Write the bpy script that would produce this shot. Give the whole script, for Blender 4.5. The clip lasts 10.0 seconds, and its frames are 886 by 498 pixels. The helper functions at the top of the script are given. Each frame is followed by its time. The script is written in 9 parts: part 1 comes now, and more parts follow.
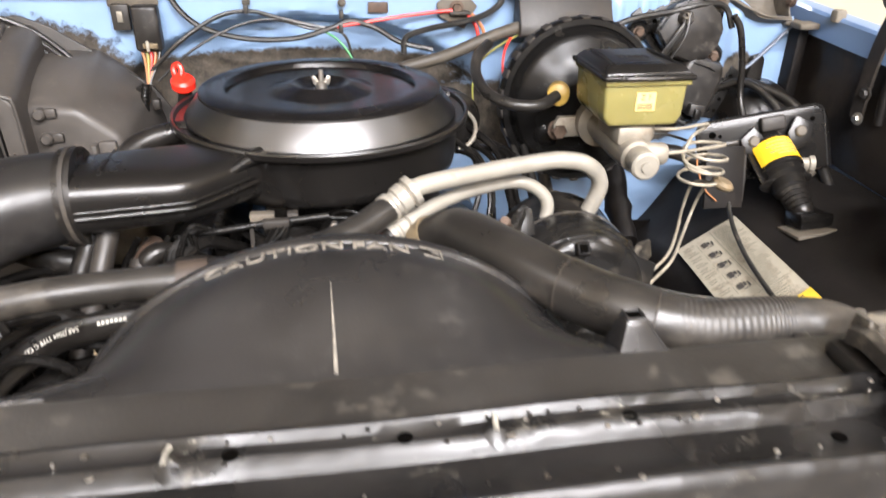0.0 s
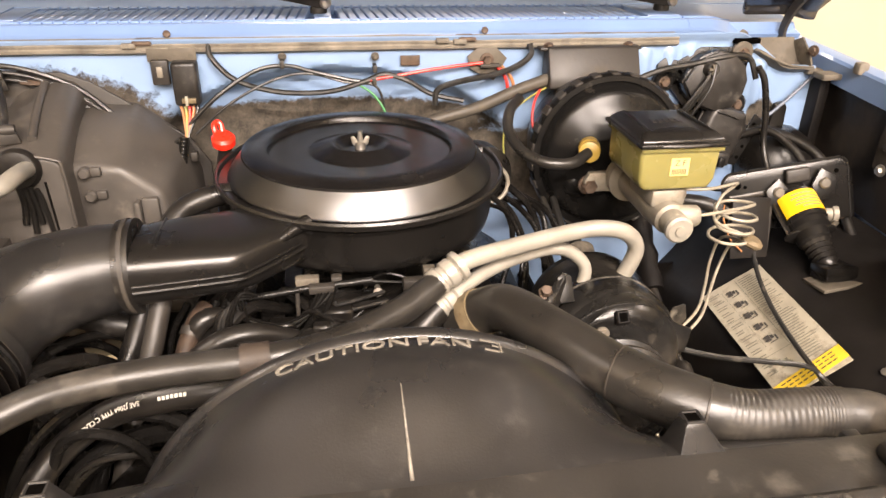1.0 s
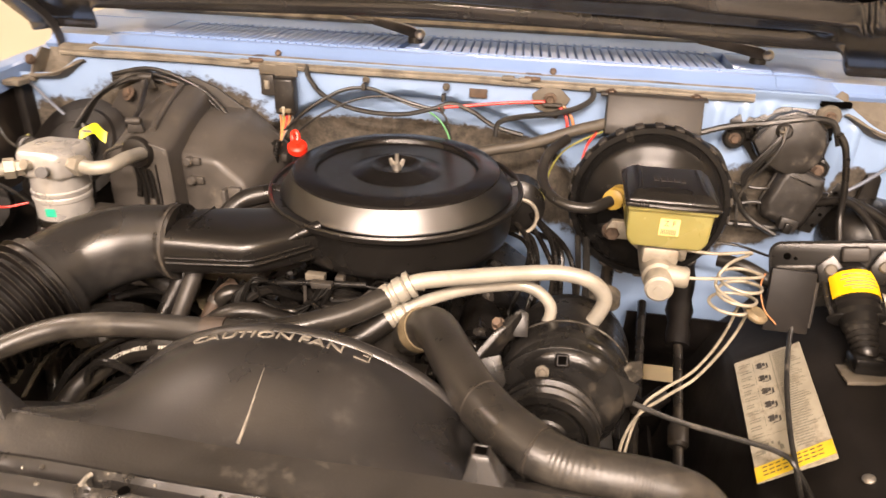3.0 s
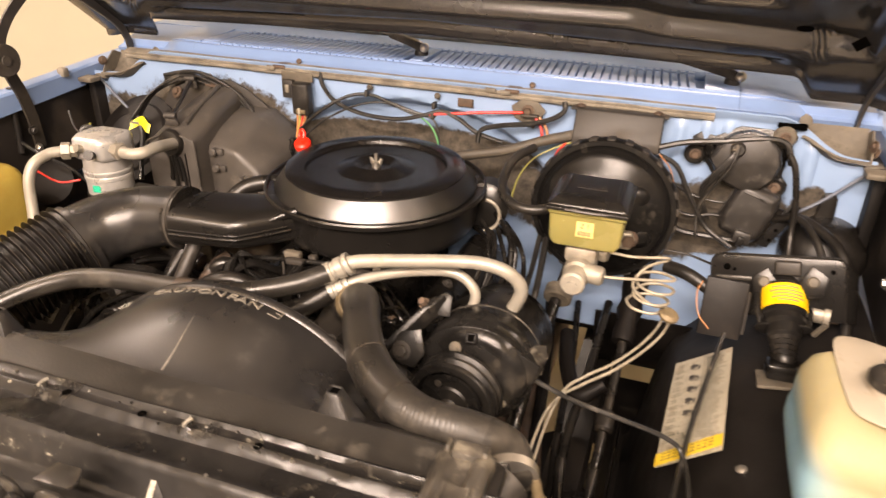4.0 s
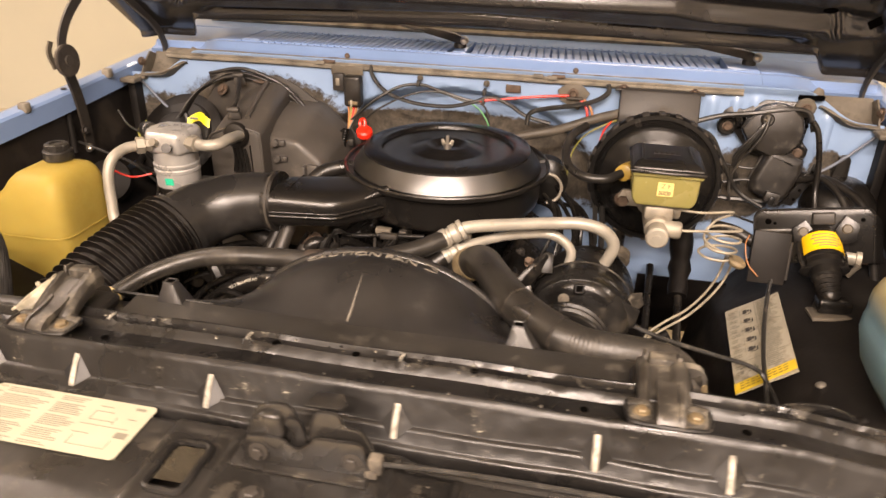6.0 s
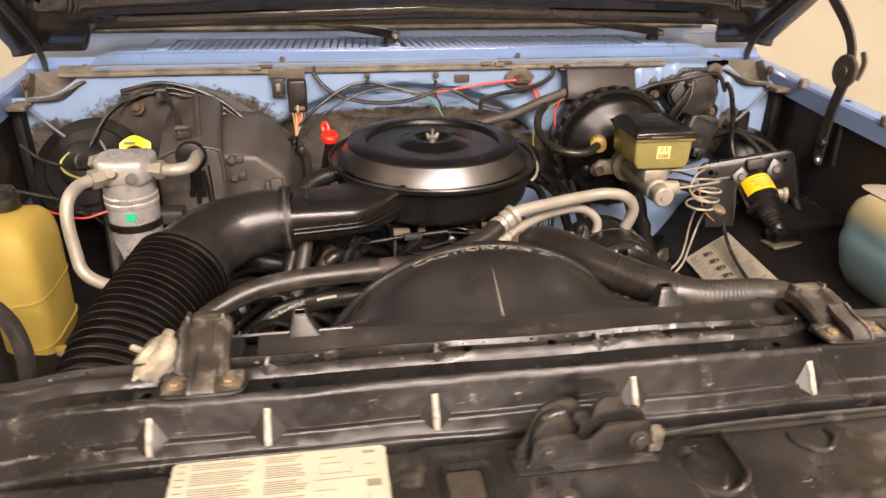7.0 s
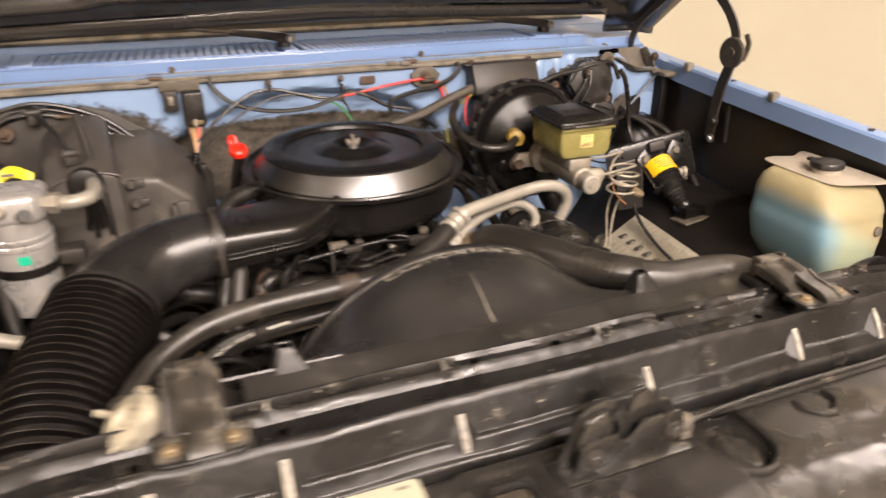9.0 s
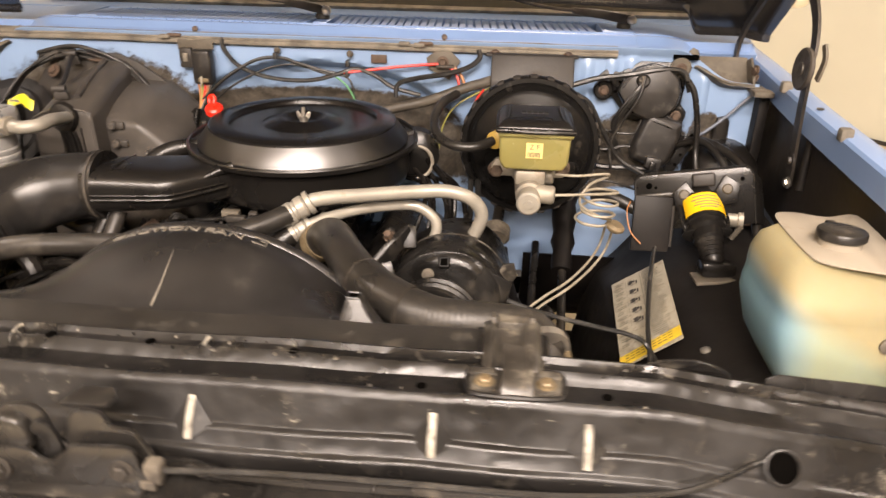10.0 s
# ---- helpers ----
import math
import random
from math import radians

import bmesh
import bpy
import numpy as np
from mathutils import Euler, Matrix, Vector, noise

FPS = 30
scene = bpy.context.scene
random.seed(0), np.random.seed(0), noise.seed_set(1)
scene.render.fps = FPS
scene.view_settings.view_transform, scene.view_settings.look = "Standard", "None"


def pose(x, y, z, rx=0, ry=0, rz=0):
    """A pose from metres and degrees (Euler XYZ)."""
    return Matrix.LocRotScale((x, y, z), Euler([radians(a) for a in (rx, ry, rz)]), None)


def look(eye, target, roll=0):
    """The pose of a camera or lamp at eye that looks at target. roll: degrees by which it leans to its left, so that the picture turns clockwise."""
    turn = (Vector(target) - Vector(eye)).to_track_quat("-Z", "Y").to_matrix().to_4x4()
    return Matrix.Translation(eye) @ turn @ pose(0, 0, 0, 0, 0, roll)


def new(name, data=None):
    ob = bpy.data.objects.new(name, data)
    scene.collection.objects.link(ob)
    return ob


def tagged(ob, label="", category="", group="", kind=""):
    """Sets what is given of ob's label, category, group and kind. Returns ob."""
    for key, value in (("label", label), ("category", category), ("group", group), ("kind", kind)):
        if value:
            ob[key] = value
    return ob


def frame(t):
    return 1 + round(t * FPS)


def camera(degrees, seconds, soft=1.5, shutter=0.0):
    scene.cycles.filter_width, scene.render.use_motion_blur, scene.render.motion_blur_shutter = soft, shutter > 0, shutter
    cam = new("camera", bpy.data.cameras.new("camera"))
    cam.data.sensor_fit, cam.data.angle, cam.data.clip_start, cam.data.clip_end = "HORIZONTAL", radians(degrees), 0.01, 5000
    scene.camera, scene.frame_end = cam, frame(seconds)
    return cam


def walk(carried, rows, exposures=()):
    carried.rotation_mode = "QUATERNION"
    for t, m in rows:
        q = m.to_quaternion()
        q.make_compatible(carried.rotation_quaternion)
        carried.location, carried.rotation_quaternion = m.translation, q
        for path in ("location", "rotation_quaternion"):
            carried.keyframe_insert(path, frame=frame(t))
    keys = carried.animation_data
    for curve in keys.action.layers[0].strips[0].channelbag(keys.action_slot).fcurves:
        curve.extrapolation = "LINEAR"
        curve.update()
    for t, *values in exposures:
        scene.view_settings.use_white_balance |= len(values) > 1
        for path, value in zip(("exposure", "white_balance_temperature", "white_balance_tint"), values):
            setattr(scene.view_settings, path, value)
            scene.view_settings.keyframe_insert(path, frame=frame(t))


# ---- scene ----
cam = camera(63.6, 10.0, 1.5, 0.4)
PATH = [
    (0, (-0.015, -0.276, 1.378), (0.287, 1.479, 0.469), 1.0),
    (0.5, (-0.051, -0.226, 1.439), (0.258, 1.529, 0.531), 1.1),
    (1, (-0.064, -0.253, 1.458), (0.237, 1.505, 0.553), 1.1),
    (1.5, (-0.064, -0.26, 1.468), (0.223, 1.5, 0.564), 1.1),
    (2, (-0.075, -0.253, 1.457), (0.199, 1.51, 0.554), 1.2),
    (2.5, (0.04, -0.297, 1.483), (0.161, 1.483, 0.58), 1.3),
    (2.7, (0.127, -0.315, 1.502), (0.068, 1.47, 0.601), 1.6),
    (3.8, (0.451, -0.381, 1.58), (-0.11, 1.313, 0.676), 1.2),
    (4, (0.504, -0.41, 1.587), (-0.067, 1.28, 0.682), 1.3),
    (4.5, (0.615, -0.45, 1.613), (0.036, 1.236, 0.707), 1.3),
    (5, (0.633, -0.475, 1.632), (0.059, 1.216, 0.733), 1.3),
    (5.5, (0.497, -0.548, 1.597), (-0.035, 1.164, 0.71), 1.7),
    (5.7, (0.402, -0.6, 1.582), (-0.092, 1.126, 0.701), 1.5),
    (6.8, (-0.124, -0.622, 1.536), (0.056, 1.174, 0.674), 1.1),
    (7, (-0.221, -0.62, 1.535), (0.078, 1.162, 0.677), 0.9),
    (7.5, (-0.449, -0.585, 1.571), (0.138, 1.125, 0.718), 0.8),
    (8, (-0.593, -0.545, 1.568), (0.106, 1.126, 0.719), 0.6),
    (8.5, (-0.597, -0.536, 1.554), (0.136, 1.12, 0.705), 0.5),
    (9, (-0.356, -0.531, 1.52), (0.334, 1.142, 0.67), 0.4),
    (9.5, (0.033, -0.492, 1.457), (0.333, 1.294, 0.608), 0.6),
    (10, (0.347, -0.508, 1.461), (0.192, 1.299, 0.617), 1.2),
]
EXPOSURES = [(0, 0.91, 5550, 14), (0.6, 0.90, 6150, 17), (1.2, 0.89, 6650, 19), (2.5, 0.87, 7000, 23), (4.0, 0.63, 7200, 23), (5.5, 0.41, 7200, 23), (7.0, 0.30, 6620, 22), (8.2, 0.27, 6420, 21), (9.2, 0.31, 6520, 20), (10.0, 0.37, 6620, 19)]
walk(cam, [(t, look(eye, target, roll)) for t, eye, target, roll in PATH], EXPOSURES)

# ---- light ----
world = bpy.data.worlds.new("garage_air")
scene.world = world
world.use_nodes = True
world.node_tree.nodes["Background"].inputs[0].default_value = (1.0, 0.93, 0.82, 1)
world.node_tree.nodes["Background"].inputs[1].default_value = 0.08


def ceiling_lamp(x, y, z, sx, sy, watts, warm=(1.0, 0.90, 0.77)):
    data = bpy.data.lights.new("tube_light", "AREA")
    data.shape, data.size, data.size_y, data.energy, data.color = "RECTANGLE", sx, sy, watts, warm
    ob = new("tube_light", data)
    ob.matrix_world = pose(x, y, z)
    return ob


ceiling_lamp(0.7, -1.7, 3.2, 1.5, 0.14, 150)
ceiling_lamp(-0.75, -2.6, 3.2, 1.5, 0.14, 135)
ceiling_lamp(0.9, -3.3, 3.2, 1.5, 0.14, 160)
ceiling_lamp(-0.5, -4.3, 3.2, 1.5, 0.14, 150)
ceiling_lamp(-2.4, 0.4, 3.2, 0.14, 1.5, 50)
ceiling_lamp(2.5, 0.4, 3.2, 0.14, 1.5, 40)
ceiling_lamp(0.3, 4.0, 3.2, 1.5, 0.14, 80)


# ---- materials ----
def mat(name, col, rough=0.5, metal=0.0, var=0.25, scale=25.0, bump=0.15, bscale=250.0, dust=None, dust_amt=0.0, dust_scale=9.0,
        coat=0.0, rough_var=0.12, sub=0.0, trans=0.0, scuff=None, spec=0.5, wave=0.0):
    """A worn surface: base colour that varies at two scales, dust or rust in patches, fine relief."""
    m = bpy.data.materials.new(name)
    m.use_nodes = True
    nt = m.node_tree
    nd, lk = nt.nodes, nt.links
    b = nd["Principled BSDF"]
    tc = nd.new("ShaderNodeTexCoord")
    n1 = nd.new("ShaderNodeTexNoise")
    n1.inputs["Scale"].default_value, n1.inputs["Detail"].default_value = scale, 6
    n2 = nd.new("ShaderNodeTexNoise")
    n2.inputs["Scale"].default_value, n2.inputs["Detail"].default_value = bscale, 4
    lk.new(tc.outputs["Object"], n1.inputs["Vector"])
    lk.new(tc.outputs["Object"], n2.inputs["Vector"])
    ramp = nd.new("ShaderNodeValToRGB")
    lo = [c * (1 - var) for c in col]
    hi = [min(1, c * (1 + var)) for c in col]
    ramp.color_ramp.elements[0].position, ramp.color_ramp.elements[1].position = 0.3, 0.7
    ramp.color_ramp.elements[0].color, ramp.color_ramp.elements[1].color = (*lo, 1), (*hi, 1)
    lk.new(n1.outputs["Fac"], ramp.inputs["Fac"])
    out = ramp.outputs["Color"]
    rr = nd.new("ShaderNodeMapRange")
    rr.inputs["From Min"].default_value, rr.inputs["From Max"].default_value = 0.3, 0.7
    rr.inputs["To Min"].default_value, rr.inputs["To Max"].default_value = max(0.02, rough - rough_var), min(1, rough + rough_var)
    lk.new(n1.outputs["Fac"], rr.inputs["Value"])
    rout = rr.outputs["Result"]
    if dust:
        n3 = nd.new("ShaderNodeTexNoise")
        n3.inputs["Scale"].default_value, n3.inputs["Detail"].default_value, n3.inputs["Roughness"].default_value = dust_scale, 9, 0.68
        lk.new(tc.outputs["Object"], n3.inputs["Vector"])
        mr = nd.new("ShaderNodeMapRange")
        mr.inputs["From Min"].default_value, mr.inputs["From Max"].default_value = 0.62 - 0.3 * dust_amt, 0.8 - 0.25 * dust_amt
        mr.inputs["To Max"].default_value = 0.9
        lk.new(n3.outputs["Fac"], mr.inputs["Value"])
        mx = nd.new("ShaderNodeMix")
        mx.data_type = "RGBA"
        lk.new(mr.outputs["Result"], mx.inputs["Factor"])
        lk.new(out, mx.inputs["A"])
        mx.inputs["B"].default_value = (*dust, 1)
        out = mx.outputs["Result"]
        ad = nd.new("ShaderNodeMath")
        ad.operation, ad.inputs[2].default_value = "MULTIPLY_ADD", 0
        ad.inputs[1].default_value = 0.35
        lk.new(mr.outputs["Result"], ad.inputs[0])
        lk.new(rout, ad.inputs[2])
        rout = ad.outputs[0]
    if scuff:
        # small chips and scratches where the paint is worn, in patches
        n4 = nd.new("ShaderNodeTexNoise")
        n4.inputs["Scale"].default_value, n4.inputs["Detail"].default_value, n4.inputs["Roughness"].default_value = 210, 6, 0.75
        n5 = nd.new("ShaderNodeTexNoise")
        n5.inputs["Scale"].default_value, n5.inputs["Detail"].default_value = 26, 4
        st = nd.new("ShaderNodeMapping")
        st.inputs["Scale"].default_value = (0.35, 1, 1)
        lk.new(tc.outputs["Object"], st.inputs["Vector"])
        lk.new(st.outputs["Vector"], n4.inputs["Vector"])
        lk.new(tc.outputs["Object"], n5.inputs["Vector"])
        s4 = nd.new("ShaderNodeMath")
        s4.operation, s4.inputs[1].default_value = "MULTIPLY_ADD", 0.6
        lk.new(n5.outputs["Fac"], s4.inputs[0])
        lk.new(n4.outputs["Fac"], s4.inputs[2])
        m4 = nd.new("ShaderNodeMapRange")
        m4.inputs["From Min"].default_value, m4.inputs["From Max"].default_value = 0.985, 1.07
        lk.new(s4.outputs[0], m4.inputs["Value"])
        mx4 = nd.new("ShaderNodeMix")
        mx4.data_type = "RGBA"
        lk.new(m4.outputs["Result"], mx4.inputs["Factor"])
        lk.new(out, mx4.inputs["A"])
        mx4.inputs["B"].default_value = (*scuff, 1)
        out = mx4.outputs["Result"]
    b.inputs["Specular IOR Level"].default_value = spec
    lk.new(out, b.inputs["Base Color"])
    lk.new(rout, b.inputs["Roughness"])
    b.inputs["Metallic"].default_value = metal
    b.inputs["Coat Weight"].default_value = coat
    b.inputs["Coat Roughness"].default_value = 0.12
    b.inputs["Subsurface Weight"].default_value = sub
    b.inputs["Subsurface Radius"].default_value = (0.03, 0.02, 0.01)
    b.inputs["Transmission Weight"].default_value = trans
    if bump:
        bp = nd.new("ShaderNodeBump")
        bp.inputs["Strength"].default_value, bp.inputs["Distance"].default_value = bump, 0.001
        lk.new(n2.outputs["Fac"], bp.inputs["Height"])
        lk.new(bp.outputs["Normal"], b.inputs["Normal"])
        if wave:
            # soft dents of the pressed sheet
            n6 = nd.new("ShaderNodeTexNoise")
            n6.inputs["Scale"].default_value, n6.inputs["Detail"].default_value = 16, 2
            lk.new(tc.outputs["Object"], n6.inputs["Vector"])
            bw = nd.new("ShaderNodeBump")
            bw.inputs["Strength"].default_value, bw.inputs["Distance"].default_value = 1.0, wave
            lk.new(n6.outputs["Fac"], bw.inputs["Height"])
            lk.new(bw.outputs["Normal"], bp.inputs["Normal"])
    return m


DUST = (0.095, 0.083, 0.066)
M_BLUE = mat("blue_body_paint", (0.195, 0.30, 0.52), 0.34, 0.0, 0.06, 6, 0.05, 300, coat=0.35, rough_var=0.06)
M_BLACK = mat("black_support_paint", (0.0125, 0.0117, 0.011), 0.31, 0.0, 0.4, 10, 0.25, 120, (0.075, 0.066, 0.052), 0.08, 26, coat=0.03, rough_var=0.14, scuff=(0.21, 0.195, 0.16), spec=0.30, wave=0.006)
M_DECK = mat("black_deck_paint", (0.017, 0.0156, 0.014), 0.30, 0.0, 0.35, 9, 0.2, 110, (0.10, 0.087, 0.068), 0.20, 14, coat=0.10, rough_var=0.14, scuff=(0.14, 0.125, 0.10), wave=0.003)
M_BRACK = mat("worn_bracket_steel", (0.034, 0.030, 0.025), 0.38, 0.1, 0.5, 25, 0.4, 120, (0.17, 0.15, 0.115), 0.38, 34, scuff=(0.26, 0.24, 0.20))
M_SHROUD = mat("black_shroud_plastic", (0.0165, 0.0155, 0.0148), 0.30, 0.0, 0.4, 7, 0.15, 500, (0.06, 0.054, 0.047), 0.15, 8, rough_var=0.10)
M_SATIN = mat("satin_black_enamel", (0.010, 0.009, 0.008), 0.29, 0.0, 0.15, 9, 0.03, 400, rough_var=0.04)
M_BOOST = mat("booster_enamel", (0.008, 0.0075, 0.007), 0.27, 0.0, 0.2, 9, 0.06, 300, DUST, 0.06, 16, rough_var=0.06, spec=0.22)
M_OILY = mat("oily_black_casing", (0.0095, 0.0088, 0.008), 0.30, 0.0, 0.4, 20, 0.4, 120, (0.05, 0.042, 0.032), 0.22, 16, rough_var=0.14, spec=0.34)
M_WORN = mat("bare_worn_edge", (0.31, 0.29, 0.245), 0.55, 0.15, 0.5, 90, 0.4, 300, (0.05, 0.045, 0.037), 0.4, 110)
M_LIDTOP = mat("flat_black_lid_enamel", (0.008, 0.0072, 0.0068), 0.24, 0.0, 0.15, 9, 0.05, 600, rough_var=0.04, spec=0.26)
M_BAND = mat("dark_chrome_band", (0.138, 0.138, 0.141), 0.36, 1.0, 0.05, 9, 0.02, 500, rough_var=0.03)
M_HOSE = mat("dusty_radiator_hose", (0.020, 0.018, 0.0155), 0.34, 0.0, 0.35, 14, 0.2, 300, (0.075, 0.064, 0.05), 0.22, 9)
M_ARM = mat("grimy_stay_steel", (0.050, 0.042, 0.034), 0.5, 0.15, 0.4, 30, 0.4, 150, (0.025, 0.02, 0.016), 0.4, 18)
M_RUBBER = mat("black_rubber", (0.012, 0.0105, 0.009), 0.32, 0.0, 0.3, 18, 0.2, 300, DUST, 0.05, 12)
M_RUBBERD = mat("dull_rubber", (0.011, 0.0095, 0.008), 0.36, 0.0, 0.3, 18, 0.25, 300, DUST, 0.10, 12, spec=0.46)
M_WIRE = mat("black_wire_sheath", (0.016, 0.015, 0.0135), 0.38, 0.0, 0.3, 30, 0.1, 300, DUST, 0.22, 25)
M_ALU = mat("oxidised_aluminium_tube", (0.30, 0.28, 0.238), 0.44, 0.25, 0.12, 30, 0.1, 300, (0.26, 0.22, 0.15), 0.10, 30)
M_CAN = mat("bare_aluminium_can", (0.52, 0.51, 0.49), 0.32, 0.55, 0.18, 22, 0.15, 160, (0.30, 0.28, 0.24), 0.22, 18, rough_var=0.12)
M_CAST = mat("dirty_cast_aluminium", (0.27, 0.245, 0.20), 0.5, 0.4, 0.2, 40, 0.3, 200, (0.16, 0.11, 0.06), 0.2, 25)
M_DULL = mat("scaled_cap_steel", (0.33, 0.30, 0.225), 0.55, 0.25, 0.35, 60, 0.6, 160, (0.11, 0.09, 0.06), 0.3, 32)
M_STEEL = mat("zinc_steel", (0.48, 0.45, 0.40), 0.36, 0.9, 0.15, 40, 0.1, 200, (0.16, 0.09, 0.04), 0.15, 30)
M_RUST = mat("rusty_bolt_steel", (0.095, 0.064, 0.045), 0.62, 0.3, 0.4, 80, 0.4, 400, (0.16, 0.13, 0.10), 0.25, 90)
M_GOLD = mat("yellow_zinc_bolt", (0.17, 0.13, 0.075), 0.5, 0.25, 0.3, 80, 0.3, 400, (0.12, 0.07, 0.03), 0.25, 90)
M_TAN = mat("grimy_tan_bracket", (0.115, 0.099, 0.076), 0.62, 0.1, 0.35, 25, 0.4, 150, (0.04, 0.034, 0.028), 0.35, 20)
M_SEAL = mat("grimy_cowl_seal", (0.185, 0.165, 0.132), 0.7, 0.0, 0.4, 25, 0.4, 150, (0.06, 0.052, 0.042), 0.4, 14)
M_LINER = mat("black_inner_fender", (0.0085, 0.007, 0.006), 0.55, 0.0, 0.4, 8, 0.5, 60, (0.03, 0.023, 0.017), 0.18, 5, spec=0.28)
M_INWALL = mat("dusty_inner_fender_paint", (0.016, 0.013, 0.011), 0.45, 0.0, 0.4, 8, 0.5, 60, (0.07, 0.054, 0.038), 0.32, 5)
M_CASE = mat("dusty_black_case", (0.029, 0.025, 0.021), 0.52, 0.0, 0.25, 12, 0.3, 120, (0.085, 0.07, 0.05), 0.3, 8)
M_HEATER = mat("dusty_heater_plastic", (0.060, 0.053, 0.046), 0.46, 0.0, 0.25, 12, 0.3, 120, (0.17, 0.148, 0.118), 0.32, 8)
M_ENGINE = mat("greasy_engine_black", (0.0085, 0.0075, 0.0065), 0.27, 0.0, 0.4, 20, 0.5, 90, (0.032, 0.024, 0.015), 0.15, 14, spec=0.4)
M_GREASE = mat("oil_soaked_rubber", (0.0070, 0.0063, 0.0056), 0.26, 0.0, 0.4, 20, 0.2, 200, (0.024, 0.019, 0.014), 0.10, 20, spec=0.22)
M_HOOD = mat("black_hood_underside", (0.0175, 0.0165, 0.0165), 0.17, 0.0, 0.2, 7, 0.03, 60, rough_var=0.04, spec=0.65)
M_YTANK = mat("aged_yellow_poly", (0.335, 0.248, 0.052), 0.60, 0.0, 0.18, 5, 0.05, 200, (0.27, 0.185, 0.03), 0.35, 4, sub=0.25, spec=0.25)
M_RES = mat("amber_reservoir_poly", (0.225, 0.20, 0.068), 0.30, 0.0, 0.14, 10, 0.05, 300, sub=0.2)
M_PLATE = mat("faded_grey_plastic", (0.30, 0.265, 0.21), 0.6, 0.0, 0.10, 20, 0.1, 300, (0.23, 0.19, 0.135), 0.25, 20)
M_CAP = mat("black_moulded_cap", (0.018, 0.016, 0.014), 0.42, 0.0, 0.3, 40, 0.3, 300, DUST, 0.2, 40)
M_RED = mat("red_plastic", (0.80, 0.03, 0.012), 0.30, 0.0, 0.08, 30, 0.05, 300)
M_YEL = mat("yellow_label_vinyl", (0.85, 0.52, 0.01), 0.38, 0.0, 0.06, 30, 0.05, 300)
M_YTAG = mat("bright_yellow_tag", (0.80, 0.72, 0.02), 0.40, 0.0, 0.06, 30, 0.05, 300)
M_YVALVE = mat("ochre_valve_plastic", (0.40, 0.265, 0.05), 0.4, 0.0, 0.15, 30, 0.1, 300)
# near-black inlays on closed surfaces; the shade inside holes is put into the colour
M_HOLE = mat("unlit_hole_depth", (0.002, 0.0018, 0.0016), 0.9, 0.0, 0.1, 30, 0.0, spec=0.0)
M_STRIP = mat("golden_strip_vinyl", (0.62, 0.43, 0.03), 0.45, 0.0, 0.2, 30, 0.05, 300, (0.34, 0.28, 0.17), 0.18, 40)
M_TRUNK = mat("dusty_loom_wrap", (0.060, 0.051, 0.039), 0.55, 0.0, 0.3, 40, 0.3, 300, (0.11, 0.095, 0.072), 0.4, 14)
M_OCHRE = mat("faded_ochre_tape", (0.33, 0.25, 0.11), 0.5, 0.0, 0.2, 40, 0.1, 300)
M_GREYB = mat("greyed_blue_paint", (0.13, 0.15, 0.19), 0.4, 0.2, 0.15, 20, 0.1, 300)
M_YPAPER = mat("yellowed_label", (0.72, 0.55, 0.20), 0.5, 0.0, 0.08, 25, 0.05, 300)
# near-black, low specular: bellows valleys and sheets below the bay carry painted shade
M_BELLOWS = mat("shade_black_rubber", (0.0055, 0.0045, 0.004), 0.5, 0.0, 0.3, 18, 0.2, 300, (0.03, 0.025, 0.018), 0.03, 12, spec=0.16)
M_BRAID = mat("braided_cable_sheath", (0.017, 0.0155, 0.014), 0.62, 0.0, 0.4, 60, 0.3, 400, (0.04, 0.036, 0.03), 0.15, 40, spec=0.2)
# shroud plastic made lighter: the flange's tan sheen is in the colour, with dust
M_FLANGE = mat("dust_and_sheen_plastic", (0.024, 0.022, 0.0195), 0.40, 0.0, 0.25, 9, 0.2, 300, (0.08, 0.071, 0.058), 0.16, 24)
# paler rubber: painted highlight on the bellows crests, scuff on the sleeve edges
M_FOLD = mat("fold_highlight_and_scuff", (0.036, 0.030, 0.024), 0.4, 0.0, 0.4, 30, 0.2, 300, (0.012, 0.01, 0.008), 0.35, 16)
M_BLINE = mat("weathered_brake_line", (0.30, 0.27, 0.21), 0.5, 0.3, 0.2, 60, 0.1, 300, (0.14, 0.11, 0.07), 0.3, 30)
M_PAPER = mat("soiled_white_label", (0.35, 0.32, 0.25), 0.55, 0.0, 0.15, 30, 0.08, 300, (0.15, 0.125, 0.09), 0.34, 30)
M_CREAM = mat("cream_paper_label", (0.335, 0.325, 0.245), 0.5, 0.0, 0.07, 25, 0.05, 300)
M_INK = mat("dark_ink", (0.05, 0.045, 0.04), 0.6, 0.0, 0.1, 30, 0.0)
M_GREYINK = mat("faded_ink", (0.16, 0.150, 0.115), 0.6, 0.0, 0.1, 30, 0.0)
M_WHITE = mat("white_print", (0.55, 0.53, 0.48), 0.5, 0.0, 0.05, 30, 0.0)
M_GREEN = mat("green_print", (0.22, 0.62, 0.05), 0.45, 0.0, 0.05, 30, 0.0)
M_TEAL = mat("teal_sticker", (0.0, 0.42, 0.25), 0.45, 0.0, 0.05, 30, 0.0)
M_BATT = mat("battery_case_plastic", (0.022, 0.020, 0.018), 0.45, 0.0, 0.2, 30, 0.15, 300)
M_REDWIRE = mat("red_wire", (0.55, 0.03, 0.02), 0.4, 0.0, 0.1, 30, 0.0)
M_ORWIRE = mat("orange_wire", (0.36, 0.15, 0.05), 0.45, 0.0, 0.1, 30, 0.0)
M_GRWIRE = mat("green_wire", (0.05, 0.24, 0.08), 0.45, 0.0, 0.1, 30, 0.0)
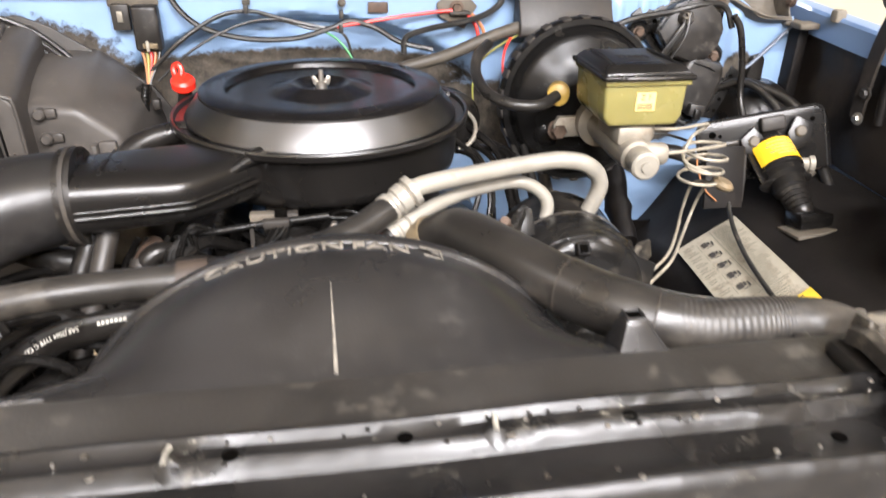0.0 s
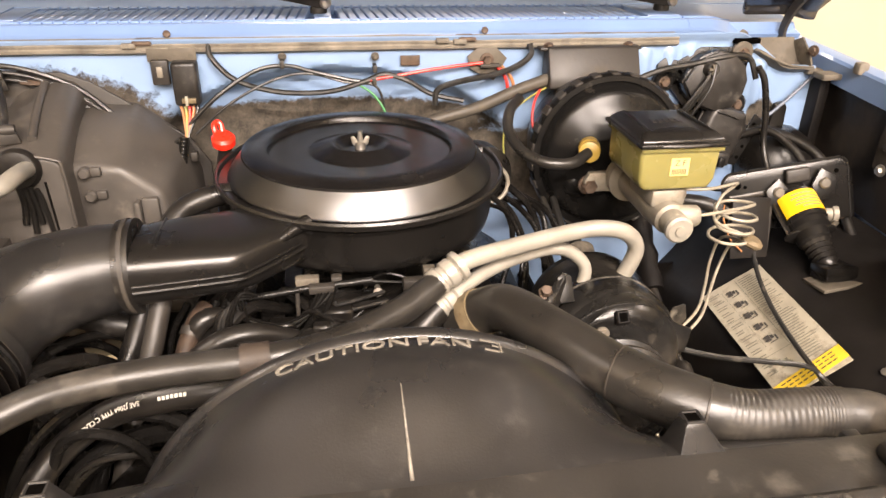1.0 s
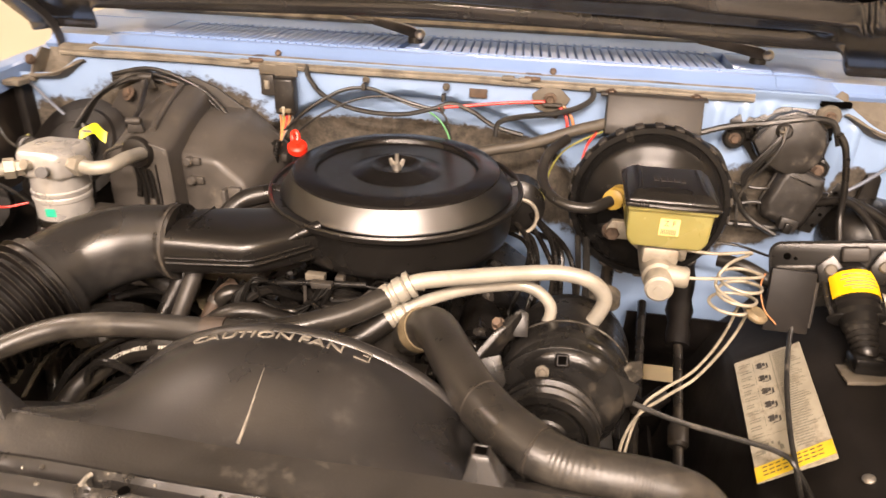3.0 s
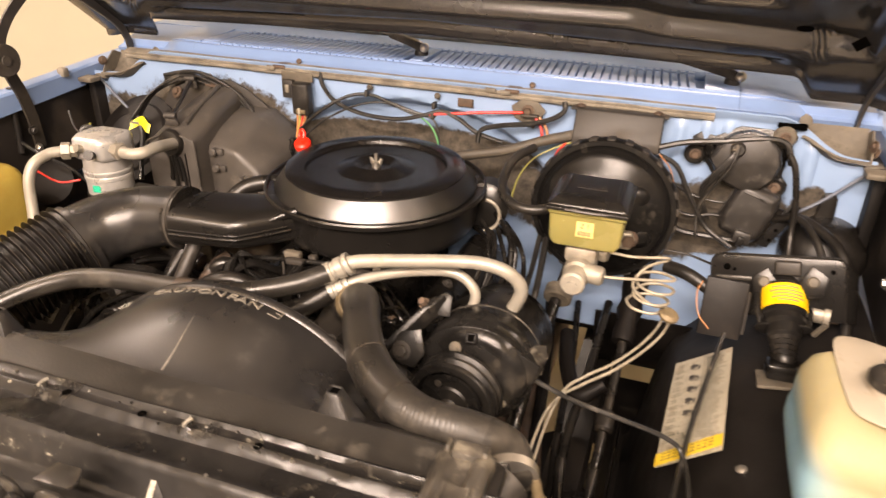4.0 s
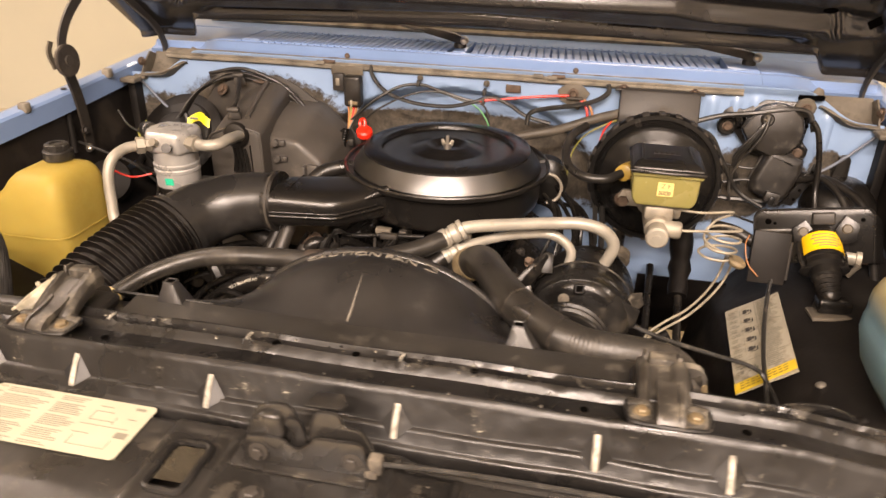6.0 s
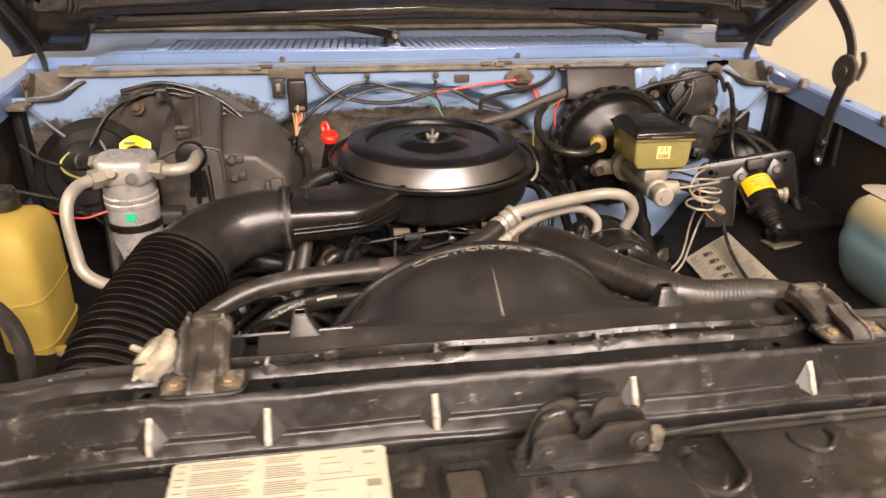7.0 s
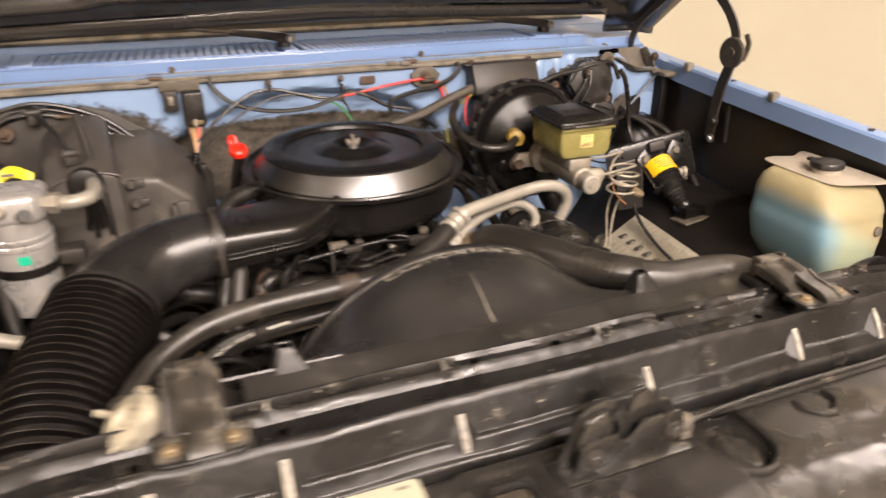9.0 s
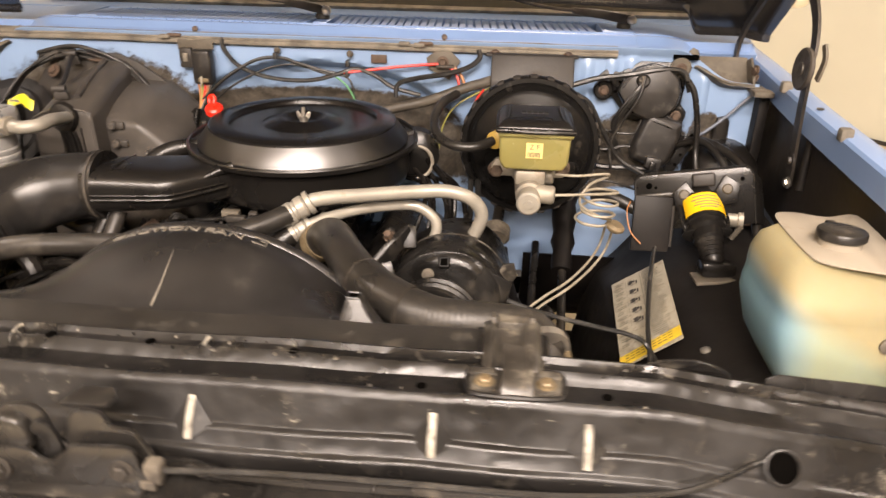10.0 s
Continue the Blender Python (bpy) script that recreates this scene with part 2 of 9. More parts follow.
M_YLWIRE = mat("yellow_wire", (0.27, 0.26, 0.06), 0.45, 0.0, 0.1, 30, 0.0)
M_TEXTILE = mat("brown_tape_wrap", (0.035, 0.025, 0.018), 0.6, 0.0, 0.2, 60, 0.3, 300)
M_WALL = mat("cream_wall_paint", (0.635, 0.625, 0.53), 0.6, 0.0, 0.03, 2, 0.05, 60)
# for the unseen walls only; dark so that glossy blacks reflect less and fill drops
M_BACK = mat("unseen_dark_wall", (0.26, 0.235, 0.195), 0.6, 0.0, 0.10, 2, 0.05, 60)
M_CEIL = mat("white_ceiling_paint", (0.80, 0.76, 0.68), 0.7, 0.0, 0.03, 2, 0.05, 60)
M_FLOOR = mat("cream_epoxy_floor", (0.66, 0.57, 0.41), 0.35, 0.0, 0.06, 3, 0.05, 40)
M_CHROME = mat("mirror_chrome", (0.8, 0.78, 0.74), 0.08, 1.0, 0.02, 20, 0.0)
M_EXH = mat("dark_rusted_iron", (0.045, 0.028, 0.018), 0.65, 0.2, 0.4, 60, 0.5, 200, (0.10, 0.055, 0.03), 0.2, 30)
# scuffed grey, raised further so the letters' bright highlights sit in the colour
M_LETTER = mat("scuff_and_highlight_plastic", (0.17, 0.155, 0.13), 0.5, 0.0, 0.6, 60, 0.3, 300, (0.03, 0.027, 0.023), 0.35, 120)
M_GLASS = mat("dark_tinted_glass", (0.03, 0.026, 0.02), 0.08, 0.0, 0.1, 10, 0.0)
M_PRINT = mat("printed_hose_white", (0.6, 0.58, 0.52), 0.5, 0.0, 0.1, 30, 0.0)


def washer_material():
    """Milky tank wall; the blue fluid inside shows through below its level."""
    m = mat("milky_tank_poly", (0.29, 0.255, 0.148), 0.55, 0.0, 0.10, 6, 0.05, 200, (0.40, 0.31, 0.15), 0.3, 5, sub=0.25, spec=0.25)
    nd, lk = m.node_tree.nodes, m.node_tree.links
    b = nd["Principled BSDF"]
    old = b.inputs["Base Color"].links[0].from_socket
    tc = nd.new("ShaderNodeTexCoord")
    sp = nd.new("ShaderNodeSeparateXYZ")
    lk.new(tc.outputs["Object"], sp.inputs["Vector"])
    mr = nd.new("ShaderNodeMapRange")
    mr.inputs["From Min"].default_value, mr.inputs["From Max"].default_value = 0.122, 0.088
    lv = nd.new("ShaderNodeMath")
    lv.operation, lv.inputs[1].default_value = "MULTIPLY_ADD", 0.55
    lk.new(sp.outputs["X"], lv.inputs[0])
    lk.new(sp.outputs["Z"], lv.inputs[2])
    lk.new(lv.outputs[0], mr.inputs["Value"])
    mx = nd.new("ShaderNodeMix")
    mx.data_type = "RGBA"
    lk.new(mr.outputs["Result"], mx.inputs["Factor"])
    lk.new(old, mx.inputs["A"])
    fx = nd.new("ShaderNodeMapRange")
    fx.inputs["From Min"].default_value, fx.inputs["From Max"].default_value = -0.075, -0.03
    lk.new(sp.outputs["X"], fx.inputs["Value"])
    fl = nd.new("ShaderNodeMix")
    fl.data_type = "RGBA"
    fl.inputs["A"].default_value, fl.inputs["B"].default_value = (0.15, 0.26, 0.32, 1), (0.29, 0.33, 0.236, 1)
    lk.new(fx.outputs["Result"], fl.inputs["Factor"])
    lk.new(fl.outputs["Result"], mx.inputs["B"])
    lk.new(mx.outputs["Result"], b.inputs["Base Color"])
    return m


M_WTANK = washer_material()


def firewall_material():
    """Blue paint with tar-like sound deadener sprayed in ragged patches."""
    m = mat("blue_paint_with_deadener", (0.235, 0.345, 0.53), 0.34, 0.0, 0.09, 6, 0.06, 300, coat=0.3, rough_var=0.06)
    nd, lk = m.node_tree.nodes, m.node_tree.links
    b = nd["Principled BSDF"]
    old = b.inputs["Base Color"].links[0].from_socket
    oldr = b.inputs["Roughness"].links[0].from_socket
    tc = nd.new("ShaderNodeTexCoord")
    mask = None
    for cx, cz, rx, rz in ((-0.53, 1.06, 0.22, 0.125), (-0.06, 1.075, 0.30, 0.045), (-0.36, 1.04, 0.12, 0.07), (0.62, 1.035, 0.105, 0.07), (0.55, 0.975, 0.10, 0.035), (0.42, 1.0, 0.2, 0.09),
                           (0.755, 1.06, 0.035, 0.05), (-0.78, 1.02, 0.1, 0.10), (0.02, 1.0, 0.5, 0.06)):
        mp = nd.new("ShaderNodeMapping")
        mp.inputs["Location"].default_value = (-cx / rx, 0, -cz / rz)
        mp.inputs["Scale"].default_value = (1 / rx, 0, 1 / rz)
        lk.new(tc.outputs["Object"], mp.inputs["Vector"])
        ln = nd.new("ShaderNodeVectorMath")
        ln.operation = "LENGTH"
        lk.new(mp.outputs["Vector"], ln.inputs[0])
        if mask is None:
            mask = ln.outputs["Value"]
        else:
            mn = nd.new("ShaderNodeMath")
            mn.operation = "MINIMUM"
            lk.new(mask, mn.inputs[0])
            lk.new(ln.outputs["Value"], mn.inputs[1])
            mask = mn.outputs[0]
    nz = nd.new("ShaderNodeTexNoise")
    nz.inputs["Scale"].default_value, nz.inputs["Detail"].default_value, nz.inputs["Roughness"].default_value = 46, 10, 0.8
    lk.new(tc.outputs["Object"], nz.inputs["Vector"])
    ad = nd.new("ShaderNodeMath")
    ad.operation, ad.inputs[1].default_value = "MULTIPLY_ADD", 0.75
    lk.new(nz.outputs["Fac"], ad.inputs[0])
    lk.new(mask, ad.inputs[2])
    mr = nd.new("ShaderNodeMapRange")
    mr.inputs["From Min"].default_value, mr.inputs["From Max"].default_value = 1.45, 1.35
    lk.new(ad.outputs[0], mr.inputs["Value"])
    tar = nd.new("ShaderNodeValToRGB")
    tar.color_ramp.elements[0].position, tar.color_ramp.elements[1].position = 0.35, 0.68
    tar.color_ramp.elements[0].color, tar.color_ramp.elements[1].color = (0.020, 0.017, 0.014, 1), (0.135, 0.113, 0.085, 1)
    lk.new(nz.outputs["Fac"], tar.inputs["Fac"])
    mx = nd.new("ShaderNodeMix")
    mx.data_type = "RGBA"
    lk.new(mr.outputs["Result"], mx.inputs["Factor"])
    lk.new(old, mx.inputs["A"])
    lk.new(tar.outputs["Color"], mx.inputs["B"])
    lk.new(mx.outputs["Result"], b.inputs["Base Color"])
    mr2 = nd.new("ShaderNodeMix")
    lk.new(mr.outputs["Result"], mr2.inputs["Factor"])
    lk.new(oldr, mr2.inputs["A"])
    mr2.inputs["B"].default_value = 0.85
    lk.new(mr2.outputs["Result"], b.inputs["Roughness"])
    cw = nd.new("ShaderNodeMapRange")
    cw.inputs["To Min"].default_value, cw.inputs["To Max"].default_value = 0.3, 0.0
    lk.new(mr.outputs["Result"], cw.inputs["Value"])
    lk.new(cw.outputs["Result"], b.inputs["Coat Weight"])
    bp = nd.new("ShaderNodeBump")
    bp.inputs["Strength"].default_value, bp.inputs["Distance"].default_value = 0.8, 0.004
    ml = nd.new("ShaderNodeMath")
    ml.operation = "MULTIPLY"
    lk.new(nz.outputs["Fac"], ml.inputs[0])
    lk.new(mr.outputs["Result"], ml.inputs[1])
    lk.new(ml.outputs[0], bp.inputs["Height"])
    lk.new(bp.outputs["Normal"], b.inputs["Normal"])
    return m


M_FIREWALL = firewall_material()

# ---- building blocks ----
ORIGIN = {}
SPLIT = math.radians(38)


def thing(name, at, label="", category="", group="", kind=""):
    ob = new(name)
    ob.empty_display_size = 0.03
    ob.location = at
    ORIGIN[ob] = Vector(at)
    return tagged(ob, label, category, group, kind)


def finish(bm):
    bmesh.ops.remove_doubles(bm, verts=bm.verts, dist=1e-5)
    bmesh.ops.recalc_face_normals(bm, faces=bm.faces)
    for f in bm.faces:
        f.smooth = True
    for e in bm.edges:
        if len(e.link_faces) == 2:
            if e.calc_face_angle(0) > SPLIT:
                e.smooth = False
    return bm


def part(name, bm, material, parent, label="", flat=False):
    """One mesh, built in the world's metres, as a child of a thing or of a part."""
    o = ORIGIN[parent]
    finish(bm)
    if flat:
        for f in bm.faces:
            f.smooth = False
    bm.transform(Matrix.Translation(-o))
    me = bpy.data.meshes.new(name)
    bm.to_mesh(me)
    bm.free()
    me.materials.append(material)
    ob = new(name, me)
    ob.parent = parent
    ORIGIN[ob] = o
    return tagged(ob, label)


def solo(name, bm, material, at, label, category, group="", kind=""):
    """A top-level thing of a single mesh."""
    finish(bm)
    bm.transform(Matrix.Translation(-Vector(at)))
    me = bpy.data.meshes.new(name)
    bm.to_mesh(me)
    bm.free()
    me.materials.append(material)
    ob = new(name, me)
    ob.location = at
    ORIGIN[ob] = Vector(at)
    return tagged(ob, label, category, group, kind)


def curve_points(pts, sub=6):
    """A smooth line through the points."""
    p = [Vector(q) for q in pts]
    if len(p) < 3:
        return p
    p = [p[0] * 2 - p[1]] + p + [p[-1] * 2 - p[-2]]
    out = []
    for i in range(1, len(p) - 2):
        a, b, c, d = p[i - 1:i + 3]
        for k in range(sub):
            s = k / sub
            out.append(0.5 * ((2 * b) + (c - a) * s + (2 * a - 5 * b + 4 * c - d) * s * s + (3 * b - a - 3 * c + d) * s ** 3))
    out.append(p[-2])
    return out


def skin(bm, rings, closed=True, caps=True):
    """Faces between rings of vertices."""
    vs = [[bm.verts.new(v) for v in r] for r in rings]
    n = len(vs[0])
    for a, b in zip(vs, vs[1:]):
        for i in range(n if closed else n - 1):
            j = (i + 1) % n
            bm.faces.new((a[i], a[j], b[j], b[i]))
    if caps and closed:
        bm.faces.new(vs[0][::-1])
        bm.faces.new(vs[-1])
    return vs


def tube(pts, r, seg=10, sub=6, flat=1.0, bm=None, rfun=None, smooth=True):
    """A pipe along a line; rfun(s) scales the radius along it."""
    bm = bm or bmesh.new()
    p = curve_points(pts, sub) if smooth else [Vector(q) for q in pts]
    n = len(p)
    t0 = (p[1] - p[0]).normalized()
    up = Vector((0, 0, 1)) if abs(t0.z) < 0.9 else Vector((0, 1, 0))
    u = t0.cross(up).normalized()
    rings = []
    for i in range(n):
        t = (p[min(i + 1, n - 1)] - p[max(i - 1, 0)]).normalized()
        u = (u - t * u.dot(t)).normalized()
        v = t.cross(u)
        rr = r * (rfun(i / (n - 1)) if rfun else 1)
        rings.append([p[i] + (u * math.cos(2 * math.pi * k / seg) + v * flat * math.sin(2 * math.pi * k / seg)) * rr for k in range(seg)])
    skin(bm, rings)
    return bm


def lathe(profile, m=None, seg=32, bm=None):
    """A turned shape: (radius, height) pairs round the z axis, then placed by m."""
    bm = bm or bmesh.new()
    m = m or Matrix()
    rings = []
    for r, z in profile:
        rings.append([m @ Vector((max(r, 1e-4) * math.cos(2 * math.pi * k / seg), max(r, 1e-4) * math.sin(2 * math.pi * k / seg), z)) for k in range(seg)])
    skin(bm, rings)
    return bm


def aim(at, direction, spin=0.0):
    """The pose whose z axis runs along a direction."""
    return Matrix.Translation(at) @ Vector(direction).to_track_quat("Z", "Y").to_matrix().to_4x4() @ Matrix.Rotation(spin, 4, "Z")


def box(x0, x1, y0, y1, z0, z1, bev=0.004, seg=2, m=None, bm=None):
    """A box with rounded edges."""
    own = bmesh.new()
    bmesh.ops.create_cube(own, size=1.0)
    for v in own.verts:
        v.co = Vector(((x0 + x1) / 2 + v.co.x * (x1 - x0), (y0 + y1) / 2 + v.co.y * (y1 - y0), (z0 + z1) / 2 + v.co.z * (z1 - z0)))
    if bev:
        bmesh.ops.bevel(own, geom=own.edges[:], offset=bev, segments=seg, profile=0.5, affect="EDGES")
    if m:
        own.transform(m)
    return merge(bm, own)


def merge(bm, own):
    if bm is None:
        return own
    me = bpy.data.meshes.new("scrap")
    own.to_mesh(me)
    own.free()
    bm.from_mesh(me)
    bpy.data.meshes.remove(me)
    return bm


def slab(outline, depth, m=None, bev=0.0, seg=2, bm=None):
    """An outline in the x-y plane, extruded along z by depth and placed by m."""
    own = bmesh.new()
    lo = [own.verts.new((x, y, 0)) for x, y in outline]
    hi = [own.verts.new((x, y, depth)) for x, y in outline]
    n = len(lo)
    own.faces.new(lo[::-1])
    own.faces.new(hi)
    for i in range(n):
        own.faces.new((lo[i], lo[(i + 1) % n], hi[(i + 1) % n], hi[i]))
    if bev:
        bmesh.ops.recalc_face_normals(own, faces=own.faces)
        bmesh.ops.bevel(own, geom=own.edges[:], offset=bev, segments=seg, profile=0.5, affect="EDGES")
    if m:
        own.transform(m)
    return merge(bm, own)


def loft(rings, bev=0.0, seg=2):
    """Closed outlines of equal count, skinned in order and softened at their edges."""
    own = bmesh.new()
    skin(own, rings)
    if bev:
        bmesh.ops.recalc_face_normals(own, faces=own.faces)
        sharp = [e for e in own.edges if len(e.link_faces) == 2 and e.calc_face_angle(0) > 0.3]
        bmesh.ops.bevel(own, geom=sharp, offset=bev, segments=seg, profile=0.5, affect="EDGES", clamp_overlap=True)
    return own


def between(table, x):
    """Straight interpolation in a short table of (x, value)."""
    for (a, p), (b, q) in zip(table, table[1:]):
        if x <= b:
            return p + (q - p) * max(0.0, (x - a) / (b - a))
    return table[-1][1]


def basis(at, right, up):
    """A frame with its x axis along right and its y axis near up; z faces the viewer of the x-y plane."""
    x = Vector(right).normalized()
    z = x.cross(Vector(up)).normalized()
    y = z.cross(x)
    return Matrix(((x.x, y.x, z.x, at[0]), (x.y, y.y, z.y, at[1]), (x.z, y.z, z.z, at[2]), (0, 0, 0, 1)))


def rounded(pts, sub_=4):
    """A closed outline with its corners flowing into one another."""
    n = len(pts)
    out = []
    for i in range(n):
        p0, p1, p2, p3 = (Vector((*pts[(i + k) % n], 0)) for k in (-1, 0, 1, 2))
        for k in range(sub_):
            q = k / sub_
            v = 0.5 * ((2 * p1) + (p2 - p0) * q + (2 * p0 - 5 * p1 + 4 * p2 - p3) * q * q + (3 * p1 - p0 - 3 * p2 + p3) * q ** 3)
            out.append((v.x, v.y))
    return out


def rail(profile, x0, x1, bm=None, n=1, wob=0.0):
    """A y-z outline run along x."""
    bm = bm or bmesh.new()
    rings = []
    for i in range(n + 1):
        x = x0 + (x1 - x0) * i / n
        rings.append([(x, y + wob * noise.noise((x * 9, y * 30, 1)), z + wob * noise.noise((x * 9, z * 30, 7))) for y, z in profile])
    skin(bm, rings)
    return bm


def sheet(nx, ny, f, thick=0.0, bm=None):
    """A surface f(u, v) for u, v in 0..1, with a back face at thick behind it."""
    bm = bm or bmesh.new()
    top = [[bm.verts.new(f(i / nx, j / ny)) for j in range(ny + 1)] for i in range(nx + 1)]
    for i in range(nx):
        for j in range(ny):
            bm.faces.new((top[i][j], top[i + 1][j], top[i + 1][j + 1], top[i][j + 1]))
    if thick:
        bm.normal_update()
        bmesh.ops.solidify(bm, geom=bm.faces[:], thickness=thick)
    return bm


def hexbolt(at, direction, r=0.009, h=0.008, washer=1.5):
    """A hexagon head on a washer."""
    m = aim(at, direction)
    bm = lathe([(r * washer, -0.002), (r * washer, 0.001), (r * 1.05, 0.0016)], m, 20)
    own = lathe([(r, 0.001), (r, h * 0.8), (r * 0.82, h), (0.0, h * 1.02)], m, 6)
    return merge(bm, own)


def words(text, size, depth=0.0004):
    """Raised letters in the x-y plane, centred."""
    cu = bpy.data.curves.new("scrap", "FONT")
    cu.body, cu.size, cu.extrude, cu.align_x, cu.align_y, cu.resolution_u = text, size, depth, "CENTER", "CENTER", 3
    ob = bpy.data.objects.new("scrap", cu)
    scene.collection.objects.link(ob)
    bpy.context.view_layer.update()
    me = bpy.data.meshes.new_from_object(ob.evaluated_get(bpy.context.evaluated_depsgraph_get()))
    bm = bmesh.new()
    bm.from_mesh(me)
    bpy.data.objects.remove(ob)
    bpy.data.curves.remove(cu)
    bpy.data.meshes.remove(me)
    return bm


def bars(rows, depth, m, bm=None):
    """Unreadable print: flat bars (x, y, width, height)."""
    for x, y, w, h in rows:
        bm = box(x, x + w, y, y + h, 0, depth, 0, m=m, bm=bm)
    return bm


def smoothstep(a, b, x):
    s = min(1.0, max(0.0, (x - a) / (b - a)))
    return s * s * (3 - 2 * s)


# ---- garage ----
ROOM = math.radians(-50)  # the truck stands askew in the garage


def slab_wall(name, x0, x1, y0, y1, z0, z1, material, label, category):
    ob = solo(name, box(x0, x1, y0, y1, z0, z1, 0), material, (0, 0, 0), label, category, kind="structure")
    ob.rotation_euler = (0, 0, ROOM)
    return ob


slab_wall("floor", -6, 5, -5, 5.5, -0.1, 0, M_FLOOR, "glossy cream epoxy garage floor", "floor")
slab_wall("wall_north", -6, 5, 5.5, 5.65, 0, 3.3, M_WALL, "plain cream painted garage wall", "wall")
# south and east walls are unseen, kept dark to cut fill and reflected haze
slab_wall("wall_south", -6, 5, -5.15, -5, 0, 3.3, M_BACK, "unseen warm grey wall added to darken reflections", "wall")
slab_wall("wall_west", -6.15, -6, -5.15, 5.65, 0, 3.3, M_WALL, "plain cream painted garage wall", "wall")
slab_wall("wall_east", 5, 5.15, -5.15, 5.65, 0, 3.3, M_BACK, "unseen warm grey wall added to darken reflections", "wall")
slab_wall("ceiling", -6.15, 5.15, -5.15, 5.65, 3.3, 3.4, M_CEIL, "white painted garage ceiling", "ceiling")
slab_wall("baseboard", -5.99, 4.99, 5.485, 5.498, 0, 0.03, M_CASE, "thin dark joint along the foot of the wall", "trim")


# ---- body shell ----
def firewall():
    t = thing("firewall", (0, 0.97, 0.0), "light blue steel firewall with ragged black deadener patches", "firewall")

    def f(u, v):
        x = -0.86 + 1.70 * u
        z = 0.745 + (0.490 - 0.062 * smoothstep(0.67, 0.80, abs(x))) * v
        y = 0.972
        a = ((x + 0.05) / 0.32) ** 2 + ((z - 1.02) / 0.165) ** 2
        y += 0.045 * smoothstep(1.06, 0.80, a)
        for bx, z0, z1 in ((0.505, 1.12, 1.205), (0.552, 1.15, 1.21), (0.735, 1.10, 1.185), (0.59, 1.17, 1.215)):
            d = abs(x - bx) / 0.011
            y -= 0.008 * max(0, 1 - d * d) * smoothstep(z0 - 0.01, z0 + 0.012, z) * smoothstep(z1 + 0.01, z1 - 0.012, z)
        y -= 0.014 * smoothstep(0.95, 0.80, z) * smoothstep(0.20, 0.34, x) + 0.016 * smoothstep(1.0, 0.8, z)
        y -= 0.012 * smoothstep(1.215, 1.235, z)
        y -= 0.012 * smoothstep(0.76, 0.84, abs(x)) ** 2
        return (x, y, z)

    part("panel", sheet(330, 79, f, -0.004), M_FIREWALL, t)
    for x, z, y in ((-0.13, 1.205, 0.958), (0.022, 1.203, 0.958), (-0.53, 1.19, 0.958)):
        part("bolt", hexbolt((x, y, z), (0, -1, 0), 0.0045, 0.006), M_TAN, t)
    # rust-stained tab and small clips
    part("rust_tab", box(0.065, 0.098, 0.9605, 0.963, 1.186, 1.203, 0.0015), M_RUST, t, "rusty paint chip patch")
    for x, z in ((-0.365, 1.226), (0.165, 1.226), (0.135, 1.228)):
        part("clip", box(x - 0.011, x + 0.011, 0.950, 0.965, z - 0.004, z + 0.004, 0.002), M_SEAL, t)
    return t


firewall()


def underbody():
    t = thing("underbody", (0, 1.1, 0.5), "dark underside of the cab floor and tunnel", "underbody")
    # cab floor sheets in near-black: the shade under the bay is in their colour
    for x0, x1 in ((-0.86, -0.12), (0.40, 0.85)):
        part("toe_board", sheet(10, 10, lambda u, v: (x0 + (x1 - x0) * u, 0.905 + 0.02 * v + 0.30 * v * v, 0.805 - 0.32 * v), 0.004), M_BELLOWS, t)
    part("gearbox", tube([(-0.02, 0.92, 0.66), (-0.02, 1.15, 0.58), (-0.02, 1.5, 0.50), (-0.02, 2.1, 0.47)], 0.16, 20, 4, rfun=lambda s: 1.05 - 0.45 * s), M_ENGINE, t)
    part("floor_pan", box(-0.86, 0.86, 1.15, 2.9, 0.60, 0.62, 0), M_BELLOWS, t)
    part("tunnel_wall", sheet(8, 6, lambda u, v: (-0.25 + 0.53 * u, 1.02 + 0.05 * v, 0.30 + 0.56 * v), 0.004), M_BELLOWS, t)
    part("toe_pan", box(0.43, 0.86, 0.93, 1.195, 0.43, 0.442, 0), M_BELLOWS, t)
    part("exhaust_pipe", tube([(0.255, 0.88, 0.70), (0.26, 0.98, 0.58), (0.25, 1.2, 0.40), (0.25, 2.0, 0.36)], 0.03, 12), M_RUST, t)
    return t


underbody()


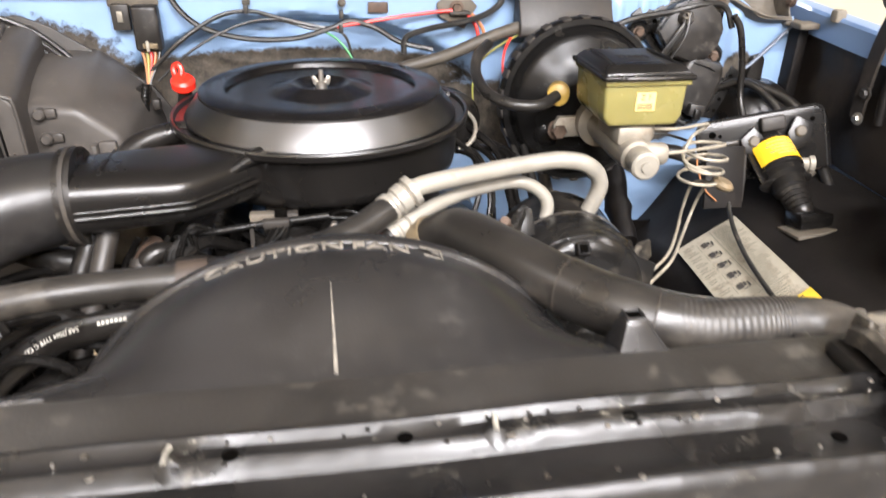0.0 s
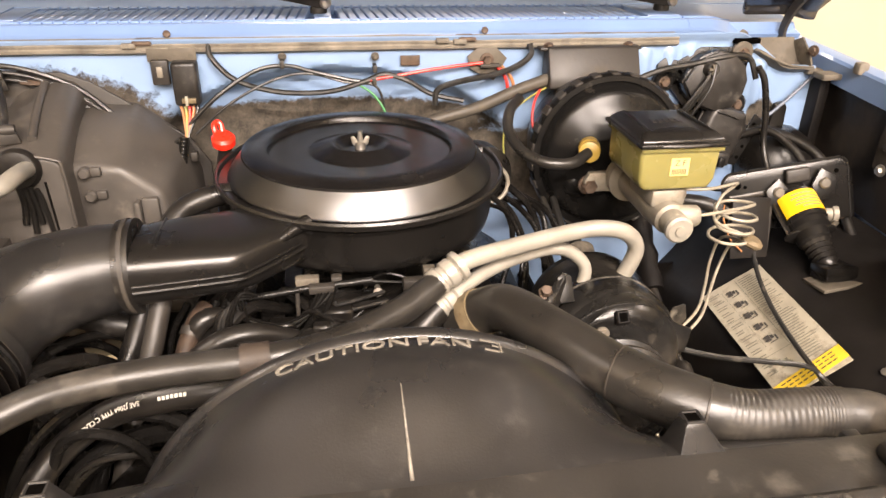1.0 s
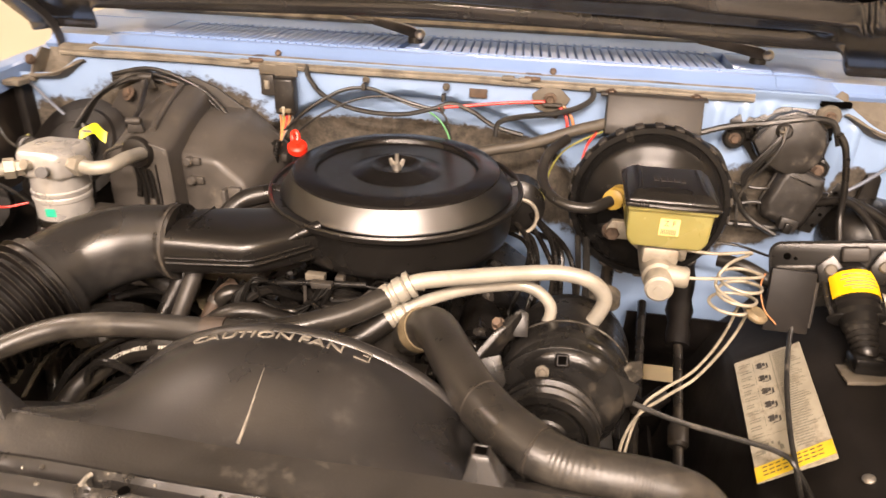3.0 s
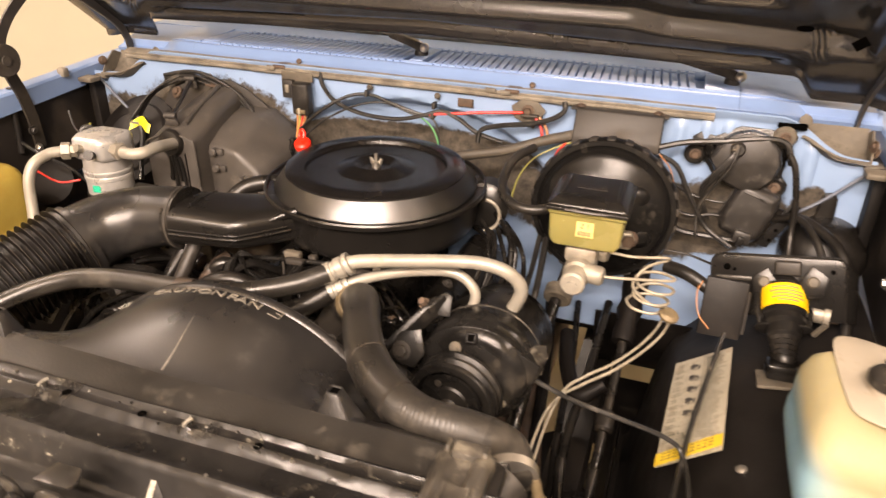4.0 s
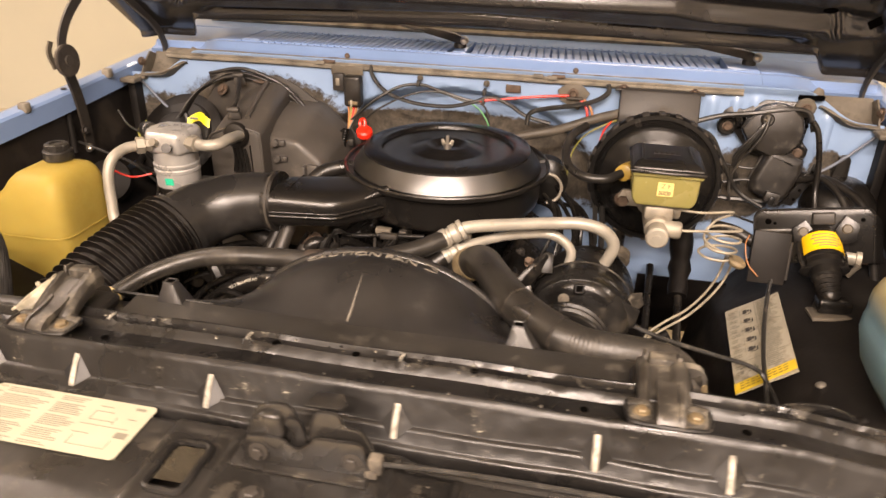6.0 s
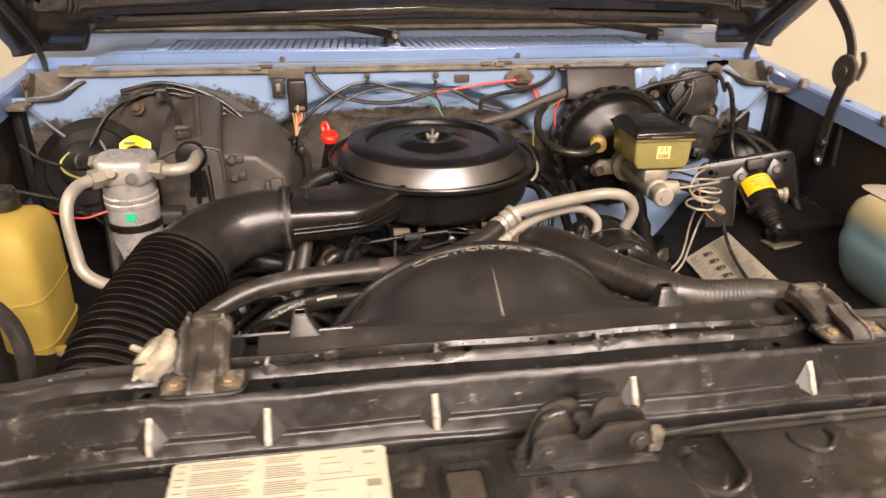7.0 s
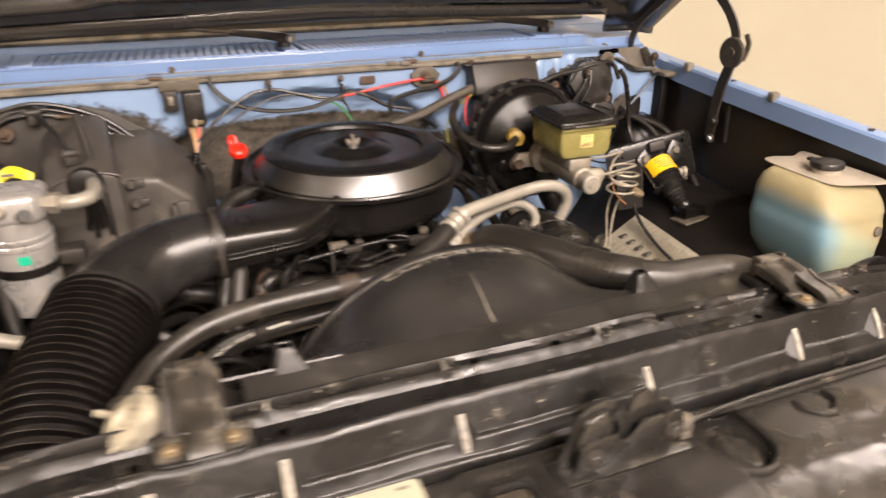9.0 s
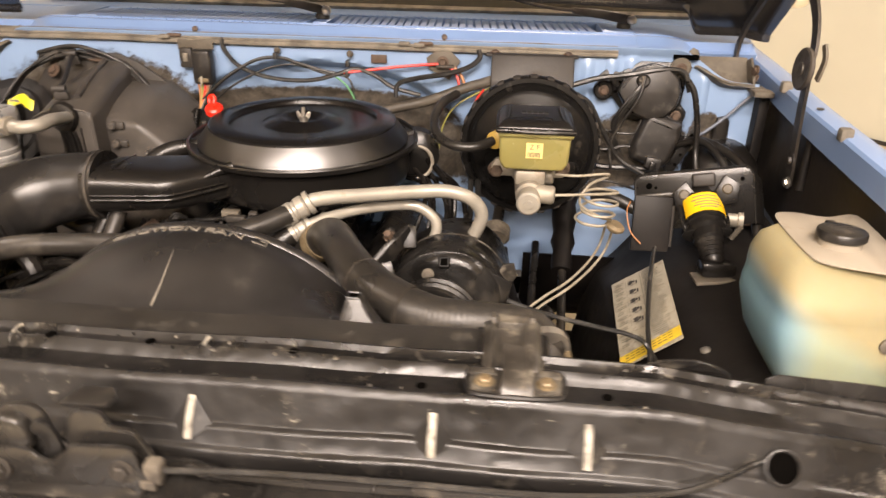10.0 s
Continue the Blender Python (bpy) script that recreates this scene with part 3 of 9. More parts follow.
def cowl():
    t = thing("cowl_panel", (0, 1.1, 1.24), "light blue cowl panel with rows of slotted air vents", "cowl")
    prof = [(0.99, 1.222), (0.985, 1.232), (1.004, 1.237), (1.012, 1.247), (1.022, 1.250), (1.034, 1.247), (1.038, 1.241), (1.038, 1.236), (1.02, 1.236), (1.0, 1.226)]
    part("front_lip", rail(prof, -0.60, 0.60, n=30, wob=0.001), M_BLUE, t)
    for s in (1, -1):
        own = bmesh.new()
        rings = []
        for i in range(13):
            q = i / 12
            k = smoothstep(0.15, 0.55, q)
            rings.append([(s * (0.6005 + 0.2495 * q), y + 0.052 * k, z - 0.016 * k) for y, z in prof])
        skin(own, rings)
        part("lip_end", own, M_BLUE, t)
        part("corner_panel", sheet(12, 6, lambda u, v: (s * (0.6005 + 0.2495 * u), 1.034 + 0.052 * smoothstep(0.15, 0.55, u) + (0.160 - 0.052 * smoothstep(0.15, 0.55, u)) * v, 1.2470 - 0.016 * smoothstep(0.15, 0.55, u) * (1 - v) + 0.004 * v), -0.004 * s), M_BLUE, t)
    part("front_strip", box(-0.60, 0.60, 1.0385, 1.046, 1.225, 1.2505, 0.001), M_BLUE, t)
    part("rear_panel", box(-0.85, 0.85, 1.176, 1.42, 1.235, 1.2545, 0.002), M_BLUE, t)
    part("side_panel", box(-0.60, -0.556, 1.0465, 1.1755, 1.228, 1.2525, 0.002), M_BLUE, t)
    part("side_panel", box(0.535, 0.60, 1.0465, 1.1755, 1.228, 1.2525, 0.002), M_BLUE, t)
    part("divider", box(-0.075, -0.045, 1.0465, 1.1755, 1.23, 1.2525, 0.002), M_BLUE, t)
    part("plenum", box(-0.84, 0.84, 1.052, 1.40, 1.15, 1.2360, 0.0), M_BLUE, t, "blue plenum floor under the vents")
    seal = rail([(0.966, 1.2100), (0.957, 1.2145), (0.956, 1.219), (0.9585, 1.2215), (0.957, 1.226), (0.962, 1.2305), (0.98, 1.2335), (0.986, 1.229), (0.982, 1.212)], -0.76, 0.56, n=60, wob=0.0016)
    part("seal", seal, M_SEAL, t, "grimy tan rubber hood seal")
    for x in (-0.345, 0.178):
        part("seal_clip", box(x - 0.015, x + 0.015, 0.952, 0.990, 1.2255, 1.2330, 0.003), M_RUST, t)
        part("clip_screw", lathe([(0.006, 0), (0.006, 0.003), (0.003, 0.0045), (0.0, 0.0045)], aim((x + 0.035, 0.984, 1.238), (0, -0.8, 0.6)), 14), M_RUST, t)
    louvre = []
    for lean in (0.065, -0.065):
        bm = box(-0.0069, 0.0069, -0.068, 0.068, -0.010, 0.0, 0.0016, 1)
        box(-0.0056, 0.0056, 0.056, 0.067, 0.0005, 0.0042, 0.0012, 1, bm=bm)
        for v in bm.verts:
            v.co.x += v.co.y * lean
        finish(bm)
        me = bpy.data.meshes.new("slat")
        bm.to_mesh(me)
        bm.free()
        me.materials.append(M_BLUE)
        louvre.append(me)
    for i in range(64):
        x = -0.548 + 0.0168 * i
        if -0.083 < x < -0.037 or x > 0.522:
            continue
        ob = new("slat", louvre[x > -0.06])
        ob.parent = t
        ob.location = Vector((x, 1.099, 1.2515)) - ORIGIN[t]
    # raised stamping at the passenger end of the vents; the slot's shade is a black block by the hinge
    part("slot_mouth", box(0.668, 0.716, 0.954, 0.968, 1.215, 1.224, 0.001), M_HOLE, t, "black block painted as the shade in a slot beside the hinge")
    return t


cowl()


def wiper(x, tip):
    t = thing("windshield_wiper", (x, 1.10, 1.255), "black windshield wiper arm parked across the cowl vents", "wiper", "wiper arms")
    part("pivot", lathe([(0.015, 0), (0.015, 0.008), (0.012, 0.012), (0.0, 0.013)], aim((x, 1.10, 1.253), (0, -0.1, 1)), 18), M_CAP, t)
    heel = [[(x + a - w * b * 0.35, 1.10 + c + w * b, z) for w, z in ((-1, z0), (1, z0), (0.8, z1), (-0.8, z1))] for a, c, b, z0, z1 in ((0.014, -0.012, 0.012, 1.262, 1.276), (-0.006, -0.002, 0.015, 1.263, 1.283), (-0.05, 0.026, 0.012, 1.268, 1.286), (-0.105, 0.062, 0.008, 1.272, 1.285))]
    part("arm_head", loft(heel, 0.002), M_ARM, t)
    part("arm", tube([(x - 0.095, 1.156, 1.279), (x - 0.16, 1.190, 1.281), tip], 0.0065, 8, flat=0.6), M_ARM, t)
    part("cap", lathe([(0.010, 0), (0.010, 0.006), (0.006, 0.010), (0.0, 0.011)], aim((x + 0.012, 1.086, 1.270), (0.3, -0.8, 0.4)), 14), M_STEEL, t, "bare metal end cap")


ws = thing("windshield", (0, 1.35, 1.25), "dark windshield rising behind the cowl", "windshield")
part("glass", sheet(12, 4, lambda u, v: (-0.80 + 1.6 * u, 1.285 + 0.40 * v + 0.05 * (1 - (2 * u - 1) ** 2), 1.257 + 0.42 * v), 0.005), M_GLASS, ws)
part("lower_moulding", rail([(1.262, 1.255), (1.258, 1.262), (1.27, 1.268), (1.29, 1.262), (1.29, 1.255)], -0.80, 0.80), M_SEAL, ws, "grimy rubber moulding")

wiper(-0.067, (-0.33, 1.262, 1.292))
wiper(0.585, (0.33, 1.262, 1.292))


def fender(side):
    word = "fender"
    t = thing(word, (side * 0.88, 0.5, 0.5), "light blue steel front fender with its inner lip", "fender", "front fenders")

    def run(prof, y0, y1, n, bm=None):
        bm = bm or bmesh.new()
        rings = []
        for i in range(n + 1):
            y = y0 + (y1 - y0) * i / n
            rise = 0.052 * (y - 0.6)
            rings.append([(side * (x + 0.012 * smoothstep(0.7, 1.1, y)), y, z + rise * smoothstep(0.4, 1.0, z)) for x, z in prof])
        skin(bm, rings)
        return bm

    outer = [(0.850, 1.130), (0.850, 1.168), (0.854, 1.173), (0.872, 1.176), (0.892, 1.172), (0.906, 1.160), (0.914, 1.140), (0.919, 1.08), (0.925, 0.95), (0.925, 0.7),
             (0.91, 0.5), (0.90, 0.5), (0.917, 0.7), (0.917, 0.95), (0.911, 1.07), (0.907, 1.135), (0.900, 1.153), (0.889, 1.165), (0.872, 1.169), (0.858, 1.166), (0.855, 1.130)]
    part("outer_skin", run(outer, -0.25, 1.75, 24), M_BLUE, t)
    inner = [(0.866, 1.142), (0.870, 1.09), (0.866, 0.94), (0.859, 0.94), (0.863, 1.09), (0.8585, 1.142)]
    part("inner_panel", run(inner, -0.05, 1.02, 12), M_INWALL, t, "black-painted inner fender wall")
    for y in (0.145, 0.59, 0.86):
        part("clip", box(side * 0.856 - 0.010, side * 0.856 + 0.010, y - 0.009, y + 0.009, 1.165 + 0.052 * (y - 0.6), 1.186 + 0.052 * (y - 0.6), 0.004), M_SEAL, t)
    for y in (0.36, 0.72):
        part("hole_plug", lathe([(0.006, 0), (0.006, 0.002), (0.0, 0.0022)], aim((side * 0.866, y, 1.176 + 0.052 * (y - 0.6)), (0, 0, 1)), 12), M_INK, t)
    return t


fender(1)
fender(-1)


def liner_height(x, y):
    """The wheelhouse top beside the engine."""
    z = 0.80 + 0.10 * smoothstep(0.54, 0.70, x) + 0.04 * smoothstep(0.68, 0.82, x)
    z -= 0.30 * smoothstep(0.565, 0.50, x)
    z -= 0.10 * smoothstep(0.30, 0.0, y) + 0.05 * smoothstep(0.75, 0.95, y) * smoothstep(0.7, 0.5, x)
    return z


def liner(side):
    t = thing("wheelhouse_liner", (side * 0.67, 0.45, 0.5), "black inner fender liner over the front wheel", "liner", "wheelhouse liners")

    def f(u, v):
        x, y = 0.49 + 0.372 * u, 0.02 + 0.94 * v
        return (side * x, y, liner_height(x, y) + 0.003 * noise.noise((x * 12, y * 12, side)))

    part("shell", sheet(44, 50, f, 0.004 * side), M_LINER, t)
    for x, y in ((0.66, 0.42), (0.69, 0.32), (0.60, 0.30)):
        part("rivet", lathe([(0.008, 0), (0.008, 0.002), (0.005, 0.004), (0.0, 0.0045)], aim((side * x, y, liner_height(x, y) + 0.002), (-0.4 * side, 0, 1)), 14),
             M_STEEL if x == 0.66 else M_LINER, t)
    return t


liner(1)
liner(-1)
for s in (1, -1):
    w = thing("wheel_arch_wall", (s * 0.50, 0.5, 0.25), "black splash shield hanging below the liner", "shield", "splash shields")
    part("inner_skirt", sheet(6, 14, lambda u, v: (s * (0.485 - 0.055 * u), 0.22 + 0.70 * v, 0.52 - 0.16 * u + 0.015 * noise.noise((v * 6, 2, s))), 0.004), M_LINER, w)
    # lower sheets fill the gaps below with near-black in place of shade
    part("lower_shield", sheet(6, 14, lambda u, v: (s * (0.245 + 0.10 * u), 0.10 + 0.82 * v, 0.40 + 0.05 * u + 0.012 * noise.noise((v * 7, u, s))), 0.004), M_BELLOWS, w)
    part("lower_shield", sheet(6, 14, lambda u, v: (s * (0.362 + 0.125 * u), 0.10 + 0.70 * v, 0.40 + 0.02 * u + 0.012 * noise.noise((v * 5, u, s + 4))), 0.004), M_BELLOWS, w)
    part("shield", sheet(4, 12, lambda u, v: (s * (0.492 - 0.01 * u), 0.03 + 0.9 * v, 0.505 - 0.20 * u + 0.02 * noise.noise((v * 4, 1, 3))), 0.004), M_LINER, w)


HOOD_AT, HOOD_TILT = (0.0, 1.045, 1.262), math.radians(39)


def hood():
    """Local: x across, y up along the hood from its rear edge, z towards the engine side."""
    t = thing("hood", HOOD_AT, "open blue hood showing its ribbed black underside", "hood")
    m = Matrix.Translation(HOOD_AT) @ Matrix(((1, 0, 0, 0), (0, -math.cos(HOOD_TILT), -math.sin(HOOD_TILT), 0), (0, math.sin(HOOD_TILT), -math.cos(HOOD_TILT), 0), (0, 0, 0, 1)))
    L = 1.22

    def edge(v):
        return 0.865 + 0.02 * v

    def f(u, v):
        # closer rows near the cowl, where the pressings are
        v = 0.4 * v / 0.68 if v < 0.68 else 0.4 + 0.6 * (v - 0.68) / 0.32
        x = (2 * u - 1) * edge(v)
        ax = abs(x)
        # the rear edge is cut back between the hinge corners
        cut = (0.117 - 0.052 * ax) * smoothstep(0.725, 0.675, ax)
        s = cut + (L - cut) * v
        z = 0.0
        # rear channel, a terrace that steps back along the whole width, then rows of long rounded pockets
        z -= 0.012 * smoothstep(0.012, 0.020, s - cut) * smoothstep(0.040, 0.030, s - cut) * smoothstep(0.66, 0.60, ax)
        wall = between(((0.0, 0.190), (0.395, 0.190), (0.455, 0.172), (0.62, 0.158), (0.76, 0.140), (0.9, 0.14)), ax)
        z -= 0.030 * smoothstep(wall - 0.011, wall + 0.011, s) * smoothstep(0.79, 0.76, ax)
        for y0, y1, x0, x1, d in ((0.252, 0.330, 0.045, 0.372, 0.024), (0.232, 0.288, 0.505, 0.615, 0.022), (0.30, 0.36, 0.66, 0.74, 0.020),
                                  (0.40, 0.7, 0.05, 0.3, 0.02), (0.40, 0.7, 0.36, 0.62, 0.02), (0.76, 1.1, 0.05, 0.6, 0.02)):
            e = 0.015
            z -= d * smoothstep(y0 - 0.010, y0 + 0.010, s) * smoothstep(y1 + e, y1 - e, s) * smoothstep(x0 - e, x0 + e, ax) * smoothstep(x1 + e, x1 - e, ax)
        z += 0.016 * smoothstep(0.262, 0.268, s) * smoothstep(0.280, 0.274, s) * smoothstep(0.520, 0.528, ax) * smoothstep(0.600, 0.592, ax)
        d = math.hypot((ax - 0.71) / 0.052, (s - 0.150) / 0.030)
        z -= 0.009 * smoothstep(1.15, 0.0, d)
        z += 0.012 * smoothstep(0.80, 0.86, ax)
        z += 0.010 * smoothstep(0.016, 0.0, s - cut)
        return m @ Vector((x, s, z))

    part("inner_panel", sheet(190, 250, f, -0.003), M_HOOD, t)

    def g(u, v):
        s = v * L - 0.008
        x = (2 * u - 1) * (edge(v) + 0.012)
        return m @ Vector((x, s, -0.046 - 0.03 * (1 - (2 * u - 1) ** 2) + 0.04 * smoothstep(0.97, 1.0, abs(2 * u - 1))))

    part("outer_skin", sheet(40, 16, g, -0.003), M_BLUE, t, "light blue outer hood skin")
    part("rear_seal", rail([(0.972, 1.318), (0.966, 1.322), (0.972, 1.330), (0.982, 1.326)], -0.62, 0.62), M_RUBBERD, t, "black rubber seal on the rear edge")
    for sx in (1, -1):
        for x, s, rx, ry in ((0.752, 0.186, 0.014, 0.024), (0.664, 0.22, 0.013, 0.009), (0.79, 0.21, 0.008, 0.005)):
            q = [(math.cos(a) * rx, math.sin(a) * ry) for a in [i * math.pi / (2 if rx > 0.0135 else 8) for i in range(4 if rx > 0.0135 else 16)]]
            part("hole", slab(q, 0.0015, m @ pose(sx * x, s, 0.0006)), M_HOLE, t, "black inlay painted as the shade in a punched hole")
    return t, m


HOOD, HOOD_M = hood()


def strap(pts, width, thick, s):
    """A flat steel strip standing in the y-z plane."""
    p = curve_points(pts, 5)
    rings = []
    for i, q in enumerate(p):
        d = p[min(i + 1, len(p) - 1)] - p[max(i - 1, 0)]
        side = Vector((0, d.z, -d.y)).normalized() * width / 2
        x = Vector((thick / 2, 0, 0))
        rings.append([q - side - x, q + side - x, q + side + x, q - side + x])
    own = bmesh.new()
    skin(own, rings)
    return own


def hinge(s):
    t = thing("lift_linkage", (s * 0.785, 1.0, 1.19), "grimy tan hood hinge bracket with bent steel arms", "hinge", "hood hinges")
    n = lambda *p: Vector((s * p[0], p[1], p[2]))
    def trough(u, v):
        x, y = 0.712 + 0.116 * u, 0.944 + 0.078 * v + 0.016 * (1 - u) ** 2 * (1 - v)
        front = 1.206 - 0.031 * smoothstep(0.0, 0.62, u) - 0.002 * u
        z = front * (1 - v) + 1.213 * v - 0.026 * math.sin(math.pi * v) * (0.5 + 0.5 * smoothstep(0.0, 0.4, u))
        return n(x, y, z + 0.0015 * noise.noise((x * 40, y * 40, s)))

    part("bracket", sheet(22, 14, trough, 0.004 * s), M_TAN, t)
    part("front_bead", tube([n(0.714, 0.960, 1.204), n(0.742, 0.950, 1.190), n(0.780, 0.945, 1.176), n(0.828, 0.946, 1.172)], 0.0026, 8, 6), M_TAN, t)
    part("ear", slab([(-0.014, 0), (0.012, 0), (0.008, 0.018), (-0.004, 0.024), (-0.013, 0.014)], 0.004, pose(s * 0.722, 1.022, 1.205, 80, 0, 0), 0.0012), M_TAN, t)
    part("pillar", box(s * 0.846 - 0.010, s * 0.846 + 0.010, 0.925, 1.075, 0.78, 1.165, 0.003), M_LINER, t)
    part("side_wall", slab([(0, 0), (0.07, 0), (0.072, 0.034), (0.045, 0.046), (0.012, 0.020)], 0.004, Matrix.Translation((s * 0.828 - 0.002, 0.95, 1.172)) @ Matrix(((0, 0, 1, 0), (1, 0, 0, 0), (0, 1, 0, 0), (0, 0, 0, 1))), 0.001), M_TAN, t)
    part("arm", strap([n(0.806, 1.030, 1.200), n(0.808, 1.030, 1.238), n(0.810, 1.000, 1.285), n(0.810, 0.93, 1.338), n(0.810, 0.86, 1.386), n(0.808, 0.80, 1.412)], 0.018, 0.006, s), M_CASE, t)
    part("bolt", hexbolt(n(0.838, 0.990, 1.178), (-s, -0.3, 0.6), 0.007, 0.006), M_RUST, t)
    part("bolt", hexbolt(n(0.826, 0.955, 1.20), (-s, -0.3, 0.2), 0.007, 0.006), M_RUST, t)
    part("pad", box(s * 0.832 - 0.019, s * 0.832 + 0.019, 0.892, 0.926, 1.160, 1.171, 0.003), M_TAN, t)
    # the folding stay in front of the hinge
    p = thing("hood_stay", (s * 0.82, 0.70, 1.06), "dark folding hood stay with a round friction disc", "hood stay", "hood stays")
    part("disc", lathe([(0.0, -0.005), (0.030, -0.005), (0.033, -0.003), (0.033, 0.002), (0.030, 0.004), (0.026, 0.0034), (0.011, 0.0034), (0.010, 0.006), (0.0, 0.006)],
                       aim(n(0.808, 0.680, 1.254), (-s, -0.04, 0.05)), 28), M_ARM, p)
    part("lower_arm", strap([n(0.818, 0.683, 1.250), n(0.826, 0.700, 1.215), n(0.836, 0.722, 1.175), n(0.848, 0.745, 1.11), n(0.856, 0.756, 1.04)], 0.027, 0.005, s), M_ARM, p)
    part("upper_arm", strap([n(0.818, 0.684, 1.254), n(0.822, 0.692, 1.292), n(0.828, 0.730, 1.334), n(0.830, 0.788, 1.376), n(0.826, 0.84, 1.412)], 0.022, 0.005, s), M_ARM, p)
    part("hook", strap([n(0.826, 0.664, 1.240), n(0.828, 0.656, 1.272), n(0.826, 0.664, 1.294)], 0.012, 0.004, s), M_TAN, p)
    part("wall_bead", tube([n(0.861, 0.712, 1.135), n(0.858, 0.709, 1.09), n(0.857, 0.705, 1.045)], 0.008, 10, 5), M_LINER, p)
    part("bolt", hexbolt(n(0.845, 0.736, 1.088), (-s, 0, 0), 0.007, 0.007), M_CASE, p)
    part("bolt", hexbolt(n(0.850, 0.745, 1.044), (-s, 0, 0), 0.007, 0.007), M_STEEL, p)
    # diagonal brace rod
    b = thing("fender_brace", n(0.76, 0.95, 1.10), "light blue diagonal brace rod from firewall to fender", "brace", "fender braces")
    part("rod", tube([n(0.832, 0.940, 1.163), n(0.765, 0.946, 1.090), n(0.70, 0.950, 1.040)], 0.0032, 8), M_GREYB, b)
    part("foot", box(s * 0.835 - 0.016, s * 0.835 + 0.016, 0.945, 0.972, 1.158, 1.168, 0.003), M_TAN, b)


hinge(1)
hinge(-1)


# ---- radiator support and front deck ----
def support():
    t = thing("radiator_support", (0, 0, 0.5), "glossy black stamped radiator support with dusty ridges", "radiator support")
    main = [(-0.016, 1.0925), (-0.012, 1.0950), (-0.007, 1.0935), (0.0, 1.0825), (0.004, 1.0795), (0.036, 1.0775), (0.041, 1.0845), (0.045, 1.0870), (0.049, 1.0850), (0.056, 1.0860),
            (0.0605, 1.0905), (0.0635, 1.0900), (0.065, 1.085), (0.066, 1.03), (0.062, 1.03), (0.061, 1.082), (0.047, 1.080), (0.038, 1.073), (0.003, 1.074), (-0.008, 1.088), (-0.014, 1.088),
            (-0.026, 1.056), (-0.036, 1.038), (-0.041, 1.035), (-0.043, 1.0), (-0.047, 1.0), (-0.0465, 1.037), (-0.0455, 1.0405), (-0.0435, 1.0425), (-0.0405, 1.0432), (-0.0392, 1.0445), (-0.0345, 1.0548), (-0.0335, 1.0566), (-0.0315, 1.0577), (-0.0285, 1.0586), (-0.0272, 1.0605), (-0.0185, 1.0880)]
    def droop(x):
        """The rail bends down towards the fenders."""
        return -0.105 * max(0.0, abs(x) - 0.50) - 0.004 * smoothstep(0.44, 0.56, abs(x))

    own = bmesh.new()
    rings = []
    for i in range(211):
        x = -0.854 + 1.708 * i / 210
        rings.append([(x, y + 0.0022 * noise.noise((x * 9, y * 30, 1)), z + droop(x) + 0.0022 * noise.noise((x * 9, z * 30, 7))) for y, z in main])
    skin(own, rings)
    part("cross_rail", own, M_BLACK, t)
    lobe = rounded([(-0.040, -0.004), (-0.026, 0.010), (0.0, 0.016), (0.026, 0.010), (0.040, -0.004), (0.0, -0.010)], 4)
    part("rear_lobe", slab(lobe, 0.003, basis((0.527, 0.066, 1.084), (1, 0, -0.06), (0, -0.35, 1)), 0.001), M_BLACK, t)
    for s in (1, -1):
        bm = slab([(-0.125, 0), (0.125, 0.0), (0.125, 0.028), (-0.03, 0.030), (-0.115, 0.026), (-0.125, 0.020)], 0.003, basis((s * 0.722, 0.064, 1.046), (1, 0, -0.105 * s), (0, 0.25, 1)), 0.001)
        part("corner_gusset", bm, M_BLACK, t)
        part("upright", box(s * 0.55 - 0.05, s * 0.55 + 0.05, 0.02, 0.065, 0.45, 1.05, 0.004), M_BLACK, t)
    part("lower_rail", box(-0.6, 0.6, 0.02, 0.075, 0.42, 0.50, 0.005), M_BLACK, t)
    for x in (-0.41, -0.297, -0.127, 0.09, 0.30, 0.43):
        own = bmesh.new()
        a, b_ = Vector((x, -0.0212, 1.0808)), Vector((x, -0.0400, 1.0490))
        l1, r1 = Vector((x - 0.018, -0.0300, 1.0575)), Vector((x + 0.018, -0.0300, 1.0575))
        e, g = Vector((0.0030, 0, 0)), Vector((0.0, -0.0022, 0.0012))
        vs = [own.verts.new(v) for v in (a - e * 0.7, a + e * 0.7, b_ + e + g, b_ - e + g, l1, r1, Vector((x, -0.034, 1.05)))]
        for q in ((0, 1, 2, 3), (0, 3, 4), (1, 5, 2), (3, 2, 6), (3, 6, 4), (2, 5, 6), (0, 4, 6, 5, 1)):
            own.faces.new([vs[k] for k in q])
        rb = part("rib", own, M_BLACK, t, flat=True)
        part("worn_edge", tube([a + Vector((0, -0.0010, 0.0006)), (a + b_) / 2 + Vector((0, -0.0030, 0.0016)), b_ + g + Vector((0, -0.0008, 0.0006))], 0.0034, 6, 3, flat=0.5), M_WORN, rb, "bare worn edge")
    for x in (-0.115, 0.075, -0.30):
        own = bmesh.new()
        vs = [own.verts.new(v) for v in ((x - 0.002, 0.055, 1.0895), (x + 0.002, 0.055, 1.0895), (x + 0.003, 0.045, 1.0895), (x - 0.003, 0.045, 1.0895), (x - 0.010, 0.044, 1.0850), (x + 0.010, 0.044, 1.0850), (x, 0.034, 1.0805))]
        for q in ((0, 1, 2, 3), (0, 3, 4), (1, 5, 2), (3, 2, 6), (3, 6, 4), (2, 5, 6), (0, 4, 6, 5, 1)):
            own.faces.new([vs[k] for k in q])
        rr = part("rear_rib", own, M_BLACK, t)
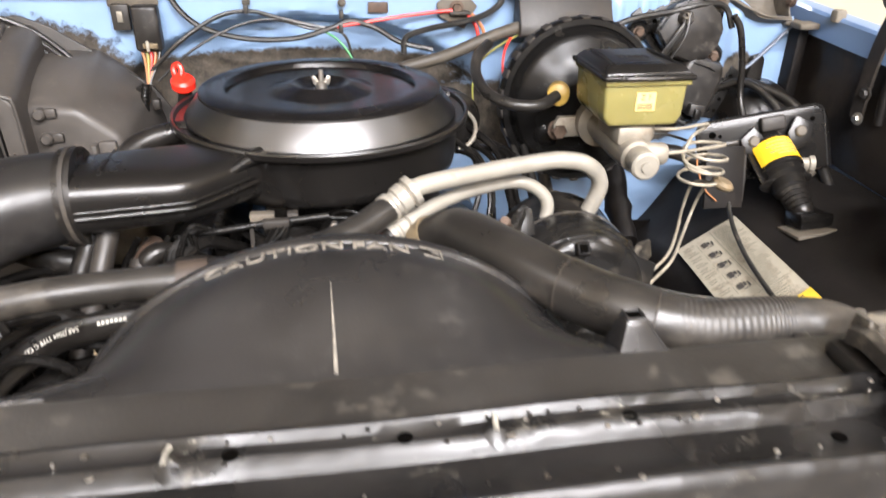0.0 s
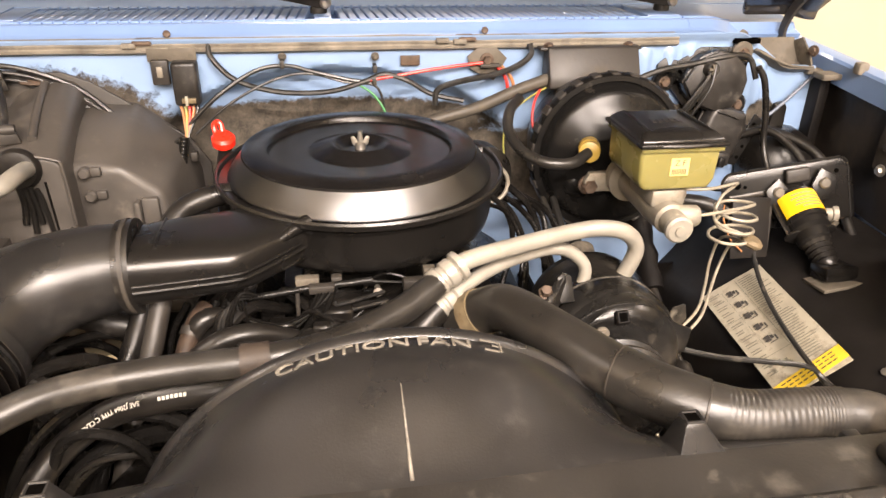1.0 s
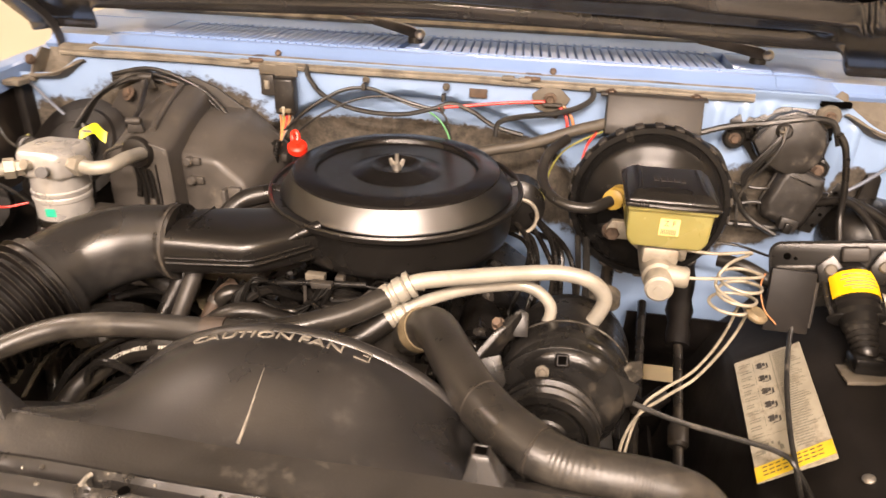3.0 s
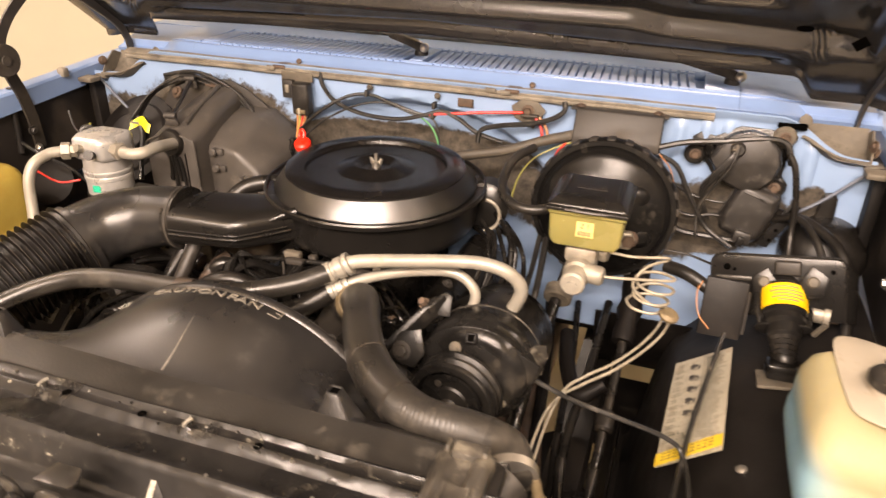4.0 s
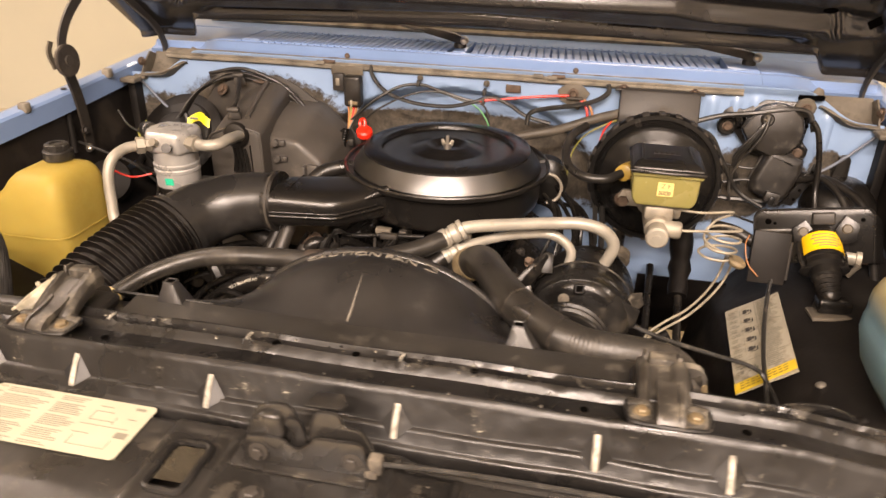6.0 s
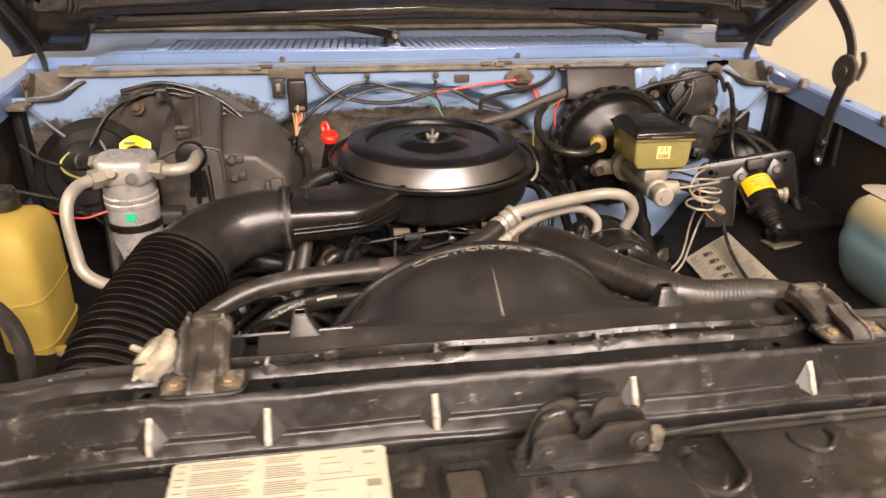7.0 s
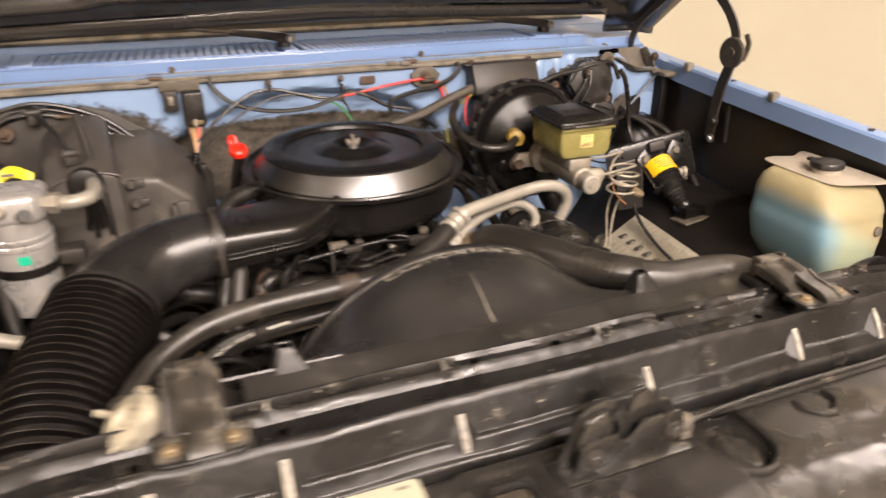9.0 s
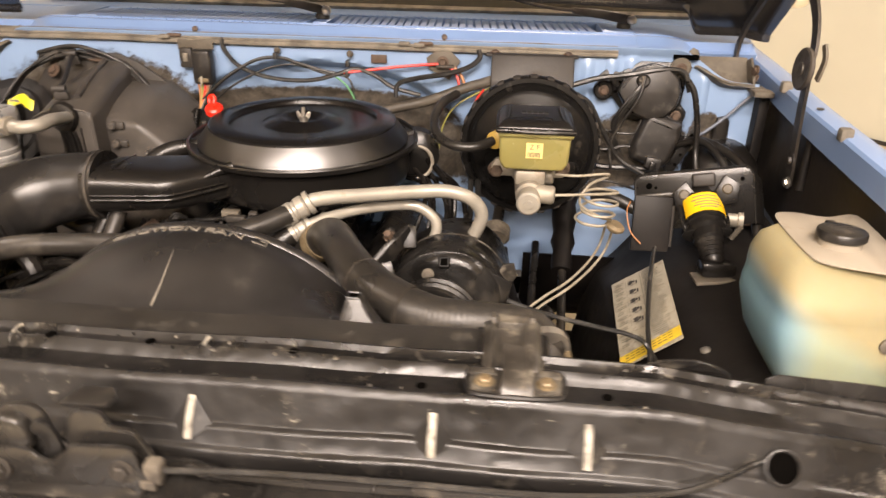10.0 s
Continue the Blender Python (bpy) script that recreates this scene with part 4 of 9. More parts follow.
        part("worn_edge", tube([(x + 0.001, 0.056, 1.0898), (x, 0.050, 1.0906), (x - 0.001, 0.043, 1.0888)], 0.0019, 6, 3), M_WORN, rr, "bare worn edge")
    for x, y in ((-0.42, 0.018), (-0.29, 0.018), (0.285, 0.018), (0.45, 0.02), (-0.08, 0.047), (0.02, 0.047), (0.16, 0.047)):
        part("punched_hole", lathe([(0.0048, 0), (0.0048, 0.0006), (0.0, 0.0007)], pose(x, y, 1.0790 if y < 0.03 else 1.0868), 14), M_HOLE, t, "black inlay painted as the shade in a punched hole")
    part("cable_hole", lathe([(0.013, 0), (0.013, 0.0008), (0.0, 0.001)], aim((0.588, -0.0295, 1.058), (0, -0.82, 0.57)), 20), M_HOLE, t, "black disc painted as the shade in the cable hole")
    part("hole_rim", tube([aim((0.588, -0.0300, 1.058), (0, -0.82, 0.57)) @ Vector((0.014 * math.cos(a), 0.014 * math.sin(a), 0.001)) for a in [0.4 * i for i in range(17)]], 0.0016, 6, 2), M_BLACK, t)
    rnd = random.Random(4)
    for i in range(90):
        x, y = rnd.uniform(-0.6, 0.62), rnd.choice((0.054, 0.057, 0.042, 0.012, -0.011))
        z = {0.054: 1.0860, 0.057: 1.0872, 0.042: 1.0850, 0.012: 1.0790, -0.011: 1.0948}[y]
        r = rnd.uniform(0.0012, 0.0028)
        part("weld_spot", lathe([(r, 0), (r * 0.8, 0.0012), (0, 0.0015)], pose(x, y, z + droop(x)), 8), M_STEEL if i % 3 == 0 else M_DECK, t)
    return t


support()


def radiator_bracket(s):
    x = 0.368 if s > 0 else -0.361
    t = thing("radiator_bracket", (x, 0.04, 1.08), "black stamped radiator hold-down bracket with two bolts", "bracket", "radiator brackets")
    low = 0.016 if s > 0 else 0.0
    foot = rounded([(-0.040, -0.006), (-0.030, -0.016), (0.030, -0.016), (0.040, -0.006), (0.041, 0.012), (0.032, 0.022), (-0.032, 0.022), (-0.041, 0.012)], 3)
    part("foot_plate", slab(foot, 0.004, pose(x, 0.002, 1.0935), 0.0015), M_BRACK, t)
    part("foot_rim", tube([(x + a * 1.02, 0.002 + b * 1.02, 1.0978) for a, b in foot + foot[:1]], 0.0022, 6, 1), M_BLACK, t)
    br = [(-0.016, 1.095), (-0.012, 1.102), (-0.002, 1.107), (0.024, 1.109), (0.040, 1.114), (0.040, 1.106), (0.004, 1.100), (-0.006, 1.095)]
    part("bridge", rail(br, x - 0.010, x + 0.012), M_BRACK, t)
    for q in (x - 0.012, x + 0.010):
        part("ridge", rail([(y - 0.0005, z + 0.0025) for y, z in br], q, q + 0.004), M_BRACK, t)
    # sloping channelled plate that reaches back over the tank
    sect = ((-0.030, -0.012), (-0.030, 0.001), (-0.022, 0.004), (-0.017, -0.002), (0.004, -0.002), (0.008, 0.005), (0.018, 0.006), (0.024, 0.000), (0.024, -0.014))
    part("saddle", loft([[(x + a, y, z - low * (y - 0.02) / 0.07 + b) for a, b in sect] for y, z in ((0.018, 1.096), (0.028, 1.103), (0.052, 1.114), (0.078, 1.122), (0.094, 1.121))], 0.0012, 2), M_BRACK, t, "worn grey sloping saddle plate")
    part("saddle_step", box(x - 0.018, x + 0.014, 0.080, 0.100, 1.112 - low, 1.130 - low, 0.004, 2), M_BRACK, t)
    for a, b in ((-0.024, 0.004), (0.013, 0.006)):
        part("flange", slab([(0, 0), (0.022, 0), (0.020, 0.014), (0.006, 0.012 + b)], 0.004, basis((x + a, 0.078, 1.116 - low), (0, 1, 0.05), (0, 0, 1)), 0.001), M_BRACK, t)
    for a, b in ((x - 0.042, x - 0.016), (x + 0.018, x + 0.041)):
        part("cross_bar", box(a, b, 0.014, 0.025, 1.0900, 1.101, 0.004, 2), M_BRACK, t)
    part("rubber_pad", box(x - 0.034, x + 0.034, 0.055, 0.108, 1.072, 1.090, 0.008), M_RUBBERD, t)
    for dx in (-0.0265, 0.0265):
        part("cup", lathe([(0.0130, 0), (0.0130, 0.0012), (0.0122, 0.0018), (0.0, 0.0018)], pose(x + dx, 0.004, 1.0970), 24), M_BRACK, t)
        part("bolt", hexbolt((x + dx, 0.004, 1.0976), (0, 0, 1), 0.0068, 0.006, 1.4), M_GOLD, t)
    return t


radiator_bracket(1)
radiator_bracket(-1)


def radiator():
    t = thing("radiator", (0, 0.1, 0.5), "black crossflow radiator behind its support", "radiator")
    part("core", box(-0.33, 0.33, 0.085, 0.118, 0.5, 1.05, 0.002), M_ENGINE, t)
    part("top_channel", box(-0.36, 0.36, 0.08, 0.123, 1.05, 1.066, 0.003), M_BLACK, t)
    for s in (1, -1):
        part("side_tank", box(s * 0.40 - 0.045, s * 0.40 + 0.045, 0.072, 0.120 if s > 0 else 0.135, 0.5, 1.034 if s > 0 else 1.085, 0.014, 3), M_CASE, t)
    part("outlet", tube([(0.374, 0.092, 1.030), (0.389, 0.108, 1.043), (0.399, 0.126, 1.051)], 0.0245, 24), M_CASE, t, "grey cast outlet neck")
    part("filler_neck", lathe([(0.024, -0.03), (0.024, 0.0), (0.031, 0.004), (0.031, 0.008), (0.0, 0.009)], aim((-0.416, 0.069, 1.085), (-0.60, -0.09, 0.80)), 24), M_CAST, t)
    cap = part("cap", lathe([(0.029, -0.008), (0.0305, 0.0), (0.0300, 0.005), (0.027, 0.0075), (0.017, 0.0085), (0.0155, 0.006), (0.0125, 0.0052), (0.0110, 0.0030), (0.0065, 0.0026), (0.0055, 0.0055), (0.0, 0.006)], aim((-0.420, 0.068, 1.092), (-0.60, -0.09, 0.80)), 30),
               M_DULL, t, "worn steel pressure cap")
    for s in (1, -1):
        m = aim((-0.421, 0.068, 1.094), (-0.60, -0.09, 0.80), 0.6)
        part("ear", slab([(-0.011, 0.026), (0.011, 0.026), (0.008, 0.034), (-0.008, 0.034)], 0.006, m @ Matrix.Rotation(math.pi * (s < 0), 4, "Z"), 0.002), M_DULL, cap)
    part("overflow_nipple", tube([(-0.432, 0.09, 1.085), (-0.452, 0.105, 1.085)], 0.004, 8, smooth=False), M_DULL, t)
    return t


radiator()


def deck():
    t = thing("header_panel", (0, -0.15, 0.9), "dusty black stamped panel behind the grille", "panel")

    def f(u, v):
        x, y = -0.86 + 1.72 * u, -0.054 - 0.25 * v
        z = 1.0405 - 0.05 * smoothstep(-0.17, -0.30, y) - 0.005 * smoothstep(-0.062, -0.055, y)
        # raised latch platform, and low outer ends
        z += 0.0055 * smoothstep(-0.152, -0.146, x) * smoothstep(0.116, 0.105, x) * smoothstep(-0.054, -0.058, y)
        z -= 0.0022 * smoothstep(-0.138, -0.130, x) * smoothstep(-0.070, -0.078, y) * smoothstep(-0.07, -0.078, x)
        z -= 0.012 * smoothstep(0.35, 0.42, x) * smoothstep(-0.09, -0.12, y)
        z -= 0.02 * smoothstep(-0.48, -0.53, x) * smoothstep(-0.08, -0.10, y)
        # ledge with oblong pockets behind the cross bead
        if 0.12 < x < 0.56 and y > -0.078:
            k = (x - 0.14) % 0.105
            z -= 0.006 * smoothstep(0.002, 0.012, k) * smoothstep(0.098, 0.088, k) * smoothstep(-0.074, -0.070, y)
        # drawn pocket with a round nose
        d = math.hypot((x - 0.132) / 0.034, (min(y, -0.128) + 0.128) / 0.034)
        if y < -0.07:
            z -= 0.007 * smoothstep(1.0, 0.82, d)
            z += 0.0045 * smoothstep(0.62, 0.5, math.hypot((x - 0.132) / 0.034, (y + 0.125) / 0.05))
        return (x, y, z + 0.0004 * noise.noise((x * 16, y * 16, 4)))

    part("air_baffle", box(-0.62, 0.62, -0.295, -0.05, 0.930, 0.936, 0), M_LINER, t, "black baffle below the panel")
    own = sheet(430, 92, f, -0.003)
    hole = [v for v in own.verts if abs(v.co.x + 0.111) < 0.0195 and abs(v.co.y + 0.127) < 0.0325]
    bmesh.ops.delete(own, geom=hole, context="VERTS")
    part("top", own, M_DECK, t)
    rim = [(-0.111 + 0.0205 * a, -0.127 + 0.0335 * b, 1.0452) for a, b in ((-1, 0), (-1, 0.75), (-0.7, 1), (0, 1), (0.7, 1), (1, 0.75), (1, 0), (1, -0.75), (0.7, -1), (0, -1), (-0.7, -1), (-1, -0.75), (-1, 0))]
    part("slot_rim", tube(rim, 0.0042, 8, 4), M_BLACK, t)
    part("pocket_rim", tube([(0.168, -0.084, 1.0425), (0.167, -0.12, 1.0430), (0.160, -0.147, 1.0430), (0.132, -0.163, 1.0430), (0.104, -0.147, 1.0430), (0.097, -0.12, 1.0425)], 0.0040, 8, 6), M_DECK, t)
    part("small_pocket_rim", tube([(0.284, -0.088, 1.0415), (0.283, -0.105, 1.0425), (0.262, -0.121, 1.0425), (0.241, -0.105, 1.0425), (0.240, -0.09, 1.0415)], 0.0036, 8, 5), M_DECK, t)
    part("cross_bead", tube([(0.108, -0.072, 1.0435), (0.20, -0.076, 1.0435), (0.30, -0.075, 1.0435), (0.42, -0.072, 1.0420), (0.60, -0.062, 1.034)], 0.0050, 8), M_DECK, t)
    part("front_lip", rail([(-0.302, 0.992), (-0.315, 0.98), (-0.318, 0.80), (-0.312, 0.80), (-0.309, 0.975), (-0.300, 0.985)], -0.86, 0.86), M_DECK, t)
    for x, y, z in ((-0.022, -0.147, 1.0455), (-0.041, -0.180, 1.045), (0.34, -0.16, 1.036), (0.37, -0.19, 1.028)):
        part("bolt", hexbolt((x, y, z), (0, 0, 1), 0.008, 0.007), M_RUST if x < -0.03 or x > 0.35 else M_CASE, t)
    return t


deck()


def emission_label():
    t = thing("information_label", (-0.28, -0.10, 1.04), "cream printed information sheet stuck on the black panel", "label")
    m = pose(-0.387, -0.134, 1.0424, 0, 0, 0)
    part("sheet", slab([(0.004, 0), (0.201, 0), (0.205, 0.004), (0.205, 0.082), (0.201, 0.086), (0.004, 0.086), (0, 0.082), (0, 0.004)], 0.0008, m), M_CREAM, t)
    rnd = random.Random(9)
    rows = []
    for i in range(27):
        y = 0.0805 - 0.003 * i
        if i % 7 != 3:
            rows.append((0.018, y, rnd.uniform(0.05, 0.062) if i % 4 else 0.045, 0.0011))
            rows.append((0.088, y, rnd.uniform(0.028, 0.042), 0.0011))
        if i % 3 == 0:
            rows.append((0.004, y, 0.009, 0.0013))
    rows += [(0.14, 0.074, 0.016, 0.0009), (0.14, 0.052, 0.030, 0.0007), (0.14, 0.052, 0.0007, 0.014), (0.14, 0.066, 0.022, 0.0007), (0.17, 0.048, 0.0007, 0.012), (0.135, 0.044, 0.058, 0.0007),
             (0.182, 0.076, 0.012, 0.004), (0.183, 0.060, 0.010, 0.0009), (0.184, 0.030, 0.014, 0.009), (0.135, 0.030, 0.02, 0.0009), (0.14, 0.012, 0.045, 0.0007), (0.14, 0.012, 0.0007, 0.014), (0.185, 0.012, 0.0007, 0.014)]
    part("print", bars(rows, 0.0004, m @ pose(0, 0, 0.0008)), M_GREYINK, t)
    return t


emission_label()


def latch():
    t = thing("hood_latch", (0.01, -0.10, 1.045), "worn black steel hood latch bolted to the panel", "latch")
    front = [(-0.060, 1.0465), (-0.048, 1.052), (-0.044, 1.078), (-0.032, 1.0835), (-0.008, 1.083), (0.002, 1.0745), (0.010, 1.072), (0.0205, 1.0795), (0.0285, 1.087), (0.045, 1.0875), (0.073, 1.086),
             (0.078, 1.070), (0.079, 1.0465), (0.01, 1.0460)]
    back = [(-0.050, 1.0465), (-0.049, 1.075), (-0.042, 1.098), (-0.028, 1.112), (-0.008, 1.114), (0.002, 1.106), (0.006, 1.092), (0.010, 1.080), (0.016, 1.084), (0.020, 1.100), (0.028, 1.109), (0.046, 1.108),
            (0.054, 1.095), (0.072, 1.088), (0.076, 1.0465)]
    part("front_plate", slab(rounded(front), 0.005, pose(0, -0.101, 0, 90, 0, 4), 0.0013), M_DECK, t)
    part("back_plate", slab(rounded(back), 0.006, pose(0, -0.086, 0, 90, 0, 4), 0.0018), M_DECK, t)
    part("hump", slab(rounded([(-0.046, 1.07), (-0.040, 1.097), (-0.026, 1.108), (-0.010, 1.104), (-0.006, 1.08), (-0.02, 1.068)]), 0.014, pose(0, -0.088, 0, 90, 0, 4), 0.005, 3), M_DECK, t)
    part("base_flange", box(-0.062, 0.082, -0.116, -0.082, 1.0462, 1.0495, 0.0012), M_DECK, t)
    part("hook", slab(rounded([(-0.004, 1.060), (0.010, 1.060), (0.016, 1.078), (0.011, 1.098), (0.001, 1.104), (-0.006, 1.096), (0.003, 1.084)]), 0.006, pose(0, -0.093, 0, 90, 0, 4), 0.0015), M_BLACK, t)
    part("top_tab", slab([(0.008, -0.078), (0.046, -0.076), (0.050, -0.066), (0.040, -0.052), (0.014, -0.053)], 0.003, pose(0, 0, 1.104, 0, 0, 0), 0.001), M_DECK, t)
    for x, y in ((-0.031, -0.109), (0.065, -0.102)):
        part("bolt", hexbolt((x, y, 1.065), (0.05, -1, 0.1), 0.0068, 0.006, 1.5), M_CASE, t)
    part("clip", box(0.080, 0.094, -0.100, -0.086, 1.050, 1.070, 0.003), M_TAN, t)
    part("clip_lip", box(0.078, 0.090, -0.103, -0.0985, 1.048, 1.056, 0.001), M_TAN, t)
    part("spring", tube([(0.012 + 0.005 * math.cos(a), -0.092 + a * 0.0008, 1.075 + 0.005 * math.sin(a)) for a in [0.7 * i for i in range(30)]], 0.0011, 6, 2), M_CASE, t)
    return t


latch()
solo("release_cable", tube([(0.582, -0.022, 1.062), (0.560, -0.034, 1.060), (0.53, -0.05, 1.056), (0.49, -0.064, 1.052), (0.40, -0.074, 1.050), (0.28, -0.076, 1.052), (0.17, -0.082, 1.056), (0.094, -0.092, 1.060)], 0.0027, 8), M_WIRE,
     (0.4, -0.09, 1.04), "thin black hood release cable along the panel", "cable")


# ---- engine and what sits on it ----
def fan_shroud():
    t = thing("fan_shroud", (-0.015, 0.17, 0.8), "black plastic fan shroud with raised warning letters", "fan shroud")
    cx, cz, R = -0.015, 0.865, 0.25

    def arch(x):
        d = min(0.98, abs(x - cx) / R)
        return cz + R * math.sqrt(1 - d * d)

    def f(u, v):
        a = (2 * u - 1) * 1.33
        y = 0.118 + 0.137 * v
        s = smoothstep(0.120, 0.240, y)
        xr, zr = cx + R * math.sin(a), cz + R * math.cos(a)
        xf = cx + 0.275 * (a / 1.33)
        zf = 1.077 - 0.02 * smoothstep(0.85, 1.0, abs(a) / 1.33)
        q = smoothstep(0.0, 1.0, s)
        z = zf * (1 - s) + zr * s + 0.010 * math.sin(math.pi * v) * max(0, math.cos(a * 1.1))
        return (xf * (1 - q) + xr * q, y, z)

    part("dome", sheet(72, 26, f, 0.003), M_SHROUD, t)
    ring = bmesh.new()
    rings = []
    for i in range(61):
        a = -1.9 + 3.8 * i / 60
        rings.append([(cx + (R + dr) * math.sin(a), y, cz + (R + dr) * math.cos(a)) for y, dr in ((0.252, 0.001), (0.256, 0.0042), (0.262, 0.0048), (0.2665, 0.002), (0.266, -0.002), (0.260, -0.005), (0.250, -0.0035))])
    skin(ring, rings)
    part("rear_rim", ring, M_SHROUD, t)
    top = rail([(0.072, 1.067), (0.073, 1.073), (0.12, 1.0785), (0.125, 1.077), (0.125, 1.0735), (0.12, 1.0745)], -0.315, 0.385, n=40, wob=0.0012)
    part("top_flange", top, M_FLANGE, t)
    for s in (1, -1):
        part("shoulder", sheet(10, 10, lambda u, v: (cx + s * (0.19 + 0.15 * u), 0.124 + 0.08 * v, 1.0765 - 0.05 * v - 0.02 * v * u), 0.003), M_SHROUD, t)
    # seam rib over the middle of the dome
    seam = [Vector(f(0.5 - 0.006, v / 20)) + Vector((0, 0, 0.0008)) for v in range(1, 12)]
    part("seam_rib", tube(seam, 0.0015, 6, 1, flat=0.8, rfun=lambda q: 1.1 - 0.8 * q), M_LETTER, t, "pale mould seam")
    for x, y, z in ((0.199, 0.139, 1.099), (-0.266, 0.130, 1.101)):
        # square post on a three-sided buttress, its hollow painted as a black plate
        rings = []
        for q in (0.0, 0.55, 0.9, 1.0):
            w0, w1, d0, d1 = 0.020 - 0.0125 * q, 0.036 - 0.0285 * q, 0.026 - 0.019 * q, 0.014 - 0.007 * q
            h = 1.056 + (z - 1.056) * q
            rings.append([(x - w0, y - d0, h), (x + w1, y - d0, h), (x + w1 * 0.9, y + d1, h), (x - w0, y + d1, h)])
        pg = part("peg", loft(rings, 0.0012, 2), M_SHROUD, t)
        part("peg_mouth", box(x - 0.0052, x + 0.0052, y - 0.0050, y + 0.0050, z - 0.001, z + 0.0004, 0), M_HOLE, pg, "black plate painted as the shade in the peg mouth")
        for a, c in (((x - 0.0066, y - 0.0062), (x + 0.0066, y - 0.0062)), ((x + 0.0066, y - 0.0062), (x + 0.0066, y + 0.0062)), ((x + 0.0066, y + 0.0062), (x - 0.0066, y + 0.0062)), ((x - 0.0066, y + 0.0062), (x - 0.0066, y - 0.0062))):
            part("mouth_rim", tube([(a[0], a[1], z + 0.0006), (c[0], c[1], z + 0.0006)], 0.0013, 6, smooth=False), M_SHROUD, pg)
        part("ridge", tube([(x + 0.0075, y - 0.0068, z - 0.002), (x + 0.036, y - 0.026, 1.058)], 0.0011, 6, smooth=False), M_SHROUD, pg)
    shelf = [[(x, y, z) for y, z in ((0.080, 1.062), (0.100, 1.070 - k), (0.150, 1.050 - k), (0.158, 1.040 - k), (0.150, 1.030), (0.080, 1.030))] for x, k in ((0.225, 0.0), (0.30, 0.002), (0.322, 0.004))]
    part("right_shelf", loft(shelf, 0.002), M_FLANGE, t)
    for x in (0.338, 0.392):
        part("gusset", loft([[(x - 0.010 + a, 0.098, 1.040), (x + 0.010 + a, 0.098, 1.040), (x + 0.010 + a, 0.140, 1.040), (x - 0.010 + a, 0.140, 1.040)] for a in (0.0,)] +
                            [[(x - 0.008, 0.118, 1.072), (x + 0.006, 0.118, 1.072), (x + 0.006, 0.136, 1.074), (x - 0.008, 0.136, 1.074)]], 0.002), M_SHROUD, t)
    # the letters lie round the rear edge of the dome
    for word, shift in (("CAUTION", -0.048), ("FAN", 0.0375)):
      bm = words(word, 0.0225, 0.0009)
      for v in bm.verts:
        px, py, pz = v.co
        a = (px * 1.12 + shift) / R
        v.co = Vector((cx + (R + 0.0042 + pz) * math.sin(a), 0.240 + py * 0.75, cz + (R + 0.0042 + pz) * math.cos(a)))
      part("lettering", bm, M_LETTER, t, "raised scuffed word with its highlight in the grey")
    for da, dy, wa, wy in ((0.0, 0.0068, 0.018, 0.0014), (0.0, -0.0068, 0.014, 0.0014), (0.0088, 0.0, 0.0016, 0.0135), (0.004, 0.001, 0.006, 0.0012)):
        a = (0.079 + da) / R
        mk = box(-wa / 2, wa / 2, -wy / 2, wy / 2, -0.0004, 0.0007, 0, m=pose(cx + (R + 0.0045) * math.sin(a), 0.242 + dy, cz + (R + 0.0045) * math.cos(a), 0, math.degrees(a), 0))
        part("mould_mark", mk, M_LETTER, t)
    return t


fan_shroud()


def fan():
    t = thing("cooling_fan", (-0.015, 0.30, 0.86), "dark engine cooling fan inside the shroud", "fan")
    part("hub", lathe([(0.0, -0.03), (0.05, -0.03), (0.06, 0.0), (0.05, 0.04), (0.0, 0.04)], aim((-0.015, 0.26, 0.86), (0, 1, 0)), 24), M_ENGINE, t)
    for i in range(6):
        m = aim((-0.015, 0.25, 0.86), (0, -1, 0), i * math.pi / 3)
        part("blade", slab([(0.05, -0.03), (0.225, -0.05), (0.235, 0.04), (0.05, 0.03)], 0.003, m @ Matrix.Rotation(0.5, 4, "X")), M_ENGINE, t)


fan()

AC_X, AC_Y = -0.018, 0.737


